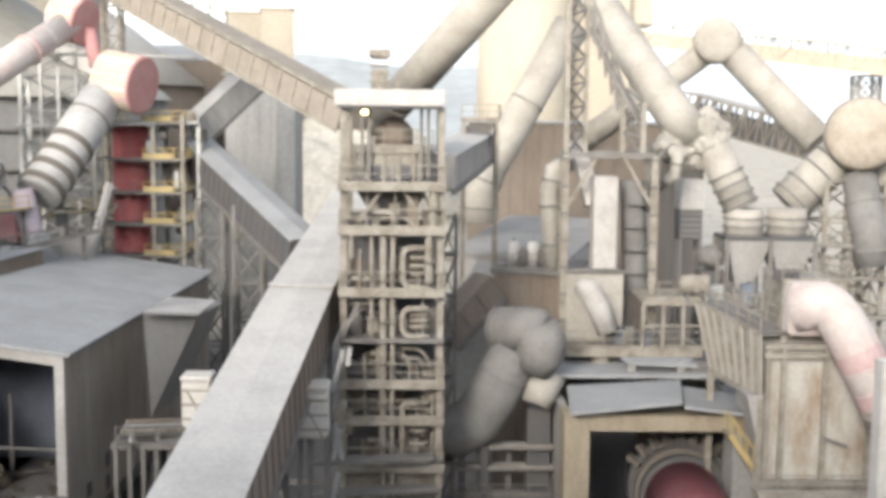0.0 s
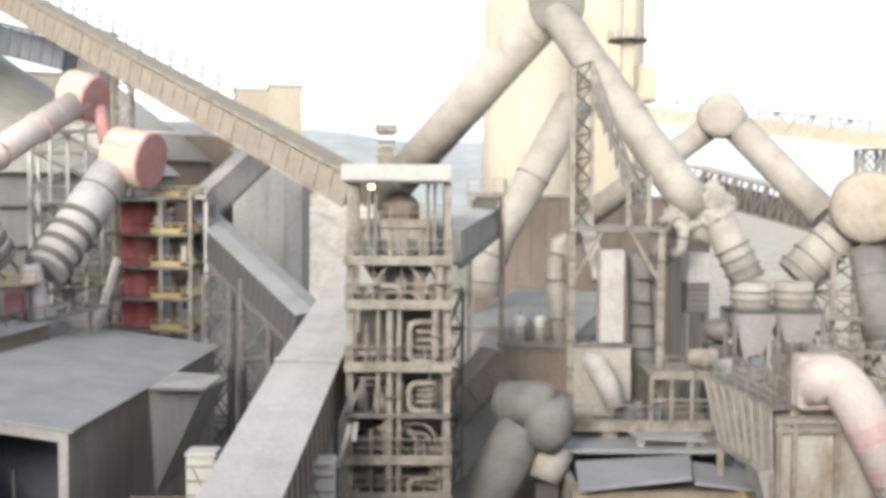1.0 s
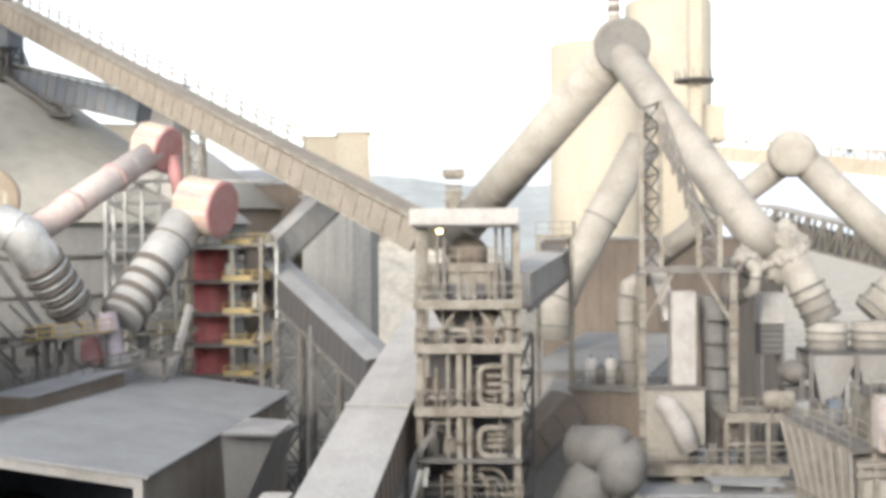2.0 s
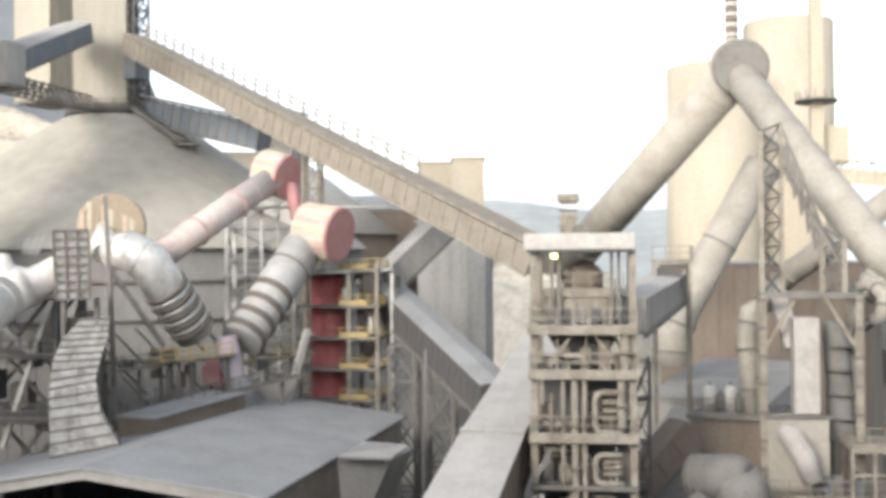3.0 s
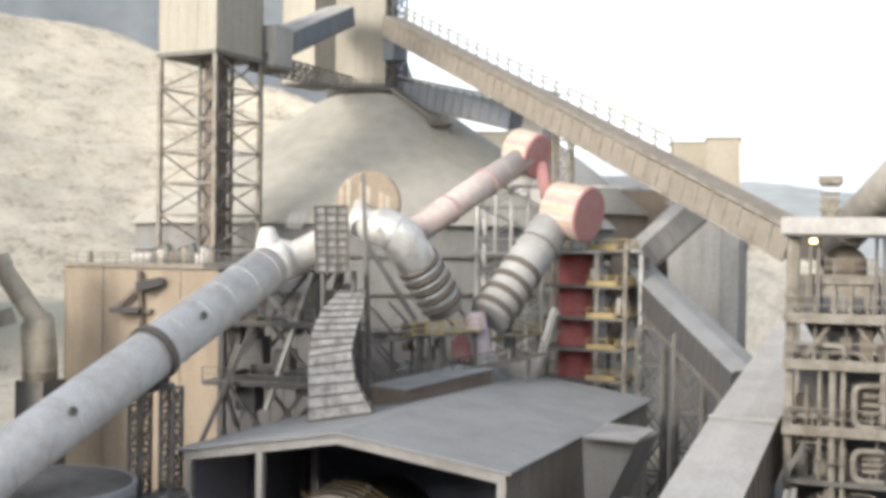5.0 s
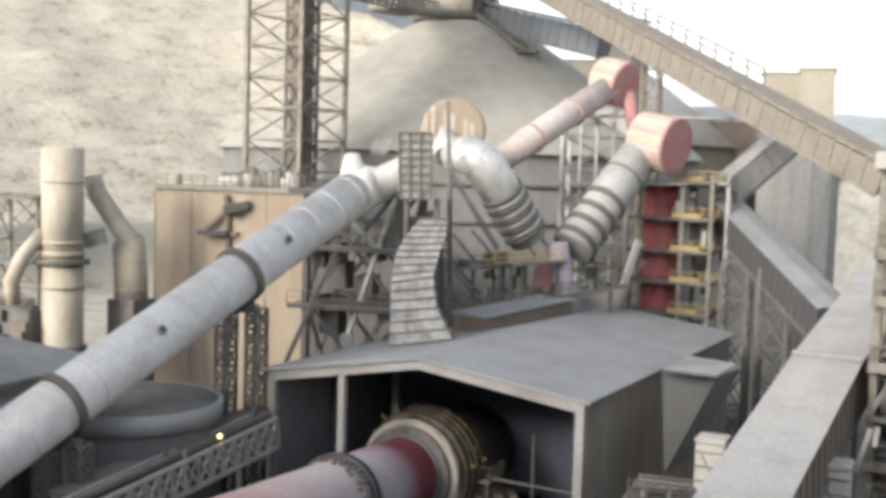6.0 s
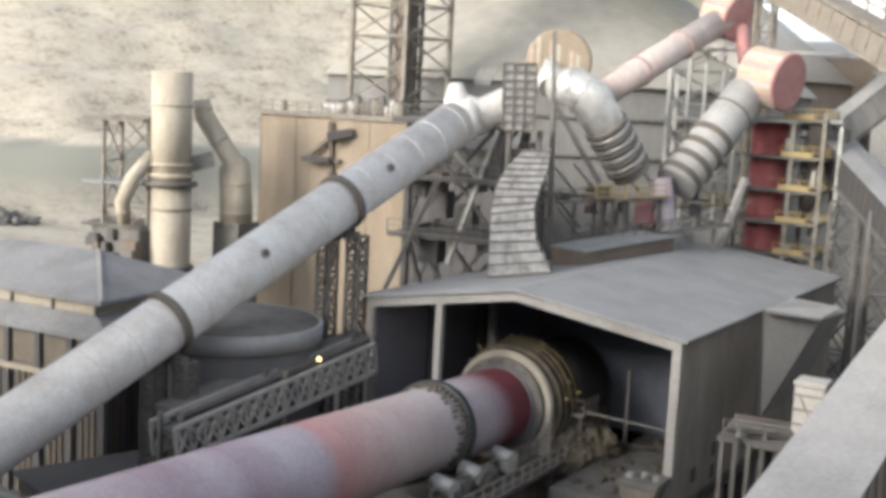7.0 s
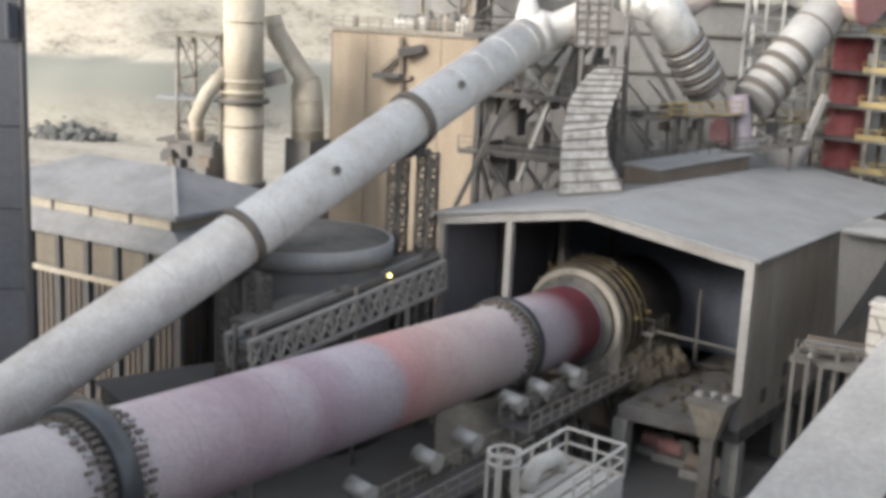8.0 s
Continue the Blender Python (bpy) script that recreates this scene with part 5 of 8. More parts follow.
    for r0, s0, s1, m in ((2.45, 0.6, 1.0, M_BAND), (2.75, 1.1, 2.6, M_STEEL_DARK), (2.3, -0.4, 0.2, M_STEEL_DARK)):
        bm = bmesh.new()
        tube(bm, [c + d * s0, c + d * s1], r0, 56)
        part("seal_ring", bm, m, k)
    for i in range(10):
        t = math.pi * (0.1 + 0.08 * i)
        o = Vector((math.cos(t), 0, math.sin(t)))
        bar("seal_segment", c + o * 2.6 + d * 1.0, c + o * 3.3 + d * 1.4, 0.5, 0.25, M_BAND, k)
    for i in range(5):
        pipe("burner_hose", [c + Vector((-1.2 + 0.7 * i, 1.6, 2.7)), c + Vector((-0.4 + 0.7 * i, 1.8, 3.4)), c + Vector((0.6 + 0.7 * i, 1.9, 2.9))], 0.22, M_STEEL, k)


M_RED2 = mat("faded_red_kiln", (0.45, 0.12, 0.13), 0.7, 0.0, (0.50, 0.22, 0.22), 0.7, 1.5, 6)
second_kiln()


# ---- chamber with pink duct ----
def chamber():
    th = thing("dust_chamber", (19.28, 53.64, 8.41), "rust-streaked cream steel settling chamber in a heavy steel frame", "dust chamber")
    l, r = Vector((16.94, 54.00, 15.29)), Vector((21.98, 54.00, 15.32))
    z1, z0 = l.z, 8.24
    bm = bmesh.new()
    box(bm, ((l.x + r.x) / 2, 57.0, (z0 + z1) / 2), (r.x - l.x - 0.2, 5.6, z1 - z0), None, 0.05)
    part("chamber_shell", bm, M_CHAMBER, th)
    for x in (l.x, l.x + 0.75, (l.x + r.x) / 2 + 0.3, r.x):
        bar("frame_post", (x, 54.05, z0), (x, 54.05, z1), 0.22, 0.3, M_STEEL_TAN, th)
    for z in (z0 + 0.2, z1 - 0.1, z1 - 0.55):
        bar("frame_beam", (l.x - 0.2, 54.0, z), (r.x + 0.2, 54.0, z), 0.3, 0.24, M_STEEL_TAN, th)
    bar("base_walkway", (l.x - 0.6, 53.4, z0 - 0.15), (r.x + 0.6, 53.4, z0 - 0.15), 1.3, 0.3, M_STEEL_TAN, th)
    railing([(l.x - 0.6, 52.9, z0), (r.x + 0.6, 52.9, z0)], th, M_STEEL_TAN, 0.9, 0.9, 0.05)
    for x in (l.x + 0.2, r.x - 0.2):
        for y in (54.3, 59.5):
            bar("support_leg", (x, y, 0), (x, y, z0), 0.5, 0.5, M_STEEL, th, "section")
    bar("stay", (19.67, 53.90, 10.73), (20.93, 53.90, 10.31), 0.12, 0.12, M_STEEL, th)
    # side stair with yellow stringers
    a, b = Vector((15.48, 55.00, 10.54)), Vector((17.06, 55.00, 8.39))
    for dy in (0, 1.0):
        bar("stair_stringer", a + Vector((0, dy, 0)), b + Vector((0, dy, 0)), 0.1, 0.25, M_YELLOW_DUSTY, th)
        for k in range(5):
            p = a.lerp(b, k / 4) + Vector((0, dy, 0))
            bar("stair_post", p, p + Vector((0, 0, 1.0)), 0.06, 0.06, M_YELLOW_DUSTY, th)
        bar("stair_rail", a + Vector((0, dy, 1)), b + Vector((0, dy, 1)), 0.07, 0.07, M_YELLOW_DUSTY, th)
    for k in range(9):
        p = a.lerp(b, k / 8)
        bar("stair_tread", p, p + Vector((0, 1.0, 0)), 0.25, 0.04, M_STEEL, th)
    # top cabin and pink duct
    bm = bmesh.new()
    c0, c1 = Vector((18.06, 55.00, 15.66)), Vector((20.94, 55.00, 18.20))
    box(bm, ((c0.x + c1.x) / 2, 57.0, (z1 + c1.z) / 2), (c1.x - c0.x, 4.0, c1.z - z1), None, 0.05)
    part("upper_casing", bm, M_STEEL_TAN, th)
    bar("frame_post", (c0.x - 0.2, 54.9, z1), (c0.x - 0.2, 54.9, c1.z), 0.3, 0.3, M_STEEL_TAN, th)
    railing([(c0.x - 0.3, 55.0, c1.z), (c1.x + 0.2, 55.0, c1.z), (c1.x + 0.2, 59, c1.z)], th, M_STEEL_TAN, 0.9, 0.8, 0.05)
    for k in range(3):
        block("valve_head", (c0.x - 0.4 + 0.45 * k, 55.6, c1.z + 0.3), (0.34, 0.4, 0.5), M_STEEL_DARK, th)
    d = thing("pink_duct", (20.70, 54.00, 15.59), "white and pink heat-stained round duct bending down past the chamber", "duct")
    bm = bmesh.new()
    pts = arc((18.10, 54.20, 16.97), (19.71, 53.40, 17.47), (22.83, 52.60, 11.25), 8, 0.35)
    tube(bm, pts, 1.12, 36)
    part("duct_shell", bm, M_PINKWHITE, d)
    lo, hi = pts[-2], pts[-1]
    for s0, s1 in ((0.0, 0.22), (0.42, 0.62)):
        bm = bmesh.new()
        tube(bm, [lo.lerp(hi, s0), lo.lerp(hi, s1)], 1.126, 36, False)
        part("burnt_zone", bm, M_PINK_BAND, d, "heat-burnt pink zone")
    bm = bmesh.new()
    box(bm, (18.75, 54.6, 17.0), (1.9, 1.6, 2.5), None, 0.12)
    part("inlet_box", bm, M_PINKWHITE, d, "square whitish inlet box")
    for a2, b2 in zip(pts[-2:], pts[-1:]):
        rings_on(a2, b2, 1.12, (0.2, 0.45, 0.7), 0.1, 0.03, M_PINKWHITE, d)
    # bridge with slatted side between platform and chamber
    g0, g1 = Vector((15.52, 60.00, 16.37)), Vector((17.35, 54.50, 15.70))
    b = thing("access_bridge", g0, "sloping access bridge with railings and slatted dust screens", "bridge")
    bm = bmesh.new()
    slab(bm, g0, g1, 1.7, 0.2)
    part("bridge_deck", bm, M_STEEL, b)
    x = (g1 - g0).cross(Vector((0, 0, 1))).normalized() * 0.85
    railing([g0 + x, g1 + x], b, M_STEEL_TAN, 1.0, 1.0, 0.055)
    railing([g0 - x, g1 - x], b, M_STEEL_TAN, 1.0, 1.0, 0.055)
    lo0, lo1 = Vector((15.58, 59.50, 12.81)), Vector((16.74, 54.50, 12.53))
    for k in range(15):
        s = k / 14
        bar("screen_slat", (g0 + x).lerp(g1 + x, s), lo0.lerp(lo1, s), 0.26 if k % 3 else 0.34, 0.12, M_STEEL_TAN if k % 2 else M_DUCT, b, up=(1, 0, 0))
    bar("bottom_chord", lo0, lo1, 0.25, 0.3, M_STEEL_TAN, b)
    bar("bridge_leg", lo1, Vector((lo1.x, lo1.y, 0)), 0.3, 0.3, M_STEEL_TAN, b, "section")
    bar("bridge_leg", lo0, Vector((lo0.x, lo0.y, 0)), 0.3, 0.3, M_STEEL_TAN, b, "section")
    # slanted chute under the bridge
    bm = bmesh.new()
    prism(bm, [(16.06, 54.40, 12.69), (16.89, 54.40, 12.69), (17.01, 54.40, 9.87), (16.79, 54.40, 9.87)], (0, 1.6, 0))
    part("chute", bm, M_SHEET, b)


M_CHAMBER = mat("rust_streaked_cream", (0.50, 0.475, 0.42), 0.8, 0.0, (0.27, 0.19, 0.12), 0.85, 1.3, 5, streak=2.5)
M_YELLOW_DUSTY = mat("dusty_yellow_paint", (0.50, 0.38, 0.16), 0.75, 0.0, (0.36, 0.30, 0.2), 0.6, 0.8, 8)
chamber()
pil = thing("pale_column", (16.91, 40.00, 12.47), "pale cream concrete column close to the lookout", "column")
block("column_shaft", ((17.14, 40.00, 14.99)[0], 40.3, 17.48 / 2), (1.0, 0.8, 17.48), M_WHITE, pil)

# right-hand background steelwork
rb = thing("support_frame", (27.77, 75.02, 16.11), "tangle of dusty steel columns and walkways carrying arched ducts", "steel frame")
for (a, b, z) in (((26.63, 74.38, 15.44), (30.42, 73.99, 15.52), 22.14),):
    frame_tower([(a[0], a[1]), (b[0], b[1]), (b[0], b[1] + 4), (a[0], a[1] + 4)], 0, z, 8, rb, M_STEEL_TAN, 0.28, 0.14)
for z in (17.94, 15.82, 13.28):
    a, b = (25.63, 74.20, 15.45), (30.86, 73.27, 15.63)
    bar("walkway", (a[0], a[1], z), (b[0], b[1], z), 1.2, 0.2, M_STEEL, rb)
    railing([(a[0], a[1] - 0.6, z), (b[0], b[1] - 0.6, z)], rb, M_STEEL_TAN, 1.0, 1.0, 0.055)
for x0 in ((18.66, 70.58, 12.34), (21.15, 68.82, 12.70), (23.96, 67.90, 12.90)):
    bar("frame_column", (x0[0], x0[1], 0), (x0[0], x0[1], 17.16), 0.25, 0.25, M_STEEL, rb, "section")
dk2 = Vector((18.93, 67.39, 14.85))
block("walkway_deck", (dk2.x + 2.3, dk2.y, dk2.z), (8.0, 3.0, 0.2), M_STEEL_DARK, rb)
railing([(dk2.x - 1.6, dk2.y - 1.4, dk2.z), (dk2.x + 6, dk2.y - 1.4, dk2.z)], rb, M_STEEL_TAN, 1.0, 1.0, 0.055)
rnd = random.Random(11)
for k in range(16):
    h = rnd.uniform(0.6, 1.8)
    block("equipment_box", (dk2.x - 1.2 + 0.48 * k, dk2.y + rnd.uniform(-0.4, 1.2), dk2.z + h / 2 + 0.1), (rnd.uniform(0.4, 0.9), 0.8, h), rnd.choice((M_STEEL, M_SHEET_BLUE, M_STEEL_DARK, M_GALV)), rb)
motor = thing("drive_motor", (18.85, 70.52, 16.29), "grey drive motor under the hoppers", "motor")
bm = bmesh.new()
bmesh.ops.create_icosphere(bm, subdivisions=3, radius=0.95, matrix=Matrix.Translation((18.50, 71.65, 17.39)) @ Matrix.Diagonal((1, 1, 0.8, 1)))
part("motor_body", bm, M_STEEL, motor)
block("motor_base", ((18.50, 71.65, 17.39)[0], (18.50, 71.65, 17.39)[1], 15.77 / 2 + 0.4), (1.6, 1.6, 15.77 + 0.8), M_STEEL_DARK, motor)

# ---- far galleries, silos and masts on the skyline ----
def silo(name, c, r, top, label, m=M_CONC, seams=True):
    s = thing(name, (c[0], c[1], 0), label, "silo")
    bm = bmesh.new()
    tube(bm, [(c[0], c[1], 0), (c[0], c[1], top)], r, 64)
    part("silo_wall", bm, m, s)
    bm = bmesh.new()
    tube(bm, [(c[0], c[1], top), (c[0], c[1], top + 0.3)], r - 0.25, 64)
    part("roof_slab", bm, m, s)
    if seams:
        rings_on((c[0], c[1], 0), (c[0], c[1], top), r, [i / 12 for i in range(1, 12)], 0.08, 0.02, m, s, "pour_joint")
    return s


# grey silos, the yellow light on them put into the warm concrete colour
silo("concrete_silo", (14.57, 164.36, 25.76), 6.4, 52.50, "tall sunlit cream concrete silo")
silo("concrete_silo", (26.23, 173.02, 25.62), 6.4, 60.06, "tall sunlit cream concrete silo with a stair mast")
sm = thing("silo_mast", (25.73, 147.78, 42.74), "slender cream mast with a round railed service platform", "mast")
p = (25.73, 147.78, 42.74)
bar("mast_shaft", (p[0], p[1], 0), (p[0], p[1], 61.24), 1.5, 1.5, M_CONC, sm)
zz = 45.23
rod("round_platform", (p[0], p[1], zz), (p[0], p[1], zz + 0.4), 5.2, M_STEEL, sm)
for k in range(14):
    t = 2 * math.pi * k / 14
    bar("rail_post", (p[0] + 2.5 * math.cos(t), p[1] + 2.5 * math.sin(t), zz + 0.4), (p[0] + 2.5 * math.cos(t), p[1] + 2.5 * math.sin(t), zz + 1.5), 0.12, 0.12, M_STEEL, sm)
block("service_drum", (p[0] + 1.5, p[1] + 3, 40.18), (5.5, 3, 4.8), M_CONC, sm)
ch = thing("banded_chimney", (17.79, 169.07, 60.17), "thin chimney painted in dark and pale bands", "chimney")
p = (17.79, 169.07, 60.17)
for k in range(9):
    z = 58.37 + 0.75 * (k - 1)
    rod("chimney_band", (p[0], p[1], z), (p[0], p[1], z + 0.75), 1.9, M_BROWN if k % 2 else M_WHITE, ch)
rod("chimney_shaft", (p[0], p[1], 0), (p[0], p[1], 58.37 - 0.8), 1.8, M_CONC, ch)


def truss_gallery(name, p0, p1, w, h, label, n, wall, chord, clad=True, flush=False, cover=None):
    """An inclined conveyor bridge: chords, posts and diagonals outside, cladding inside."""
    p0, p1 = Vector(p0), Vector(p1)
    g = thing(name, p0, label, "conveyor bridge")
    d = (p1 - p0).normalized()
    x = d.cross(Vector((0, 0, 1))).normalized()
    y = x.cross(d)
    if clad:
        bm = bmesh.new()
        slab(bm, p0 + y * h * (0.45 if flush else 0.32), p1 + y * h * (0.45 if flush else 0.32), w - (0.02 if flush else 0.3), h * (0.86 if flush else 0.62))
        part("belt_casing", bm, wall, g)
    if clad:
        bm = bmesh.new()
        slab(bm, p0 + y * (h + 0.05), p1 + y * (h + 0.05), w + 0.2, 0.12)
        part("roof_sheet", bm, cover or M_ROOF_PALE, g)
    for s in (-1, 1):
        o = x * (s * w / 2)
        bar("bottom_chord", p0 + o, p1 + o, 0.22, 0.22, chord, g)
        bar("top_chord", p0 + o + y * h, p1 + o + y * h, 0.22, 0.22, chord, g)
        for i in range(n + 1):
            q = p0.lerp(p1, i / n) + o
            bar("truss_post", q, q + y * h, 0.14, 0.14, chord, g, up=d)
            if i < n and not flush:
                q2 = p0.lerp(p1, (i + 1) / n) + o
                bar("truss_diagonal", q if i % 2 else q + y * h, q2 + y * h if i % 2 else q2, 0.12, 0.12, chord, g, up=d)
                if not clad:
                    bar("truss_diagonal", q + y * h if i % 2 else q, q2 if i % 2 else q2 + y * h, 0.12, 0.12, chord, g, up=d)
    return g


main_tr = truss_gallery("skyline_conveyor", (-57.88, 134.04, 51.93), (-5.15, 83.84, 24.94), 2.4, 2.3, "long dusty clad conveyor bridge sloping across the skyline", 44, M_BROWN_DUST, M_STEEL_TAN, True, True, M_BROWN_DUST)
g = main_tr
a, b = Vector((-55.67, 133.89, 53.69)), Vector((-16.45, 99.65, 33.57))
railing([a, b], g, M_STEEL_TAN, 1.5, 2.4, 0.2)
truss_gallery("blue_conveyor", (-58.93, 137.94, 44.16), (-38.50, 126.26, 38.78), 3.0, 3.2, "dark bluish enclosed conveyor bridge beside the dome", 14, M_SHEET_BLUE, M_STEEL, True, True)
truss_gallery("roof_conveyor", (27.17, 116.88, 25.82), (36.56, 105.87, 22.58), 3.0, 3.0, "dark roofed conveyor bridge behind the crossover duct", 16, M_STEEL_DARK, M_STEEL_TAN)
truss_gallery("cream_conveyor", (27.10, 147.53, 35.49), (57.53, 122.13, 30.00), 3.2, 2.8, "sunlit cream enclosed conveyor bridge on the skyline", 18, M_CONC, M_CONC)
lt = thing("conveyor_trestle", (-29.87, 114.16, 32.58), "slender steel trestle carrying the skyline conveyor", "trestle")
p = (-29.62, 113.19, 32.52)
frame_tower(rect(p[0], p[1], 1.6, 1.6), 0, 39.06, 14, lt, M_STEEL_TAN, 0.26, 0.12)
lt2 = thing("conveyor_trestle", (50.65, 130.52, 26.97), "slender steel trestle carrying the cream conveyor", "trestle")
p = (50.65, 130.52, 26.97)
frame_tower(rect(p[0], p[1], 2.4, 2.4), 0, 31.10, 12, lt2, M_STEEL_TAN, 0.3, 0.16)
hall("junction_house", (-39.73, 126.93, 35.34), (-35.44, 126.11, 35.21), 4, 43.06, "tan junction house at the end of the blue conveyor", M_SHEET, M_ROOF)
hall("cream_store", (-66.99, 172.45, 38.92), (-54.42, 176.81, 39.00), 12, 43.41, "cream store building behind the dome", M_CONC, M_ROOF_PALE)
hall("silo_headhouse", (-31.07, 187.44, 28.12), (-25.54, 188.28, 28.06), 10, 42.27, "cream silo headhouse far behind the plant", M_CONC, M_CONC)
hall("silo_headhouse", (-23.93, 176.38, 27.93), (-19.06, 176.98, 27.88), 10, 41.91, "weathered cream silo headhouse with exposed frames", M_CONC, M_CONC)
hall("long_store", (-51.28, 203.48, 28.51), (-28.04, 199.34, 28.20), 8, 35.16, "long dark-roofed storage hall behind the dome", M_BROWN, M_ROOF, lean=3.0)
cone = thing("conical_store", (-49.66, 185.00, 0), "pale whitish conical store roof behind the clinker dome", "storage dome")
bm = bmesh.new()
tube(bm, [(-49.66, 185.00, 30.39), (-49.66, 185.00, 42.59)], [15.8, 0.2], 72)
part("cone_roof", bm, M_WHITE, cone)
bm = bmesh.new()
tube(bm, [(-49.66, 185.00, 0), (-49.66, 185.00, 30.49)], 15.0, 72)
part("drum_wall", bm, M_BROWN, cone)
fs = hall("grey_silo_block", (-21.05, 126.26, 16.12), (-14.26, 121.16, 16.49), 3, 30.28, "tall pale grey streaked silo block", M_SILO_GREY, M_ROOF)
hall("grey_silo_annex", (-14.73, 120.10, 16.58), (-12.96, 120.30, 16.56), 1.5, 28.95, "narrow grey annex with exposed pipes", M_SILO_GREY, M_ROOF, pitch=0.9)
bn = thing("vent_stack", (-3.79, 111.94, 28.74), "short cream vent stack with stacked collars", "vent")
p = (-3.85, 111.93, 28.74)
block("vent_base", (p[0], p[1], 30.39 / 2 + 0.1), (1.5, 1.5, 30.39), M_STEEL_TAN, bn)
for k in range(4):
    z = 29.01 + 0.75 * k
    block("vent_collar", (p[0], p[1], z + 0.3), (1.9 - 0.08 * k, 1.9 - 0.08 * k, 0.22), M_STEEL_TAN, bn)
block("vent_cap", (p[0], p[1], 32.04), (2.1, 2.1, 0.7), M_STEEL_TAN, bn)
gallery("diagonal_gallery", [(-20.20, 106.09, 23.42), (-15.03, 110.99, 29.14)], 2.4, 2.2, "grey diagonal conveyor gallery rising to the skyline conveyor", M_ROOF_PALE, M_SHEET)
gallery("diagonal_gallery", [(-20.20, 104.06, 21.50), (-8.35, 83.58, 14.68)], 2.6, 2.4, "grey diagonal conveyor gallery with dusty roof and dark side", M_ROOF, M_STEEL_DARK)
tr = thing("gallery_trestle", (-17.12, 96.49, 13.64), "dark steel trestle beneath the diagonal galleries", "trestle")
for x in ((-17.71, 98.42, 13.40), (-13.69, 93.00, 14.09)):
    frame_tower(rect(x[0], x[1], 2.2, 2.2), 0, 18.79 if x[0] < -10 else 15.94, 6, tr, M_STEEL, 0.28, 0.14)


# ---- dome store, head houses and lattice tower ----
def dome_store():
    c = Vector((-61.62, 138.95, 28.56))
    st = thing("dome_store", (c.x, c.y, 0), "huge pale grey conical clinker store on a brown drum wall", "storage dome")
    bm = bmesh.new()
    prof = [(31.5, 27.6), (30.5, 28.6), (20, 35.6), (12, 41.0), (8.2, 43.6), (6.3, 44.6), (0.1, 45.0)]
    seg = 96
    rings = []
    for r, z in prof:
        rings.append([bm.verts.new((c.x + r * math.cos(2 * math.pi * k / seg), c.y + r * math.sin(2 * math.pi * k / seg), z)) for k in range(seg)])
    for r0, r1 in zip(rings, rings[1:]):
        for k in range(seg):
            bm.faces.new((r0[k], r0[(k + 1) % seg], r1[(k + 1) % seg], r1[k])).smooth = True
    part("cone_roof", bm, M_CONE, st)
    bm = bmesh.new()
    tube(bm, [(c.x, c.y, 0), (c.x, c.y, 27.7)], 30.8, seg)
    part("drum_wall", bm, M_DRUM_WALL, st)
    for z in (24.0, 20.0, 16.0):
        rings_on((c.x, c.y, z), (c.x, c.y, z + 0.4), 30.8, (0.5,), 0.4, 0.25, M_STEEL, st, "ring_beam", 96)
    return c


DOME = dome_store()
ZTOP = 44.6


def clad_tower(name, p, w, d, z0, z1, turn, label, m, legs=None):
    """A sheet-clad box house, on legs where given."""
    th = thing(name, (p[0], p[1], 0), label, "head house")
    bm = bmesh.new()
    box(bm, (p[0], p[1], (z0 + z1) / 2), (w, d, z1 - z0), rz(turn), 0.05)
    part("clad_shell", bm, m, th)
    bm = bmesh.new()
    box(bm, (p[0], p[1], z0 - 0.2), (w + 0.4, d + 0.4, 0.4), rz(turn))
    part("floor_frame", bm, M_STEEL, th)
    cs = rect(p[0], p[1], w + 0.02, d + 0.02, turn)
    for i in range(4):
        a, b = Vector((*cs[i], 0)), Vector((*cs[(i + 1) % 4], 0))
        n = int((b - a).length / 1.1)
        for k in range(n + 1):
            q = a.lerp(b, k / n)
            bar("cladding_rib", (q.x, q.y, z0), (q.x, q.y, z1), 0.08, 0.05, m, th)
    return th


# lattice tower with box on top
lp = Vector((-62.69, 99.97, 44.48))
z_box = 44.17
lattice_th = clad_tower("transfer_tower", lp, 7.2, 7.2, z_box, z_box + 16, -8, "tan sheet-clad transfer house on a tall braced steel lattice tower", M_SHEET_CREAM)
cs = rect(lp.x, lp.y, 7.0, 7.0, -8)
frame_tower(cs, 0, z_box - 0.3, 14, lattice_th, M_STEEL_TAN, 0.42, 0.17, False)
inner = rect(lp.x + 0.6, lp.y, 2.2, 2.2, -8)
frame_tower(inner, 0, z_box - 0.3, 14, lattice_th, M_STEEL, 0.3, 0.16)
bm = bmesh.new()
box(bm, (lp.x + 0.6, lp.y, z_box / 2), (1.7, 1.7, z_box), rz(-8))
part("hoist_shaft", bm, M_BROWN, lattice_th)
wz = 51.22
block("window_slot", ((-59.51, 99.57, 51.67)[0], (-59.51, 99.57, 51.67)[1], wz), (0.5, 3.5, 1.2), M_DARK, lattice_th)

hp = Vector((-62.36, 136.42, 46.49))
zb = 45.72
hh = clad_tower("dome_head_house", hp, 6.4, 7.0, zb, zb + 22, 14, "tall tan sheet-clad head house standing on top of the dome", M_SHEET_CREAM)
frame_tower(rect(Vector((-58.14, 136.10, 52.85)).x, Vector((-58.14, 136.10, 52.85)).y, 2.0, 2.4, -24), ZTOP - 2, zb + 22, 10, hh, M_STEEL_DARK, 0.25, 0.2)
block("drive_pod", (-57.27, 134.30, 50.33), (2.2, 2.4, 3.4), M_SHEET_BLUE, hh, 0.15, -24)
rod("wall_vent", (-63.54, 133.88, 50.31), (-63.33, 133.01, 50.31), 2.3, M_STEEL_DARK, hh)
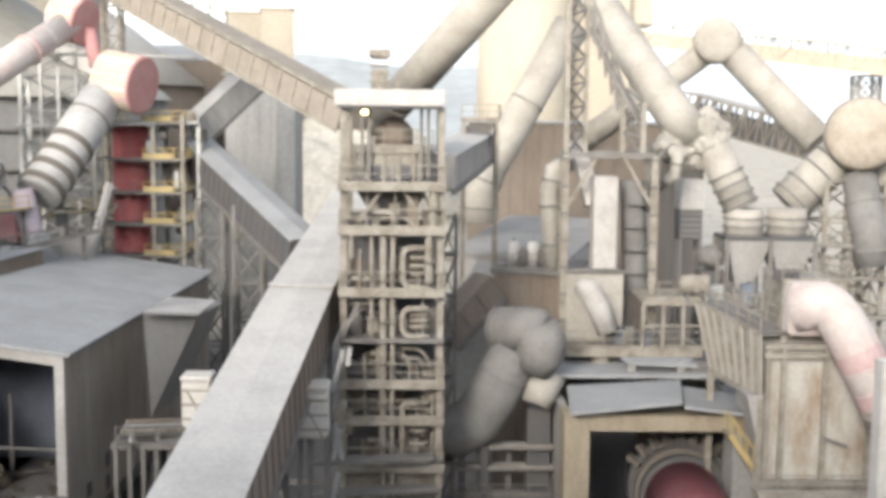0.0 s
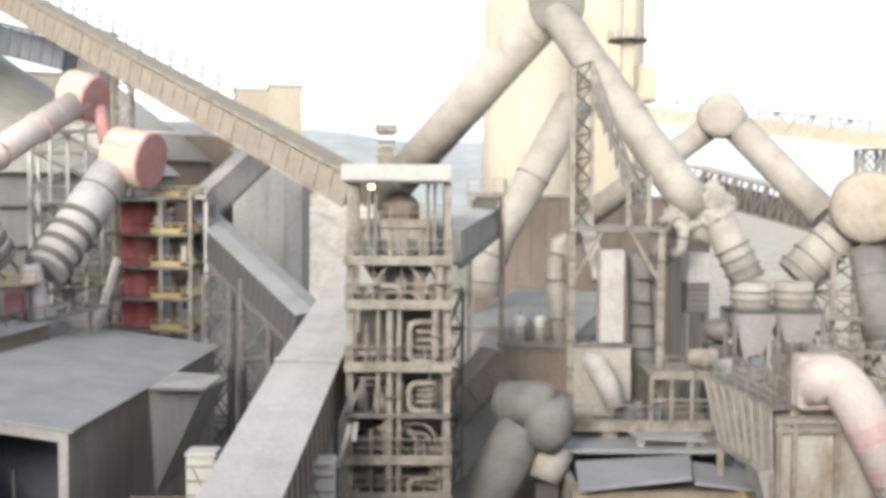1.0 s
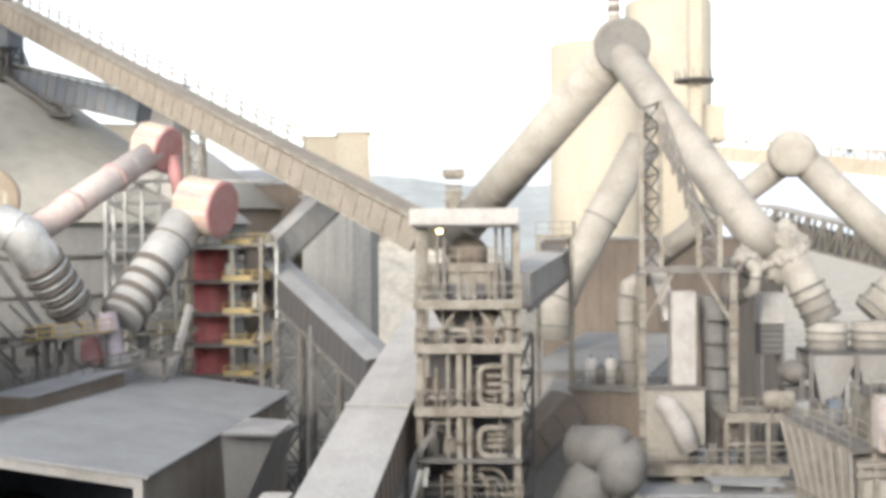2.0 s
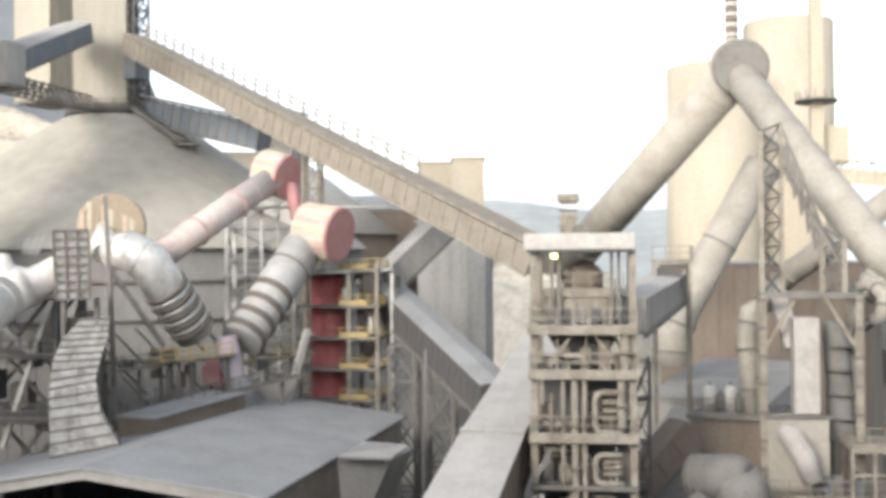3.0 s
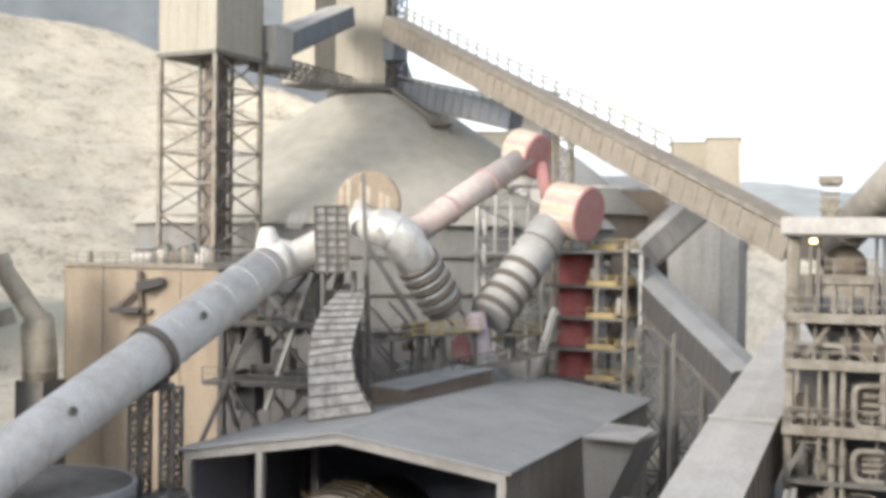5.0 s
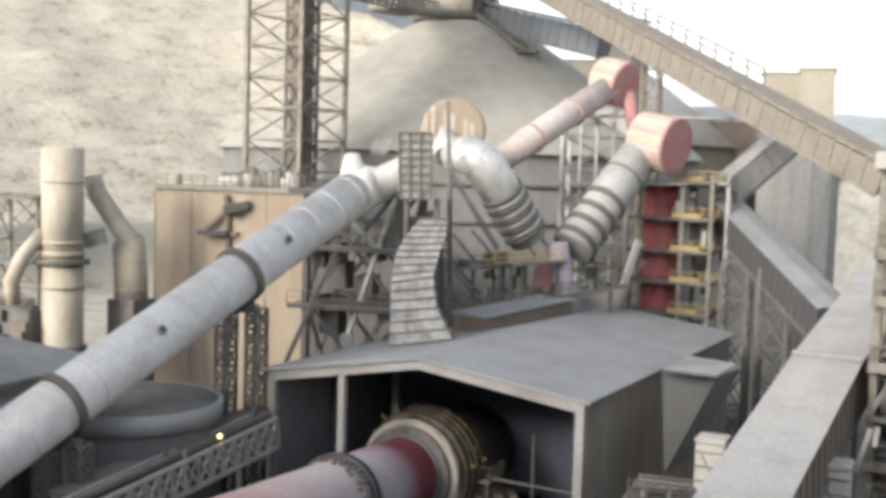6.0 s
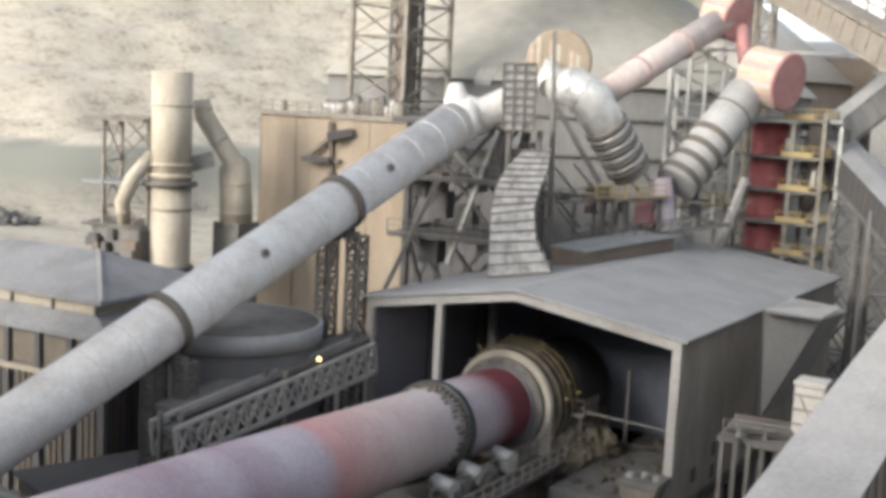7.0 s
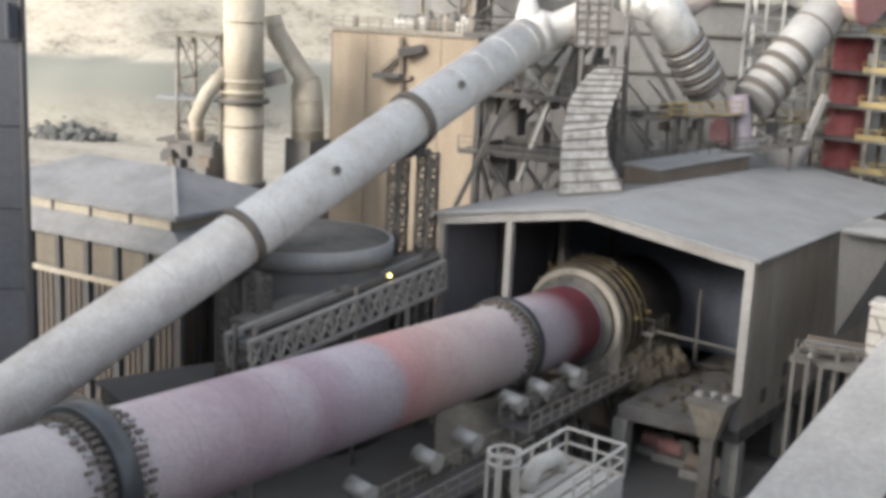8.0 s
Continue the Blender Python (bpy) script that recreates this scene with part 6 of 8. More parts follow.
rod("vent_hood", (-63.09, 133.88, 50.41), (-62.86, 132.95, 50.41), 1.5, M_SHEET_TAN, hh)
bp = Vector((-71.57, 140.86, 51.28))
clad_tower("rear_head_house", Vector((-72.67, 142.54, 60.20)), 6.5, 6.5, 47.43, 47.43 + 24, -20, "cream sheet-clad house behind the dome head house", M_SHEET_CREAM)
gallery("dome_bridge", [(-59.13, 106.71, 45.4), (-62.63, 129.67, 52.9)], 3.4, 2.0, "enclosed bridge with a dark truss side between two head houses", M_ROOF_PALE, M_SHEET_BLUE)
block2 = thing("bridge_house", (-58.41, 104.83, 44.47), "grey clad landing house at the lattice tower", "head house")
block("house_shell", (-58.66, 105.26, 45.60), (3.0, 3.0, 4.4), M_SHEET, block2, 0.05, -10)
block("house_floor", (-58.64, 105.27, 43.49), (3.4, 3.4, 0.3), M_STEEL, block2, 0, -10)
truss_gallery("walkway_bridge", (-59.29, 103.18, 43.22), (-62.94, 131.74, 44.82), 1.8, 1.6, "thin steel walkway bridge below the clad bridge", 14, M_STEEL, M_STEEL, False)
sw = thing("dome_top_walkway", (DOME.x, DOME.y, ZTOP), "railed service ring on the crown of the dome", "walkway")
rod("ring_deck", (DOME.x, DOME.y, ZTOP - 0.1), (DOME.x, DOME.y, ZTOP + 0.6), 13.6, M_STEEL, sw)
pts = [(DOME.x + 6.8 * math.cos(2 * math.pi * k / 20), DOME.y + 6.8 * math.sin(2 * math.pi * k / 20), ZTOP + 0.6) for k in range(20)]
railing(pts, sw, M_STEEL, 1.0, 2.2, 0.1, True)
st = Vector((-49.63, 130.91, 40.10))
ds = thing("dome_stair", st, "dark steel stair platform on the dome slope", "stair")
block("stair_deck", st, (2.6, 2, 0.2), M_STEEL, ds)
railing([st + Vector((-1.3, -1, 0)), st + Vector((1.3, -1, 0))], ds, M_STEEL, 1.1, 0.8, 0.1)
bar("stair_flight", (-57.76, 134.09, 45.29), (-49.64, 130.91, 40.31), 1.0, 0.5, M_STEEL, ds)
for sx in (-1, 1):
    bar("stair_leg", st + Vector((sx, 0, 0)), st + Vector((sx, 1.5, -3.2)), 0.2, 0.2, M_STEEL, ds)

# ---- riser column with yellow platforms ----
rc = Vector((-25.08, 100.93, 19.42))
rt, rbm = 25.03, 12.55
riser = thing("red_riser", (rc.x, rc.y, 0), "faded red vertical riser duct ringed by yellow-railed platforms", "duct")
bm = bmesh.new()
tube(bm, [(rc.x, rc.y, 0), (rc.x, rc.y, rt)], 1.55, 40)
sh = part("riser_shell", bm, M_RED, riser)
rings_on((rc.x, rc.y, 0), (rc.x, rc.y, rt), 1.55, [0.5 + 0.06 * i for i in range(8)], 0.14, 0.06, M_RED, sh, "flange_ring")
for z in (22.12, 19.32, 16.62, 13.92, 25.28):
    bm = bmesh.new()
    box(bm, (rc.x + 1.3, rc.y - 0.6, z), (8.0, 5.2, 0.22))
    part("platform", bm, M_STEEL, riser)
    railing([(rc.x + 1.75, rc.y - 3.1, z), (rc.x + 5.2, rc.y - 3.1, z), (rc.x + 5.2, rc.y + 1.8, z)], riser, M_YELLOW, 1.0, 0.9, 0.065)
    bar("yellow_panel", (rc.x + 1.8, rc.y - 3.14, z + 0.35), (rc.x + 4.2, rc.y - 3.14, z + 0.3), 0.05, 0.4, M_YELLOW_DUSTY, riser)
    railing([(rc.x - 2.6, rc.y - 3.1, z), (rc.x - 1.7, rc.y - 3.1, z)], riser, M_YELLOW, 1.0, 0.9, 0.065)
for dx in (-2.5, 2.6, 5.1):
    for dy in (-3.0, 2.0):
        bar("platform_column", (rc.x + dx, rc.y + dy, 0), (rc.x + dx, rc.y + dy, rt + 1.0), 0.3, 0.3, M_STEEL_TAN, riser, "section")
rnd = random.Random(6)
for k in range(26):
    z = rbm + rnd.uniform(0, rt - rbm)
    block("valve_box", (rc.x + rnd.uniform(1.8, 6.8), rc.y + rnd.uniform(-2, 1), z), (rnd.uniform(0.3, 0.9), 0.6, rnd.uniform(0.4, 1.4)), rnd.choice((M_STEEL, M_STEEL_DARK, M_STEEL_TAN, M_GALV)), riser)

# ---- V shaped duct pair above the kiln house ----

drum_end("red_duct_head", (-25.72, 96.0, 28.85), (-22.64, 94.94, 28.30), 2.32, M_STRIPE, M_RED_PALE, "blind drum with tan lagging strips and chalky pink-red end plate", False, True)
drum_end("red_duct_head", (-30.40, 99.25, 34.20), (-28.16, 98.45, 33.59), 1.95, M_STRIPE, M_RED_PALE, "smaller tan-lagged blind drum with a chalky pink-red end plate", False, True)
duct("banded_duct", [(-29.09, 88.33, 19.79), (-25.32, 95.71, 28.23)], 1.72, M_DUCT_WHITE, "pale round duct with dark stiffening bands rising to a red drum", bands=(0.06, 0.18, 0.30, 0.43), band_w=0.5)
rings_on((-29.09, 88.33, 19.79), (-25.32, 95.71, 28.23), 1.72, (0.68, 0.9), 0.16, 0.07, M_BAND, bpy.data.objects["banded_duct"], "flange_ring")
duct("pink_riser_duct", [(-34.90, 85.12, 26.37), (-29.06, 98.82, 33.78)], 1.15, M_PINKWHITE, "slim chalky pink and white duct sloping up to a red drum", bands=(0.3, 0.62), band_mat=M_PINK_BAND, band_w=0.2)
duct("red_drop_duct", [(-27.98, 99.13, 32.96), (-27.13, 98.33, 29.97)], 0.6, M_RED_PALE, "short faded red drop duct between the drums")
duct("silver_duct", [(-37.34, 82.00, 26.92), (-35.62, 81.80, 27.01), (-34.27, 82.20, 26.14), (-32.13, 86.30, 20.55)], [1.2, 1.5, 1.62, 1.58], M_INSUL, "bare metal insulated duct with raised hoops below a mitred elbow", weld=99)
sd = bpy.data.objects["silver_duct"]
SD_A, SD_B = (-34.27, 82.20, 26.14), (-32.13, 86.30, 20.55)
rings_on(SD_A, SD_B, 1.62, (0.36, 0.49, 0.62, 0.75, 0.88), 0.42, 0.16, M_BAND, sd, "stiffener_ring")
rings_on(SD_A, SD_B, 1.62, (0.425, 0.555, 0.685, 0.815), 0.36, 0.12, M_INSUL, sd, "metal_hoop")
tan = drum_end("tan_duct_head", (-39.35, 87.50, 29.14), (-37.65, 83.40, 28.90), 2.5, M_STRIPE, M_SHEET_TAN, "large tan ribbed drum head above the silver duct", False, True)
for k in range(9):
    u = -2.1 + 0.525 * k
    h = math.sqrt(max(0.1, 2.42 ** 2 - u * u))
    c = Vector((-37.65, 83.40, 28.90)) + Vector((u * 0.9, -0.24 + u * 0.4, 0))
    bar("face_plank", c - Vector((0, 0, h)), c + Vector((0, 0, h)), 0.34, 0.1, (M_STRIPE, M_CREAM, M_SHEET_TAN)[k % 3], tan, up=(0.4, -0.9, 0))
neck = thing("cone_reducer", (-38.29, 83.20, 28.54), "bright bare metal cone reducer under the tan drum head", "duct")
bm = bmesh.new()
tube(bm, [(-38.35, 83.00, 29.07), (-37.72, 82.40, 27.45), (-37.34, 82.00, 26.92)], [0.35, 1.25, 1.15], 32)
part("cone_shell", bm, M_INSUL, neck)
sp = (-36.06, 79.17, 27.95)
tb = thing("head_bracket", sp, "steel bracket post in front of the tan drum head", "bracket")
bar("bracket_post", (-35.84, 78.84, 25.83), (-36.06, 78.74, 30.97), 0.3, 0.3, M_STEEL, tb)
bar("bracket_strut", (-35.84, 78.84, 25.83), (-32.67, 81.17, 19.91), 0.35, 0.35, M_STEEL, tb)
bar("bracket_leg", (-35.84, 78.84, 25.83), (-35.38, 79.04, 12.11), 0.3, 0.3, M_STEEL, tb)
duct("kiln_feed_shoe", [(-30.09, 87.47, 20.10), (-29.41, 87.17, 17.52), (-28.78, 86.86, 16.23)], [0.95, 0.85, 0.75], M_LILAC, "mottled bluish junction shoe where the V ducts meet")
fl = thing("roof_flare", (-28.19, 87.05, 15.13), "flared pale dust skirt where the duct enters the roof", "duct")
bm = bmesh.new()
q = Vector((-28.27, 86.50, 14.72))
tube(bm, [q + Vector((0, 0, -0.5)), q + Vector((0, 0, 0.2)), q + Vector((-0.2, 0, 1.0)), q + Vector((-0.3, 0, 2.2))], [2.3, 1.6, 0.95, 0.8], 28)
part("dust_skirt", bm, M_ROOF, fl)
rp = thing("red_hopper", (-30.68, 86.73, 17.24), "small faded red hopper beside the junction shoe", "hopper")
block("hopper_body", (-30.88, 87.30, 17.32), (1.8, 1.6, 2.0), M_RED_PALE, rp, 0.3)
bar("hopper_leg", (-30.85, 87.31, 16.41), (-30.78, 87.34, 14.20), 0.25, 0.25, M_STEEL, rp)
dh = thing("dark_hopper", (-26.63, 89.11, 15.28), "dark grey tapered hopper on the roof", "hopper")
bm = bmesh.new()
prism(bm, [(-27.81, 88.22, 16.18), (-25.02, 89.05, 16.54), (-25.59, 88.89, 14.37), (-27.44, 88.34, 14.37)], (0, 2.2, 0))
part("hopper_body", bm, M_SHEET, dh)
bar("hopper_chute", (-25.56, 88.79, 14.48), (-24.16, 90.33, 20.61), 0.55, 0.4, M_SHEET, dh)
# roof monitor and walkways
mon = thing("roof_monitor", (-29.49, 76.51, 14.23), "low brown ridge monitor on the kiln house roof", "roof monitor")
a, b = Vector((-31.58, 73.50, 14.13)), Vector((-28.43, 83.28, 14.74))
bm = bmesh.new()
slab(bm, a + Vector((0, 0, 0.5)), b + Vector((0, 0, 0.5)), 3.0, 2.0)
part("monitor_box", bm, M_BROWN, mon)
bm = bmesh.new()
slab(bm, a + Vector((0, 0, 1.56)), b + Vector((0, 0, 1.56)), 3.4, 0.12)
part("monitor_roof", bm, M_ROOF, mon)
wk = thing("duct_walkways", (-32.73, 83.84, 17.99), "rusty steel walkways with yellow-painted rails around the V ducts", "walkway")
for (p0, p1, m) in (((-34.39, 83.17, 18.38), (-28.93, 86.28, 18.88), M_YELLOW), ((-32.83, 81.65, 18.75), (-30.98, 82.90, 18.70), M_YELLOW), ((-34.27, 76.69, 15.05), (-24.21, 87.72, 17.16), M_STEEL), ((-30.17, 90.08, 17.72), (-25.88, 93.49, 18.24), M_YELLOW_DUSTY), ((-31.52, 88.56, 15.88), (-24.62, 92.79, 16.02), M_STEEL), ((-37.19, 79.76, 17.99), (-32.17, 82.98, 18.53), M_STEEL)):
    p0, p1 = Vector(p0), Vector(p1)
    bm = bmesh.new()
    slab(bm, p0, p1, 1.2, 0.14)
    part("walkway_deck", bm, M_STEEL, wk)
    railing([p0 + Vector((0, -0.6, 0)), p1 + Vector((0, -0.6, 0))], wk, m, 1.0, 1.0, 0.08)
    for s in (0.1, 0.5, 0.9):
        q = p0.lerp(p1, s)
        bar("walkway_post", (q.x, q.y, 14.6), q, 0.22, 0.22, M_STEEL, wk, "section")
rnd = random.Random(21)
for k in range(30):
    q = Vector((-35.98, 80.31, 17.15)).lerp(Vector((-25.82, 93.50, 16.82)), rnd.random()) + Vector((0, rnd.uniform(-1, 2), rnd.uniform(-2.4, 2.2)))
    if k % 2:
        bar("diagonal_strut", q, q + Vector((rnd.choice((-2.2, 2.2)), 0, 2.2)), 0.18, 0.18, M_STEEL, wk)
    else:
        block("valve_box", q, (rnd.uniform(0.4, 0.9), 0.7, rnd.uniform(0.5, 1.2)), rnd.choice((M_STEEL, M_STEEL_DARK, M_GALV, M_BROWN)), wk)
# frames behind the ducts
fr = thing("drum_support", (-33.17, 98.57, 21.03), "pale braced steel frame that carries the red drums", "steel frame")
fa = [(-33.65, 98.41, 21.01), (-28.52, 102.09, 21.13)]
frame_tower([(fa[0][0], fa[0][1]), (fa[1][0], fa[1][1]), (fa[1][0] - 1, fa[1][1] + 5), (fa[0][0] - 1, fa[0][1] + 5)], 0, 32.02, 11, fr, M_GALV, 0.3, 0.16)
for across_frame in (0.27, 0.51, 0.76):
    q = Vector(fa[0]).lerp(Vector(fa[1]), across_frame)
    bar("column", (q.x, q.y, 0), (q.x, q.y, 31.77), 0.24, 0.24, M_GALV, fr, "section")
for z in (24.92, 30.96, 19.59):
    bar("deck_beam", (fa[0][0] - 0.5, fa[0][1] - 0.3, z), (fa[1][0] + 9, fa[1][1] + 0.4, z), 1.4, 0.22, M_GALV, fr)
rl0, rl1 = (-27.22, 97.26, 25.04), (-18.89, 99.22, 25.32)
railing([rl0, rl1], fr, M_GALV, 1.0, 1.2, 0.08)
bar("deck_beam", rl0, rl1, 1.4, 0.25, M_GALV, fr)
for q in (rl0, rl1):
    bar("deck_column", (q[0], q[1], 0), q, 0.28, 0.28, M_GALV, fr, "section")

# ---- ribbed insulated duct on the roof ----
def ribbed_duct():
    th = thing("ribbed_duct", (-31.98, 66.73, 14.63), "square insulated metal duct with dark ribs, bulging like a bent elbow", "duct")
    left = [(-33.06, 68.44, 22.51), (-33.81, 67.51, 21.31), (-34.11, 66.79, 20.02), (-34.04, 66.27, 18.40), (-33.83, 65.81, 16.61), (-33.60, 65.48, 14.38)]
    right = [(-31.46, 69.18, 22.56), (-31.36, 68.68, 21.39), (-31.55, 68.04, 20.10), (-31.61, 67.46, 18.84), (-31.14, 67.13, 16.87), (-29.99, 67.21, 14.93)]
    fine_l, fine_r = [], []
    for i in range(5):
        for k in range(3):
            fine_l.append(Vector(left[i]).lerp(Vector(left[i + 1]), k / 3))
            fine_r.append(Vector(right[i]).lerp(Vector(right[i + 1]), k / 3))
    fine_l.append(Vector(left[-1]))
    fine_r.append(Vector(right[-1]))
    back = Vector((-1.2, 2.6, 0))
    bm = bmesh.new()
    rings = [[bm.verts.new(p) for p in (a, b, b + back, a + back)] for a, b in zip(fine_l, fine_r)]
    for r0, r1 in zip(rings, rings[1:]):
        for k in range(4):
            bm.faces.new((r0[k], r0[(k + 1) % 4], r1[(k + 1) % 4], r1[k]))
    bm.faces.new(rings[0])
    bm.faces.new(list(reversed(rings[-1])))
    part("duct_casing", bm, M_INSUL_OLD, th, "weathered aluminium-clad casing")
    for i, (a, b) in enumerate(zip(fine_l, fine_r)):
        u = (b - a).normalized()
        bar("stiffener_rib", a - u * 0.08 + Vector((0.02, -0.05, 0)), b + u * 0.08 + Vector((0.02, -0.05, 0)), 0.09, 0.09, M_BAND, th)
        bar("stiffener_rib", b + u * 0.04, b + back + u * 0.04, 0.12, 0.12, M_BAND, th)
    for k in range(1, 4):
        for i in range(len(fine_l) - 1):
            p = fine_l[i].lerp(fine_r[i], k / 4 + 0.03 * (i % 2)) + Vector((0, -0.02, 0))
            q = fine_l[i + 1].lerp(fine_r[i + 1], k / 4 + 0.03 * (i % 2)) + Vector((0, -0.02, 0))
            bar("sheet_seam", p, q, 0.03, 0.03, M_GALV, th)
    up = thing("upper_ribbed_duct", (-33.87, 69.15, 24.08), "upright square insulated duct with a grid of dark ribs", "duct")
    a0, a1, b0, b1 = (Vector(v) for v in ((-34.78, 68.70, 23.78), (-34.95, 68.61, 28.15), (-32.94, 69.60, 23.84), (-32.99, 69.57, 28.22)))
    bm = bmesh.new()
    lean = Vector((-0.9, 1.9, 0))
    near = Vector((-0.03, 0.06, 0))
    prism(bm, [a0 + near, b0 + near, b1 + near, a1 + near], lean)
    part("duct_casing", bm, M_INSUL_OLD, up)
    for i in range(9):
        s = i / 8
        bar("stiffener_rib", a0.lerp(a1, s), b0.lerp(b1, s), 0.14, 0.14, M_BAND, up)
    for i in range(4):
        s = i / 3
        bar("stiffener_rib", a0.lerp(b0, s), a1.lerp(b1, s), 0.12, 0.12, M_BAND, up)
    bar("support_leg", (a0.x, a0.y + 1, 14.8), a0 + Vector((0, 1, 0)), 0.3, 0.3, M_STEEL, up)
    bar("support_leg", (b0.x, b0.y + 1, 14.8), b0 + Vector((0, 1, 0)), 0.3, 0.3, M_STEEL, up)


ribbed_duct()

# ---- saddles and supports of the air duct ----
hd = thing("air_duct_elbow", AD_HI, "pale dusty elbow where the air duct turns into the ribbed duct", "duct")
bm = bmesh.new()
tube(bm, [AD_HI - AD_DIR * 0.4, AD_HI + AD_DIR * 1.0, AD_HI + AD_DIR * 1.7 + Vector((0.8, 0.2, -0.2)), Vector((-34.74, 69.83, 25.94))], [1.56, 1.56, 1.2, 0.9], 36)
part("elbow_shell", bm, M_DUCT_AIR, hd)
bm = bmesh.new()
tube(bm, [AD_HI - AD_DIR * 0.2, (AD_HI + AD_DIR * 0.3).lerp(Vector((-39.09, 69.34, 27.45)), 0.75)], [1.35, 0.5], 24)
part("relief_stub", bm, M_DUCT_AIR, hd)
for k in range(9):
    t = -0.9 + 0.22 * k
    bar("frayed_panel", Vector((-37.36, 69.16, 26.69)) + Vector((0.14 * k, 0, 0)), Vector((-37.13, 69.28, 27.68)) + Vector((0.16 * k, 0, 0.1 * (k % 3))), 0.1, 0.04, M_GALV, hd)


for s in (51.53, 37.21):
    c = AD_LO + AD_DIR * s
    sdl = thing("duct_saddle", (c.x, c.y, 0), "dark steel saddle ring on braced lattice legs under the air duct", "duct support", "supports of the air duct")
    bm = bmesh.new()
    tube(bm, [c - AD_DIR * 0.22, c + AD_DIR * 0.22], AD_R + 0.22, 44)
    part("saddle_ring", bm, M_BAND, sdl)
    bar("saddle_seat", c + Vector((-0.2, 0, -AD_R - 0.6)), c + Vector((0.5, 0, -AD_R + 0.1)), 1.6, 0.5, M_STEEL_DARK, sdl)
    z1 = c.z - AD_R - 0.4
    for dx in (-0.9, 1.3):
        frame_tower(rect(c.x + dx, c.y, 0.9, 0.9), 0, z1, 14, sdl, M_STEEL, 0.16, 0.1)
    bar("tie_beam", (c.x - 0.9, c.y, z1), (c.x + 1.3, c.y, z1), 0.5, 0.5, M_STEEL, sdl)
for s in (54.97, 43.71):
    c = AD_LO + AD_DIR * s
    side = (Vector((0, 0, 26)) + Vector((c.x * 0.2, c.y * 0.2, 0)) - c).normalized()
    side = (side - AD_DIR * side.dot(AD_DIR)).normalized()
    hn = thing("duct_hatch", c + side * AD_R, "small dark round inspection hatch on the air duct", "hatch", "hatches of the air duct")
    rod("hatch_neck", c + side * (AD_R - 0.1), c + side * (AD_R + 0.16), 0.55, M_DUCT, hn)
    rod("hatch_lid", c + side * (AD_R + 0.16), c + side * (AD_R + 0.22), 0.42, M_STEEL_DARK, hn)

# steel frame under the upper end
uf = thing("duct_support_frame", (-39.66, 69.48, 13.78), "heavy braced steel frame beneath the upper end of the air duct", "steel frame")
ua, ub = Vector((-42.73, 69.99, 13.43)), Vector((-36.18, 71.35, 13.86))
zt = 24.29
# dark steel on columns, decks and boxes carries the shade under the duct
frame_tower([(ua.x, ua.y), (ub.x, ub.y), (ub.x - 1, ub.y + 6), (ua.x - 1, ua.y + 6)], 0, zt, 3, uf, M_STEEL_DARK, 0.45, 0.3)
for z in (20.12, 15.97, 24.09):
    bm = bmesh.new()
    prism(bm, [(ua.x - 1, ua.y - 1, z), (ub.x + 0.5, ub.y - 1, z), (ub.x - 0.5, ub.y + 6, z), (ua.x - 2, ua.y + 6, z)], (0, 0, -0.25))
    part("deck", bm, M_STEEL_DARK, uf)
    railing([(ua.x - 1, ua.y - 1, z), (ub.x + 0.5, ub.y - 1, z)], uf, M_STEEL, 1.0, 1.2, 0.07)
lf = Vector((-42.85, 67.56, 13.73))
bar("raking_strut", (lf.x, lf.y, 12), (ua.x + 2.5, ua.y, 20.12), 0.3, 0.3, M_STEEL, uf)
bar("raking_strut", (ub.x - 3.5, ub.y - 0.5, 14), (ub.x, ub.y - 0.5, 23.70), 0.3, 0.3, M_GALV, uf)
bar("raking_strut", (ub.x - 1.5, ub.y - 0.5, 20.16), (ua.x + 1.5, ua.y - 0.5, zt), 0.3, 0.3, M_GALV, uf)
rnd = random.Random(33)
for k in range(22):
    q = ua.lerp(ub, rnd.random())
    block("equipment_box", (q.x, q.y + rnd.uniform(1, 5), rnd.uniform(14.5, zt - 2)), (rnd.uniform(0.5, 1.8), 1.2, rnd.uniform(0.6, 2.4)), rnd.choice((M_STEEL_DARK, M_STEEL_DARK, M_BROWN, M_STEEL)), uf)

# ---- bag house and stack ----
bag = hall("bag_house", (-66.37, 82.65, 9.72), (-51.27, 83.52, 10.98), 9, 23.34, "large tan sheet-clad bag filter house", M_SHEET_TAN, M_STEEL_TAN, pitch=3.2)
bz = 23.34 + 0.25
b0, b1 = Vector((-67.01, 83.42, 23.46)), Vector((-52.23, 84.10, 23.97))
railing([(b0.x, b0.y - 0.2, bz), (b1.x, b1.y - 0.2, bz)], bag, M_STEEL_TAN, 1.0, 1.4, 0.08)
rnd = random.Random(8)
for k in range(13):
    q = b0.lerp(b1, 0.42 + 0.042 * k)
    h = rnd.uniform(0.9, 1.7)
    vt = thing("roof_valve", (q.x, q.y + 1.5, bz), "small dusty pulse valve drum on the bag house roof", "valve", "valves on the bag house")
    rod("valve_drum", (q.x, q.y + 1.5, bz), (q.x, q.y + 1.5, bz + h), rnd.uniform(0.7, 1.1), rnd.choice((M_STEEL_TAN, M_WHITE, M_BROWN, M_STEEL)), vt)
    rod("valve_cap", (q.x, q.y + 1.5, bz + h), (q.x, q.y + 1.5, bz + h + 0.25), 0.5, M_STEEL, vt)
q = b0.lerp(b1, 0.12)
rod("roof_pipe", (q.x, q.y + 1, bz), (q.x, q.y + 1, bz + 1.1), 0.6, M_STEEL_TAN, bag)
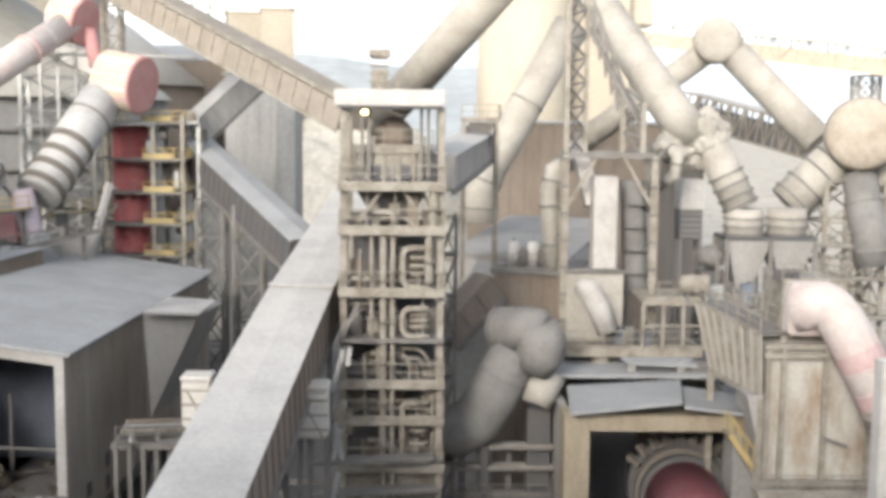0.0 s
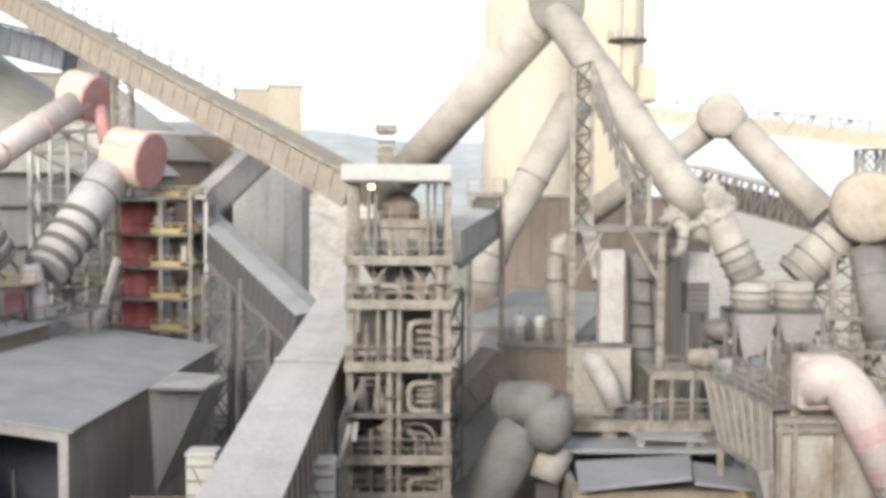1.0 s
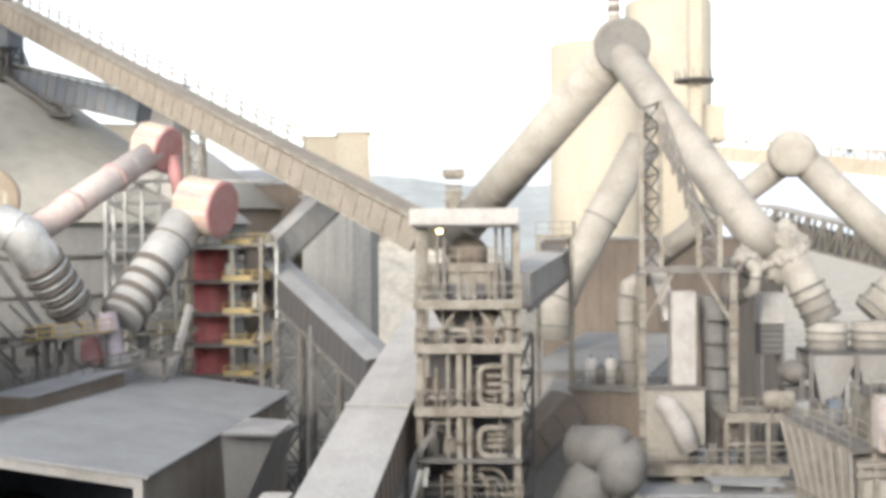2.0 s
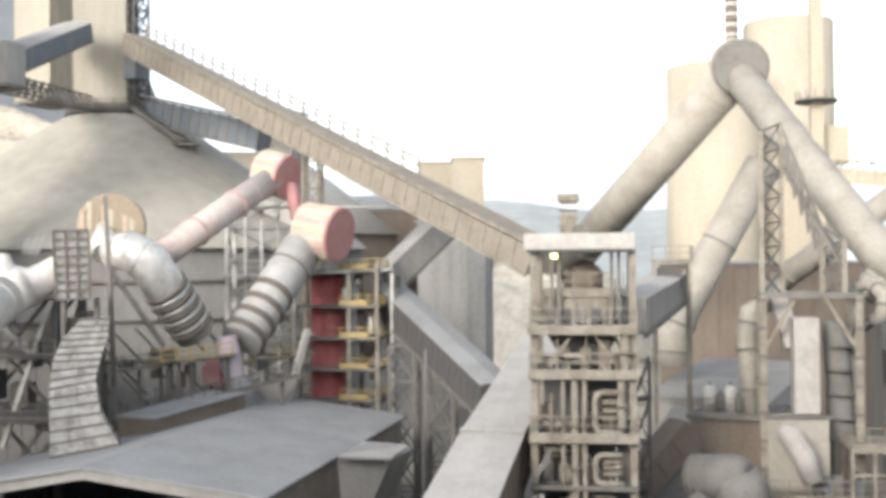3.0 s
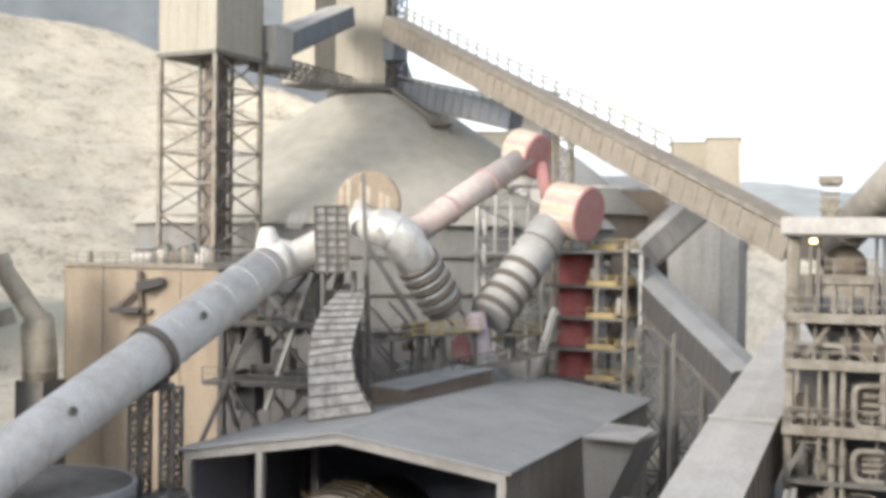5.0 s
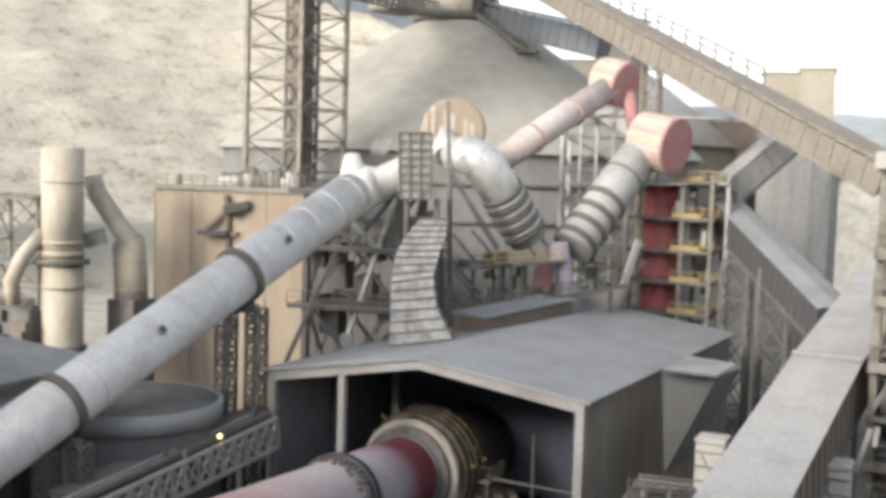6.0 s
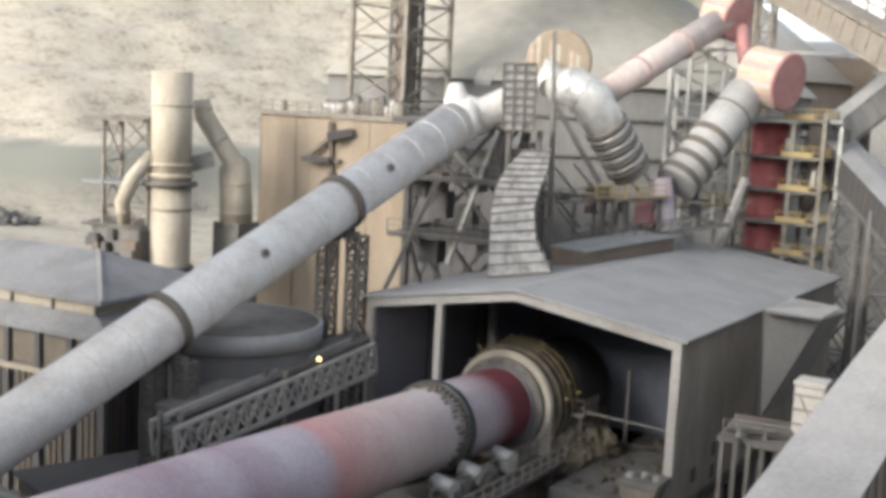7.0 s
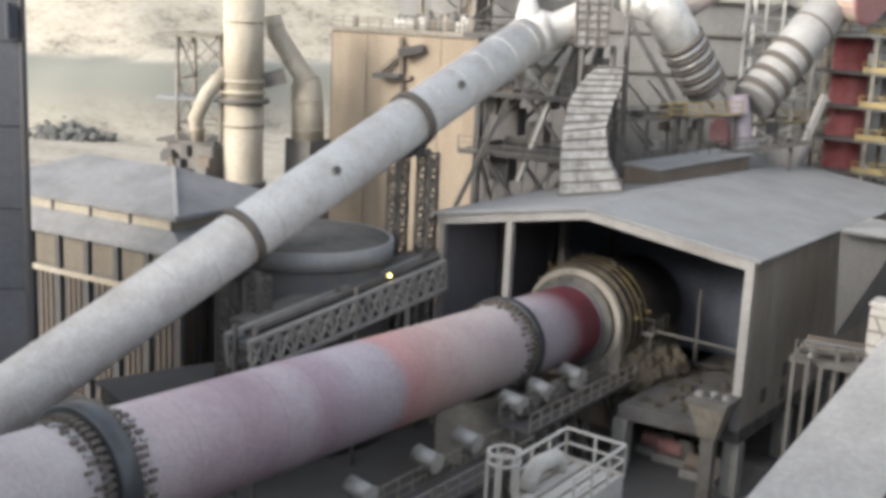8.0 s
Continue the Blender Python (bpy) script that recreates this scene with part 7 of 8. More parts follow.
for (p0, p1) in (((-61.11, 82.29, 19.62), (-57.92, 82.74, 22.31)), ((-61.11, 82.29, 19.62), (-57.69, 82.91, 19.62)), ((-58.81, 82.73, 23.01), (-58.32, 83.07, 10.40))):
    bar("hoist_beam", p0, p1, 0.4, 0.35, M_BROWN, bag)
bar("hoist_trolley", (-58.41, 81.79, 21.73), (-56.65, 83.01, 22.26), 0.8, 0.7, M_STEEL_DARK, bag)
bar("hoist_trolley", (-60.71, 81.34, 19.68), (-58.48, 82.35, 19.75), 0.6, 0.4, M_STEEL_DARK, bag)
# the annex has its shade put into the dark wall colour
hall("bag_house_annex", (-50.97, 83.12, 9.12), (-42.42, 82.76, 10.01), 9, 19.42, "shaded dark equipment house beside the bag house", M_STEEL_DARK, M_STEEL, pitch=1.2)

sc = Vector((-66.87, 71.64, 17.17))
stack = thing("exhaust_stack", (sc.x, sc.y, 0), "cream steel exhaust stack with dark flange rings", "chimney")
zs = 26.61
zf = 17.40
bm = bmesh.new()
tube(bm, [(sc.x, sc.y, 0), (sc.x, sc.y, zf)], 1.7, 40)
part("lower_barrel", bm, M_CREAM, stack)
bm = bmesh.new()
tube(bm, [(sc.x, sc.y, zf), (sc.x, sc.y, zs)], 1.66, 40, True)
part("upper_barrel", bm, M_CREAM, stack)
# dark disc in place of the shaded hollow of the stack
bm = bmesh.new()
tube(bm, [(sc.x, sc.y, zs - 0.3), (sc.x, sc.y, zs + 0.004)], 1.4, 32)
part("stack_mouth", bm, M_DARK, stack)
for z, pr, w in ((zf, 0.5, 0.35), (zf + 0.7, 0.15, 0.3), (zf + 1.6, 0.12, 0.2), (zf - 2.0, 0.1, 0.2), (23.90, 0.06, 0.2), (10.34, 0.3, 0.5), (15.29, 0.08, 0.2)):
    rings_on((sc.x, sc.y, z - w / 2), (sc.x, sc.y, z + w / 2), 1.68, (0.5,), w, pr, M_STEEL if pr > 0.2 else M_CREAM, stack, "flange_ring")
sduct = duct("stack_duct", [(-66.48, 74.70, 24.42), (-66.26, 74.90, 23.01), (-64.50, 76.42, 19.5), (-64.3, 76.6, 18.9), (-64.12, 76.74, 16.14), (-64.08, 76.77, 13.95)], [0.7, 0.82, 0.88, 1.35, 1.4, 1.4], M_CREAM, "cream duct bending down into a round fan casing beside the stack")
block("fan_base", ((-64.07, 76.78, 13.22)[0], (-64.07, 76.78, 13.22)[1], 14.10 / 2), (2.8, 2.8, 14.10), M_STEEL, sduct)
bar("stack_platform", (-66.00, 73.12, 19.04), (-64.64, 74.32, 19.56), 2.0, 1.2, M_STEEL, stack)
le = thing("stack_annex", (-70.34, 69.66, 12.32), "dusty steel platform frame with curved chute beside the stack", "steel frame")
la, lb = Vector((-72.15, 69.25, 12.18)), Vector((-68.91, 71.08, 12.32))
frame_tower([(la.x, la.y), (lb.x, lb.y), (lb.x - 2, lb.y + 4), (la.x - 2, la.y + 4)], 0, 22.67, 6, le, M_STEEL_TAN, 0.25, 0.14)
for z, m in ((17.34, M_ROOF), (22.58, M_STEEL_TAN), (13.73, M_STEEL)):
    bm = bmesh.new()
    prism(bm, [(la.x - 1.5, la.y - 1, z), (lb.x + 0.3, lb.y - 1, z), (lb.x - 2, lb.y + 4, z), (la.x - 3.5, la.y + 4, z)], (0, 0, -0.22))
    part("platform", bm, m, le)
block("equipment_house", ((la.x + lb.x) / 2, la.y + 1.5, 11.85), (5.5, 3.5, 3.4), M_STEEL, le, 0.1)
duct("curved_chute", [(-68.78, 68.40, 13.98), (-68.94, 68.23, 15.82), (-68.56, 69.05, 17.87), (-67.96, 70.61, 19.69)], [0.55, 0.6, 0.6, 0.6], M_CREAM, "pale curved chute beside the stack")
rnd = random.Random(14)
for k in range(14):
    block("machine_part", (la.x + rnd.uniform(-1, 4.5), la.y - rnd.uniform(0, 0.8), rnd.uniform(9.48, 13.73)), (rnd.uniform(0.5, 1.5), 0.8, rnd.uniform(0.5, 1.5)), rnd.choice((M_BROWN, M_STEEL_DARK, M_STEEL)), le)

# ---- hip-roofed building ----
def hip_building():
    th = thing("hip_roof_building", (-50.35, 48.22, 0), "two-tier workshop with dusty grey hip roofs and a beige clerestory band", "building")
    e1 = Vector((-50.35, 48.22, 12.70))
    # the eaves run square to each other from the corner
    u = (Vector((-62.88, 47.64, 12.70)) - e1).normalized()
    v2 = (Vector((-55.49, 60.09, 12.70)) - e1)
    v2 = (v2 - u * v2.dot(u)).normalized()
    e0, e2 = e1 + u * 19.0, e1 + v2 * 11.0
    z = e1.z
    e3 = e0 + (e2 - e1)
    c = (e0 + e1 + e2 + e3) / 4
    apex = (e1 + e2) / 2 + u * 5.5 + Vector((0, 0, 2.0))
    r2 = (e0 + e3) / 2 - u * 5.5 + Vector((0, 0, 2.0))
    bm = bmesh.new()
    v = [bm.verts.new(p) for p in (e0, e1, e2, e3, apex, r2)]
    lo = [bm.verts.new(p + Vector((0, 0, -0.25))) for p in (e0, e1, e2, e3)]
    for f in ((v[0], v[1], v[4], v[5]), (v[1], v[2], v[4]), (v[2], v[3], v[5], v[4]), (v[3], v[0], v[5]), tuple(reversed(lo))):
        bm.faces.new(f)
    for i in range(4):
        bm.faces.new((v[i], lo[i], lo[(i + 1) % 4], v[(i + 1) % 4]))
    part("upper_roof", bm, M_ROOF_OLD, th, "grey dusty hip roof")
    bar("hip_cap", apex + Vector((0, 0, 0.05)), e1 + Vector((0, 0, 0.05)), 0.25, 0.1, M_ROOF_PALE, th)
    ins = lambda p, k: c.lerp(p, k)
    zb = 11.75
    ws = [ins(p, 0.92) for p in (e0, e1, e2, e3)]
    bm = bmesh.new()
    prism(bm, [Vector((p.x, p.y, zb - 1.2)) for p in ws], (0, 0, z - zb + 1.0))
    part("clerestory_wall", bm, M_CONC, th, "beige clerestory wall")
    for k in range(6):
        s = k / 5
        p = ws[0].lerp(ws[1], s)
        bar("wall_mullion", (p.x, p.y - 0.05, zb - 1), (p.x, p.y - 0.05, z - 0.3), 0.18, 0.12, M_STEEL_DARK, th)
    # lower roof skirt
    outer = [ins(p, 1.16) for p in (e0, e1, e2, e3)]
    zi, zo = zb, 10.75
    bm = bmesh.new()
    vi = [bm.verts.new((p.x, p.y, zi)) for p in ws]
    vo = [bm.verts.new((p.x, p.y, zo)) for p in outer]
    vl = [bm.verts.new((p.x, p.y, zo - 0.3)) for p in outer]
    for i in range(4):
        j = (i + 1) % 4
        bm.faces.new((vo[i], vo[j], vi[j], vi[i]))
        bm.faces.new((vl[i], vl[j], vo[j], vo[i]))
    part("lower_roof", bm, M_ROOF_OLD, th, "grey dusty skirt roof")
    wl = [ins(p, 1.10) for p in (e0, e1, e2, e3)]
    # solid dark wall in place of the shaded openings between the posts
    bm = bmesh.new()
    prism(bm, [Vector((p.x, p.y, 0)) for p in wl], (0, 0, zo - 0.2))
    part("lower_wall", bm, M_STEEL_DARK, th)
    for a, b in ((wl[0], wl[1]), (wl[1], wl[2])):
        n = 8
        d = (b - a).cross(Vector((0, 0, 1))).normalized()
        for k in range(n + 1):
            p = a.lerp(b, k / n) + d * 0.14
            bar("pilaster", (p.x, p.y, 0), (p.x, p.y, zo - 0.3), 0.42, 0.3, M_STEEL_DARK, th)
            if k < n:
                q0, q1 = a.lerp(b, (k + 0.14) / n) + d * 0.03, a.lerp(b, (k + 0.86) / n) + d * 0.03
                bar("wall_panel", (q0.x, q0.y, zo - 1.45), (q1.x, q1.y, zo - 1.45), 0.1, 1.9, M_PANEL_TAN, th)
                for f2 in (0.32, 0.5, 0.68):
                    p = a.lerp(b, (k + f2) / n) + d * 0.06
                    bar("wall_post", (p.x, p.y, 0), (p.x, p.y, zo - 2.9), 0.16, 0.12, M_BROWN, th)
        bar("wall_beam", (a.x + d.x * 0.1, a.y + d.y * 0.1, zo - 2.7), (b.x + d.x * 0.1, b.y + d.y * 0.1, zo - 2.7), 0.5, 0.35, M_CONC, th)


hip_building()

# thickener trough
tk = thing("round_basin", (-41.80, 51.08, 11.73), "round dusty concrete basin with a thin raised rim", "basin")
c = Vector((-43.59, 52.19, 11.80))
R = 5.2
bm = bmesh.new()
tube(bm, [(c.x, c.y, 0), (c.x, c.y, c.z + 0.1)], R, 64)
part("basin_wall", bm, M_STEEL_DARK, tk)
bm = bmesh.new()
tube(bm, [(c.x, c.y, c.z - 0.75), (c.x, c.y, c.z + 0.3)], R + 0.14, 72)
part("basin_rim", bm, M_ROOF, tk)
bm = bmesh.new()
tube(bm, [(c.x, c.y, c.z + 0.2), (c.x, c.y, c.z + 0.31), (c.x, c.y, c.z + 0.45)], [R - 0.12, R - 0.12, 0.5], 64)
part("basin_cover", bm, M_STEEL, tk)

# truss conveyor beside the kiln
truss_gallery("kiln_side_conveyor", (-38.91, 41.66, 7.24), (-37.21, 56.91, 9.27), 1.8, 1.7, "dark steel truss conveyor with crossed bracing beside the kiln", 16, M_STEEL_DARK, M_GALV, False)
kc = [o for o in bpy.data.objects if o.name.startswith("kiln_side_conveyor")][0]
a, b = Vector((-39.26, 42.01, 8.44)), Vector((-37.54, 57.30, 10.39))
bm = bmesh.new()
slab(bm, a, b, 1.2, 0.3)
part("belt_cover", bm, M_STEEL_DARK, kc)
bm = bmesh.new()
slab(bm, Vector((-40.18, 43.20, 9.07)), Vector((-38.39, 58.53, 10.95)), 2.2, 0.3)
part("upper_cover", bm, M_STEEL, kc)
for s in (0.02, 0.5, 0.98):
    q = Vector((-38.91, 41.66, 7.24)).lerp(Vector((-37.21, 56.91, 9.27)), s)
    for dx in (-0.7, 0.7):
        bar("conveyor_leg", (q.x + dx, q.y, 0), (q.x + dx, q.y, q.z + 2.2), 0.22, 0.22, M_STEEL, kc, "section")
lamp = thing("yard_lamp", (-37.18, 52.09, 10.71), "small lit yellow yard lamp on the conveyor truss", "lamp")
bm = bmesh.new()
bmesh.ops.create_icosphere(bm, subdivisions=2, radius=0.11, matrix=Matrix.Translation((-37.18, 52.09, 10.71)))
part("lamp_globe", bm, M_LAMP, lamp)
bar("lamp_bracket", Vector((-37.18, 52.09, 10.71)) + Vector((0, 0.1, -0.9)), Vector((-37.18, 52.09, 10.71)) + Vector((0, 0.1, -0.1)), 0.08, 0.08, M_STEEL, lamp)
# low shed under the truss, with the shade there put into its dark colour
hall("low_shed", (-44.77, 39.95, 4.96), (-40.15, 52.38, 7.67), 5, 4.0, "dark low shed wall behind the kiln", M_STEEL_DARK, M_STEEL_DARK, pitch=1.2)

# ---- walkway and rollers along the kiln ----
side = KILN_DIR.cross(Vector((0, 0, 1))).normalized()
if side.x < 0:
    side = -side
kw = thing("kiln_walkway", (KILN_END + KILN_DIR * 10 + side * 4.2).to_tuple()[:2] + (0,), "dusty railed steel walkway along the kiln on concrete piers", "walkway")
for s0, s1, zz, off in ((0.5, 12.5, 4.5, 4.1), (12.5, 46, 3.4, 4.4)):
    p0 = KILN_END + KILN_DIR * s0 + side * off
    p1 = KILN_END + KILN_DIR * s1 + side * off
    p0.z = p1.z = zz
    bm = bmesh.new()
    slab(bm, p0, p1, 2.0, 0.2)
    part("walkway_deck", bm, M_STEEL_DARK, kw)
    for o in (0.95, -0.95):
        railing([p0 + side * o, p1 + side * o], kw, M_STEEL_TAN, 1.1, 1.1, 0.075)
    n = int((s1 - s0) / 4)
    for i in range(n + 1):
        q = p0.lerp(p1, i / n)
        bar("walkway_leg", (q.x, q.y, 0), q, 0.3, 0.3, M_STEEL, kw, "section")
        bar("walkway_brace", (q.x, q.y, 0.4), (q + KILN_DIR * 1.9) - Vector((0, 0, 0.3)), 0.14, 0.14, M_STEEL, kw)
for s in (7.5, 36.2):
    q = KILN_END + KILN_DIR * s
    pier = thing("kiln_pier", (q.x, q.y, 0), "massive dusty concrete kiln pier with support rollers", "pier", "piers under the kiln")
    block("pier_block", (q.x, q.y, (q.z - 3.6) / 2), (6.4, 3.6, q.z - 3.6), M_CONC_GREY, pier, 0.1)
    for sd2 in (-1, 1):
        rc2 = q + side * (1.9 * sd2) + Vector((0, 0, -3.2))
        rod("support_roller", rc2 - KILN_DIR * 0.5, rc2 + KILN_DIR * 0.5, 1.35, M_TYRE, pier)
        block("bearing_block", rc2 + KILN_DIR * 0.95, (0.9, 0.7, 1.3), M_STEEL, pier, 0.1)
        block("bearing_block", rc2 - KILN_DIR * 0.95, (0.9, 0.7, 1.3), M_STEEL, pier, 0.1)
for i, s in enumerate((5.0, 8.6, 11.4, 15.6, 19.0, 24.0)):
    q = KILN_END + KILN_DIR * s + side * 3.35
    q.z = (5.6 if s < 12 else 4.7)
    bl = thing("shell_cooling_fan", (q.x, q.y, q.z - 0.9), "small pale shell-cooling fan aimed at the kiln", "fan", "fans along the kiln")
    ax = (side * 0.9 + Vector((0, 0, -0.15))).normalized()
    rod("fan_casing", q - ax * 0.75, q + ax * 0.55, 0.95, M_GALV, bl)
    rod("fan_rim", q + ax * 0.5, q + ax * 0.6, 1.05, M_WHITE, bl)
    bar("fan_foot", (q.x, q.y, 0), q, 0.4, 0.4, M_STEEL, bl)
rnd = random.Random(5)
for k in range(7):
    q = KILN_END + KILN_DIR * rnd.uniform(1, 12) + side * rnd.uniform(2.9, 3.8)
    block("gear_cover", (q.x, q.y, 5.2), (0.9, 1.0, 0.8), rnd.choice((M_STEEL, M_GALV)), kw, 0.2)

# burner hood with lining bricks around the kiln mouth
hood = thing("firing_hood", (KILN_END.x, KILN_END.y + 3, SLAB_Z), "brick-lined firing hood with yellow pipe hoops around the kiln mouth", "firing hood")
x_ax = side
for ring, (rad, off) in enumerate(((3.4, -1.7), (3.5, -2.3), (3.6, -2.9), (3.55, -3.5))):
    for k in range(26):
        t = math.pi * (-0.12 + 1.24 * k / 25)
        o = x_ax * math.cos(t) + Vector((0, 0, 1)) * math.sin(t)
        c = KILN_END + KILN_DIR * off + o * rad
        bar("brick", c - KILN_DIR * 0.27, c + KILN_DIR * 0.27, 0.75, 0.5, M_BRICK, hood, up=o)
for off, rad, m in ((-1.6, 3.62, M_STEEL_DARK), (-2.4, 3.85, M_HOOP), (-3.2, 3.9, M_HOOP)):
    pts = [KILN_END + KILN_DIR * off + (x_ax * math.cos(t) + Vector((0, 0, 1)) * math.sin(t)) * rad for t in [math.pi * (0.02 + 0.6 * k / 16) for k in range(17)]]
    pipe("hoop_pipe", pts, 0.1, m, hood, 8, 0.1)
rnd = random.Random(41)
for k in range(22):
    t = math.pi * rnd.uniform(0.05, 0.85)
    o = x_ax * math.cos(t) + Vector((0, 0, 1)) * math.sin(t)
    p = KILN_END - KILN_DIR * rnd.uniform(1.5, 3.4) + o * 3.75
    bar("hood_clamp", p, p + o * rnd.uniform(0.2, 0.6) + KILN_DIR * rnd.uniform(-0.3, 0.3), 0.09, 0.14, (M_HOOP, M_STEEL, M_BAND)[k % 3], hood)
bm = bmesh.new()
tube(bm, [KILN_END - KILN_DIR * 2.1, KILN_END - KILN_DIR * 9.5], 3.25, 40)
part("hood_body", bm, M_STEEL_DARK, hood)
block("hood_base", (KILN_END.x - KILN_DIR.x * 6, KILN_END.y - KILN_DIR.y * 6, KILN_END.z / 2), (6.4, 8, KILN_END.z), M_BROWN, hood, 0.1)
rnd = random.Random(77)
rub = bmesh.new()
for k in range(60):
    u, v = rnd.uniform(0.05, 0.33), rnd.uniform(0.02, 0.4)
    p = H_AT(u, v, SLAB_Z)
    s = rnd.uniform(0.1, 0.42)
    box(rub, (p.x, p.y, SLAB_Z + s * 0.3), (s, s * 1.2, s * 0.7), Matrix.Rotation(rnd.uniform(0, 3), 4, "Z"))
tagged(part("rubble", rub, M_BRICK), "scattered broken lining bricks and clinker on the operating floor", "rubble", kind="stuff")
bp2 = thing("burner_trolley", H_AT(0.27, 0.1, SLAB_Z), "dusty burner trolley with railings and hoses on the operating floor", "burner trolley")
p = Vector((-27.19, 66.00, SLAB_Z))
dz = 2.62
block("trolley_deck", p + Vector((0, 0, dz)), (2.2, 2.4, 0.18), M_STEEL, bp2)
for sx in (-0.9, 0.9):
    for sy in (-1.0, 1.0):
        bar("trolley_leg", p + Vector((sx, sy, 0)), p + Vector((sx, sy, dz)), 0.14, 0.14, M_STEEL_DARK, bp2)
railing([p + Vector((-1.1, -1.1, dz)), p + Vector((1.1, -1.1, dz)), p + Vector((1.1, 1.1, dz))], bp2, M_STEEL, 1.0, 0.8, 0.05)
p2 = p + Vector((2.6, 2.5, 0))
bar("burner_pole", p2, p2 + Vector((0, 0, 5.2)), 0.2, 0.2, M_STEEL_DARK, bp2)
pipe("burner_hose", [p + Vector((0.8, 0, dz)), p + Vector((1.6, 0.2, 0.9)), p2 + Vector((0.3, 0, 0.3)), p2 + Vector((2, 0.5, 0.2))], 0.25, M_STEEL_DARK, bp2)
heap = bmesh.new()
bmesh.ops.create_icosphere(heap, subdivisions=5, radius=1.0, matrix=Matrix.Translation((p.x - 0.2, p.y + 0.4, SLAB_Z - 0.3)) @ Matrix.Diagonal((3.0, 3.4, 2.6, 1)))
for v in heap.verts:
    v.co += v.normal * 0.55 * noise.fractal(v.co * 0.8, 0.7, 2.3, 6)
tagged(part("clinker_heap", heap, M_BRICK), "brown slumped heap of clinker and lining rubble beside the kiln hood", "rubble heap", kind="stuff")
hp3 = thing("slab_hopper", H_AT(0.075, -0.01, 0), "small dusty hopper hung at the edge of the operating floor", "hopper")
p = Vector((-19.51, 57.79, 5.83))
bm = bmesh.new()
bmesh.ops.create_cone(bm, cap_ends=True, segments=4, radius1=0.65, radius2=1.5, depth=2.0, matrix=Matrix.Translation((p.x, p.y, p.z - 1.1)) @ rz(45))
part("hopper_cone", bm, M_STEEL_TAN, hp3)
block("hopper_rim", (p.x, p.y, p.z), (2.3, 2.3, 0.3), M_STEEL, hp3)
bar("hopper_outlet", (p.x, p.y, 0), (p.x, p.y, p.z - 1.9), 0.7, 0.7, M_STEEL, hp3)
for k in range(5):
    block("hopper_lump", (p.x - 0.7 + 0.35 * k, p.y - 0.3 + 0.2 * (k % 3), p.z + 0.25), (0.4, 0.4, 0.35), M_STEEL_DARK if k % 2 else M_GALV, hp3, 0.08)
# pumps and drums in the shade under the floor
for i in range(4):
    p = Vector(((-23.00, 61.86, 0.30), (-20.76, 60.54, 0.62), (-24.31, 62.43, 0.13), (-23.35, 64.93, 0.53))[i])
    pm = thing("yard_pump", (p.x, p.y, 0), "dusty pump set standing in the shade under the floor slab", "pump", "pumps under the slab")
    rod("pump_motor", (p.x - 0.8, p.y, 0.9), (p.x + 0.6, p.y, 0.9), 1.0, M_BROWN if i % 2 else M_RED_PALE, pm)
    block("pump_base", (p.x, p.y, 0.25), (2.2, 1.2, 0.5), M_CONC_GREY, pm)
    rod("pump_volute", (p.x + 0.7, p.y - 0.3, 0.95), (p.x + 0.7, p.y + 0.3, 0.95), 1.3, M_STEEL, pm)

# ---- annex hopper and platform beside the kiln house ----
an = thing("side_hopper", (-15.00, 70.42, 13.58), "grey clad tapered side hopper with a small pale flat roof", "hopper")
a0, a1 = Vector((-15.53, 64.66, 14.59)), Vector((-13.27, 72.80, 13.62))
bm = bmesh.new()
q0, q1 = Vector((-15.70, 65.13, 14.77)), Vector((-13.28, 68.73, 13.89))
q2, q3 = Vector((-15.42, 64.17, 8.97)), Vector((-15.35, 64.40, 8.81))
w = Vector((0.6, 5.0, 0))
prism(bm, [q0, q1, Vector((-15.35, 65.22, 8.59))], w)
part("hopper_body", bm, M_SHEET, an)
bm = bmesh.new()
prism(bm, [(-15.50, 64.56, 14.67), (-13.12, 68.25, 13.98), (-13.02, 73.86, 13.89), (-15.95, 73.28, 14.18)], (0, 0, 0.16))
part("hopper_roof", bm, M_ROOF_PALE, an)
pfm = thing("pipe_platform", (-13.73, 58.41, 8.54), "low dusty platform with pipes beside the kiln house", "platform")
p0, p1 = Vector((-15.50, 57.96, 8.97)), Vector((-12.00, 60.83, 8.30))
block("platform_deck", (p0 + p1) / 2 + Vector((0, 1.5, 0)), ((p1 - p0).length, 4.0, 0.3), M_STEEL, pfm)
for k in range(7):
    q = p0.lerp(p1, k / 6)
    bar("platform_leg", (q.x, q.y, 0), q, 0.2, 0.2, M_STEEL, pfm)
    if k % 2:
        rod("vent_pipe", q + Vector((0, 0.4, -1.4)), q + Vector((0, 0.4, 0.5)), 0.28, M_GALV, pfm)
for k in range(4):
    rod("floor_pipe", p0 + Vector((0, 0.5 + 0.6 * k, 0.35 + 0.1 * k)), p1 + Vector((0, 0.5 + 0.6 * k, 0.35 + 0.1 * k)), 0.25, (M_STEEL, M_STEEL_TAN, M_GALV, M_BROWN)[k], pfm)
railing([p0, p1], pfm, M_STEEL, 1.0, 1.1, 0.06)


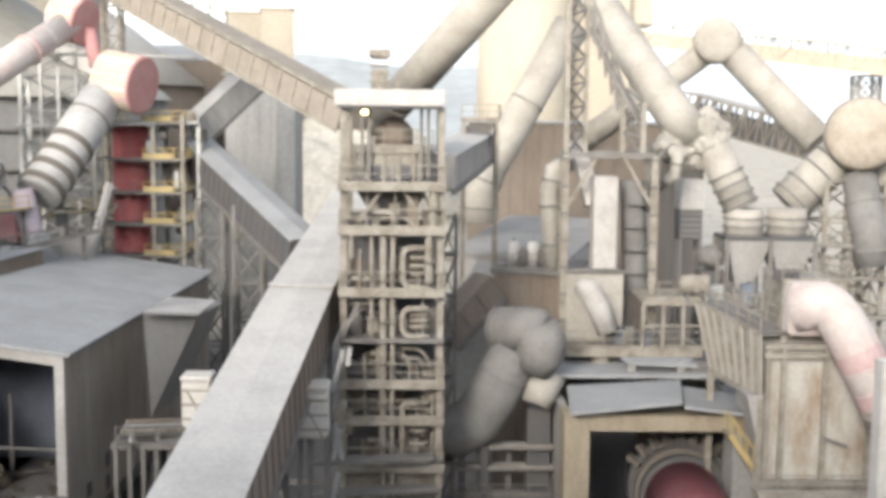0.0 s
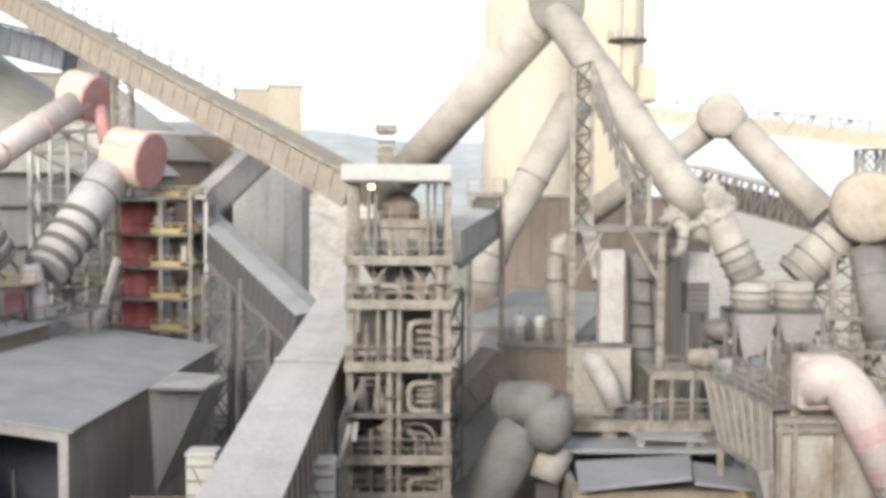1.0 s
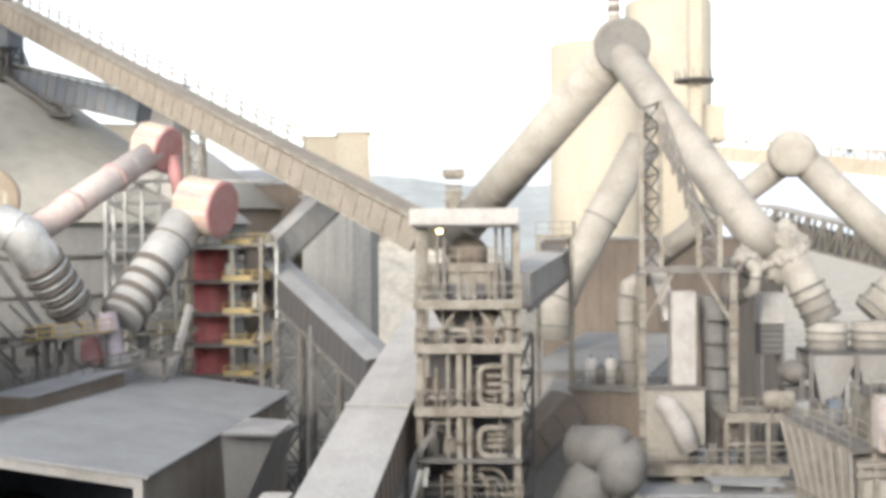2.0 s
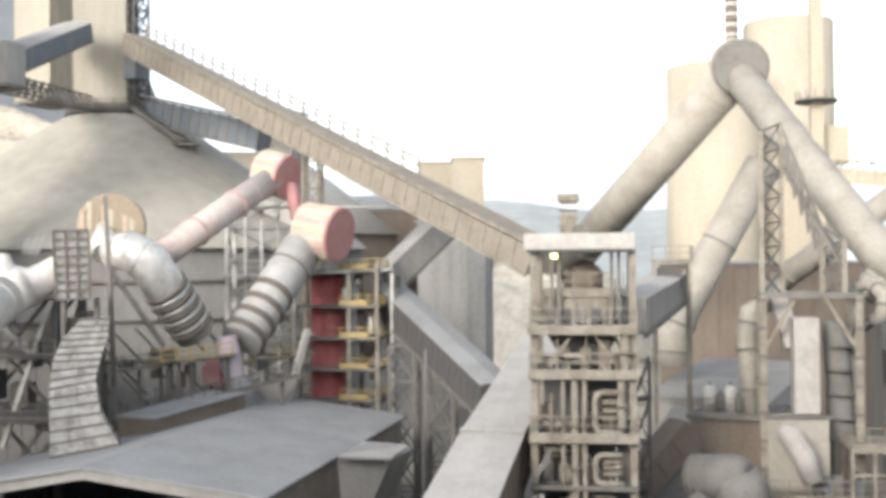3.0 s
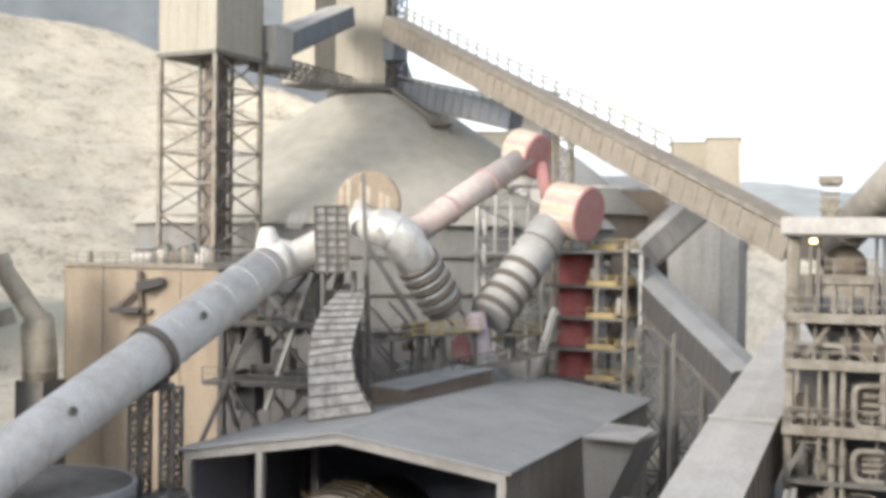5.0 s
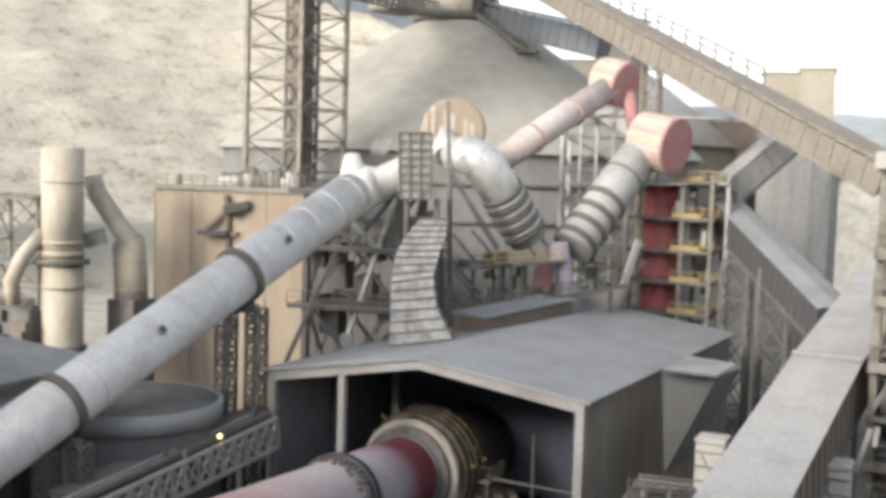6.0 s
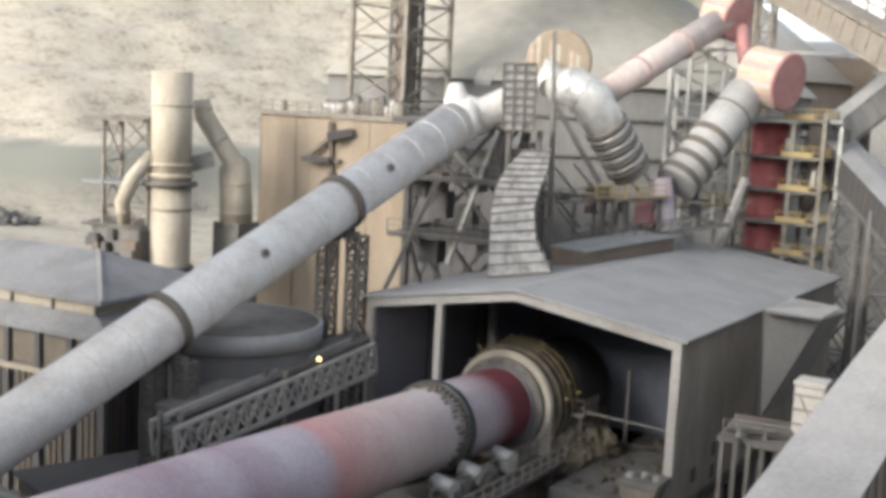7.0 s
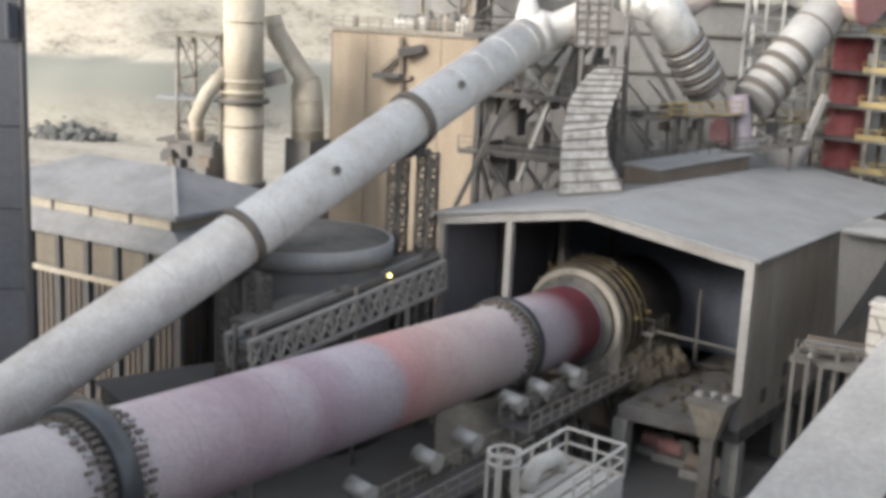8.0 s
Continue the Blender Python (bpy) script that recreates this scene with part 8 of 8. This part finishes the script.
def filter_unit(base, w, h, label):
    th = thing("filter_unit", base, label, "filter unit", "filter units beside the gallery")
    b = Vector(base)
    block("filter_casing", b + Vector((0, 0, h / 2)), (w, w, h), M_WHITE, th, 0.12)
    block("filter_lid", b + Vector((0, 0, h + 0.1)), (w + 0.12, w + 0.12, 0.22), M_WHITE, th, 0.05)
    for k in range(3):
        bar("casing_strap", b + Vector((-w / 2 - 0.02, -w / 2 - 0.02, h * (0.2 + 0.3 * k))), b + Vector((w / 2 + 0.02, -w / 2 - 0.02, h * (0.2 + 0.3 * k))), 0.05, 0.1, M_STEEL_TAN, th)
    bar("casing_brace", b + Vector((-w * 0.3, -w / 2 - 0.03, h * 0.8)), b + Vector((w * 0.35, -w / 2 - 0.03, 0.1)), 0.06, 0.08, M_STEEL_TAN, th)
    for sx in (-1, 1):
        for sy in (-1, 1):
            bar("filter_leg", (b.x + sx * w * 0.42, b.y + sy * w * 0.42, 0), (b.x + sx * w * 0.42, b.y + sy * w * 0.42, b.z), 0.14, 0.14, M_STEEL, th)


filter_unit((-11.40, 58.91, 9.87), 1.5, 2.5, "white dusty filter unit on thin steel legs")
filter_unit((-4.78, 51.78, 11.36), 1.45, 2.25, "white dusty filter unit with a diagonal strap")
# trestle and pipes between the gallery and the tower
gt = thing("gallery_trestle", (-4.6, 52, 0), "grey steel trestle and pipes beneath the pale gallery", "trestle")
for y, z in ((46, 11.4), (52, 12.6), (58, 14.2)):
    x = -9.6 + 3.65 * (y - 8) / 50.6
    for dx in (-1.3, 1.5):
        bar("trestle_leg", (x + dx, y, 0), (x + dx, y, z), 0.25, 0.25, M_STEEL, gt, "section")
    bar("trestle_tie", (x - 1.3, y, z * 0.5), (x + 1.5, y, z * 0.5), 0.2, 0.2, M_STEEL, gt)
    bar("trestle_brace", (x - 1.3, y, z * 0.5), (x + 1.5, y, z), 0.15, 0.15, M_STEEL, gt)
    bar("trestle_brace", (x + 1.5, y, z * 0.1), (x - 1.3, y, z * 0.5), 0.15, 0.15, M_STEEL, gt)
rnd = random.Random(3)
for k in range(14):
    q = Vector((-4.00, 53.85, 12.72)) + Vector((rnd.uniform(-0.8, 0.8), rnd.uniform(-2, 3), rnd.uniform(-7, 4)))
    bar("pipe_stub", q, q + Vector((rnd.uniform(-0.4, 0.8), 0, rnd.uniform(0.6, 2.2))), 0.2, 0.2, rnd.choice((M_STEEL, M_GALV, M_STEEL_TAN)), gt)
for k in range(6):
    z = 1.2 + 1.6 * k
    bar("trestle_deck", (-5.2, 54.6, z), (0.8, 55.6, z), 0.9, 0.16, M_STEEL, gt)

# ---- near things ----
wb = thing("white_cabin", (-10.43, 21.62, 15.45), "white railed platform on top of a white plant cabin", "cabin")
far_c, right_c, left_c = Vector((-15.73, 32.40, 11.50)), Vector((-13.55, 32.23, 11.50)), Vector((-15.78, 28.94, 11.50))
near_c = left_c + right_c - far_c
bm = bmesh.new()
prism(bm, [left_c, near_c, right_c, far_c], (0, 0, -1.2))
part("cabin_roof", bm, M_WHITE, wb)
bm = bmesh.new()
mid_c = (left_c + right_c) / 2
ins_c = [mid_c.lerp(p, 0.9) for p in (left_c, near_c, right_c, far_c)]
prism(bm, [Vector((p.x, p.y, 0)) for p in ins_c], (0, 0, 10.3))
part("cabin_shell", bm, M_WHITE, wb)
for k in range(4):
    s = 0.15 + 0.23 * k
    bar("roof_seam", left_c.lerp(near_c, s) + Vector((0, 0, 0.02)), far_c.lerp(right_c, s) + Vector((0, 0, 0.02)), 0.06, 0.06, M_STEEL_TAN, wb)
railing([left_c, far_c, right_c], wb, M_WHITE, 1.1, 1.2, 0.075)
railing([right_c, near_c], wb, M_WHITE, 1.1, 1.2, 0.075)
pa = left_c.lerp(far_c, 0.15).lerp(near_c, 0.12)
pipe("roof_vent", [pa, pa + Vector((0.1, 0.3, 0.75)), pa.lerp(far_c, 0.75) + Vector((0.2, -0.3, 0.5)), pa.lerp(far_c, 0.8) + Vector((0.2, -0.3, 0))], 0.55, M_WHITE, wb, 18, 0.6)
lc = left_c + (left_c - far_c).normalized() * 0.55
for k in range(5):
    tt = 2 * math.pi * k / 5
    bar("cage_bar", lc + Vector((0.5 * math.cos(tt), 0.5 * math.sin(tt), -2.4)), lc + Vector((0.5 * math.cos(tt), 0.5 * math.sin(tt), 1.5)), 0.07, 0.07, M_WHITE, wb)
for z in (-1.6, -0.7, 1.2, 1.5):
    for k in range(12):
        t0, t1 = 2 * math.pi * k / 12, 2 * math.pi * (k + 1) / 12
        bar("cage_hoop", lc + Vector((0.5 * math.cos(t0), 0.5 * math.sin(t0), z)), lc + Vector((0.5 * math.cos(t1), 0.5 * math.sin(t1), z)), 0.07, 0.07, M_WHITE, wb)

pb = thing("panel_building", (-46.16, 33.45, 9.24), "tall dark grey building clad in large smooth panels", "building")
e = Vector((-45.63, 34.16, 17.50))
back = Vector((-0.88, 0.47, 0)).normalized()
left = Vector((-0.7, -0.72, 0)).normalized()
for row in range(9):
    z0 = -0.0 + 3.9 * row
    bm = bmesh.new()
    o = Vector((e.x, e.y, z0 + 0.03))
    prism(bm, [o, o + left * 6, o + left * 6 + back * 8, o + back * 8], (0, 0, 3.84))
    part("clad_panel", bm, M_PANEL, pb)
bm = bmesh.new()
o = Vector((e.x, e.y, 0)) + left * 0.1 + back * 0.1
prism(bm, [o, o + left * 5.8, o + left * 5.8 + back * 7.8, o + back * 7.8], (0, 0, 35))
part("core", bm, M_STEEL_DARK, pb)
bar("corner_trim", (e.x, e.y, 0), (e.x, e.y, 35), 0.25, 0.25, M_STEEL_DARK, pb)
q = Vector((-45.82, 33.56, 24.40))
bm = bmesh.new()
slab(bm, q + Vector((0, 0, -0.8)), q + Vector((0, 0, 0.8)), 0.1, 1.4, 0, left.cross(Vector((0, 0, 1))))
part("window", bm, M_DARK, pb)

# unseen block behind the camera, added to keep sun off the low plant
lb = thing("shade_block", (0, -14, 0), "unseen plain concrete block added behind the camera to shade the low plant", "building")
block("building_mass", (0, -16, 16.5), (150, 22, 33), M_CONC_GREY, lb)
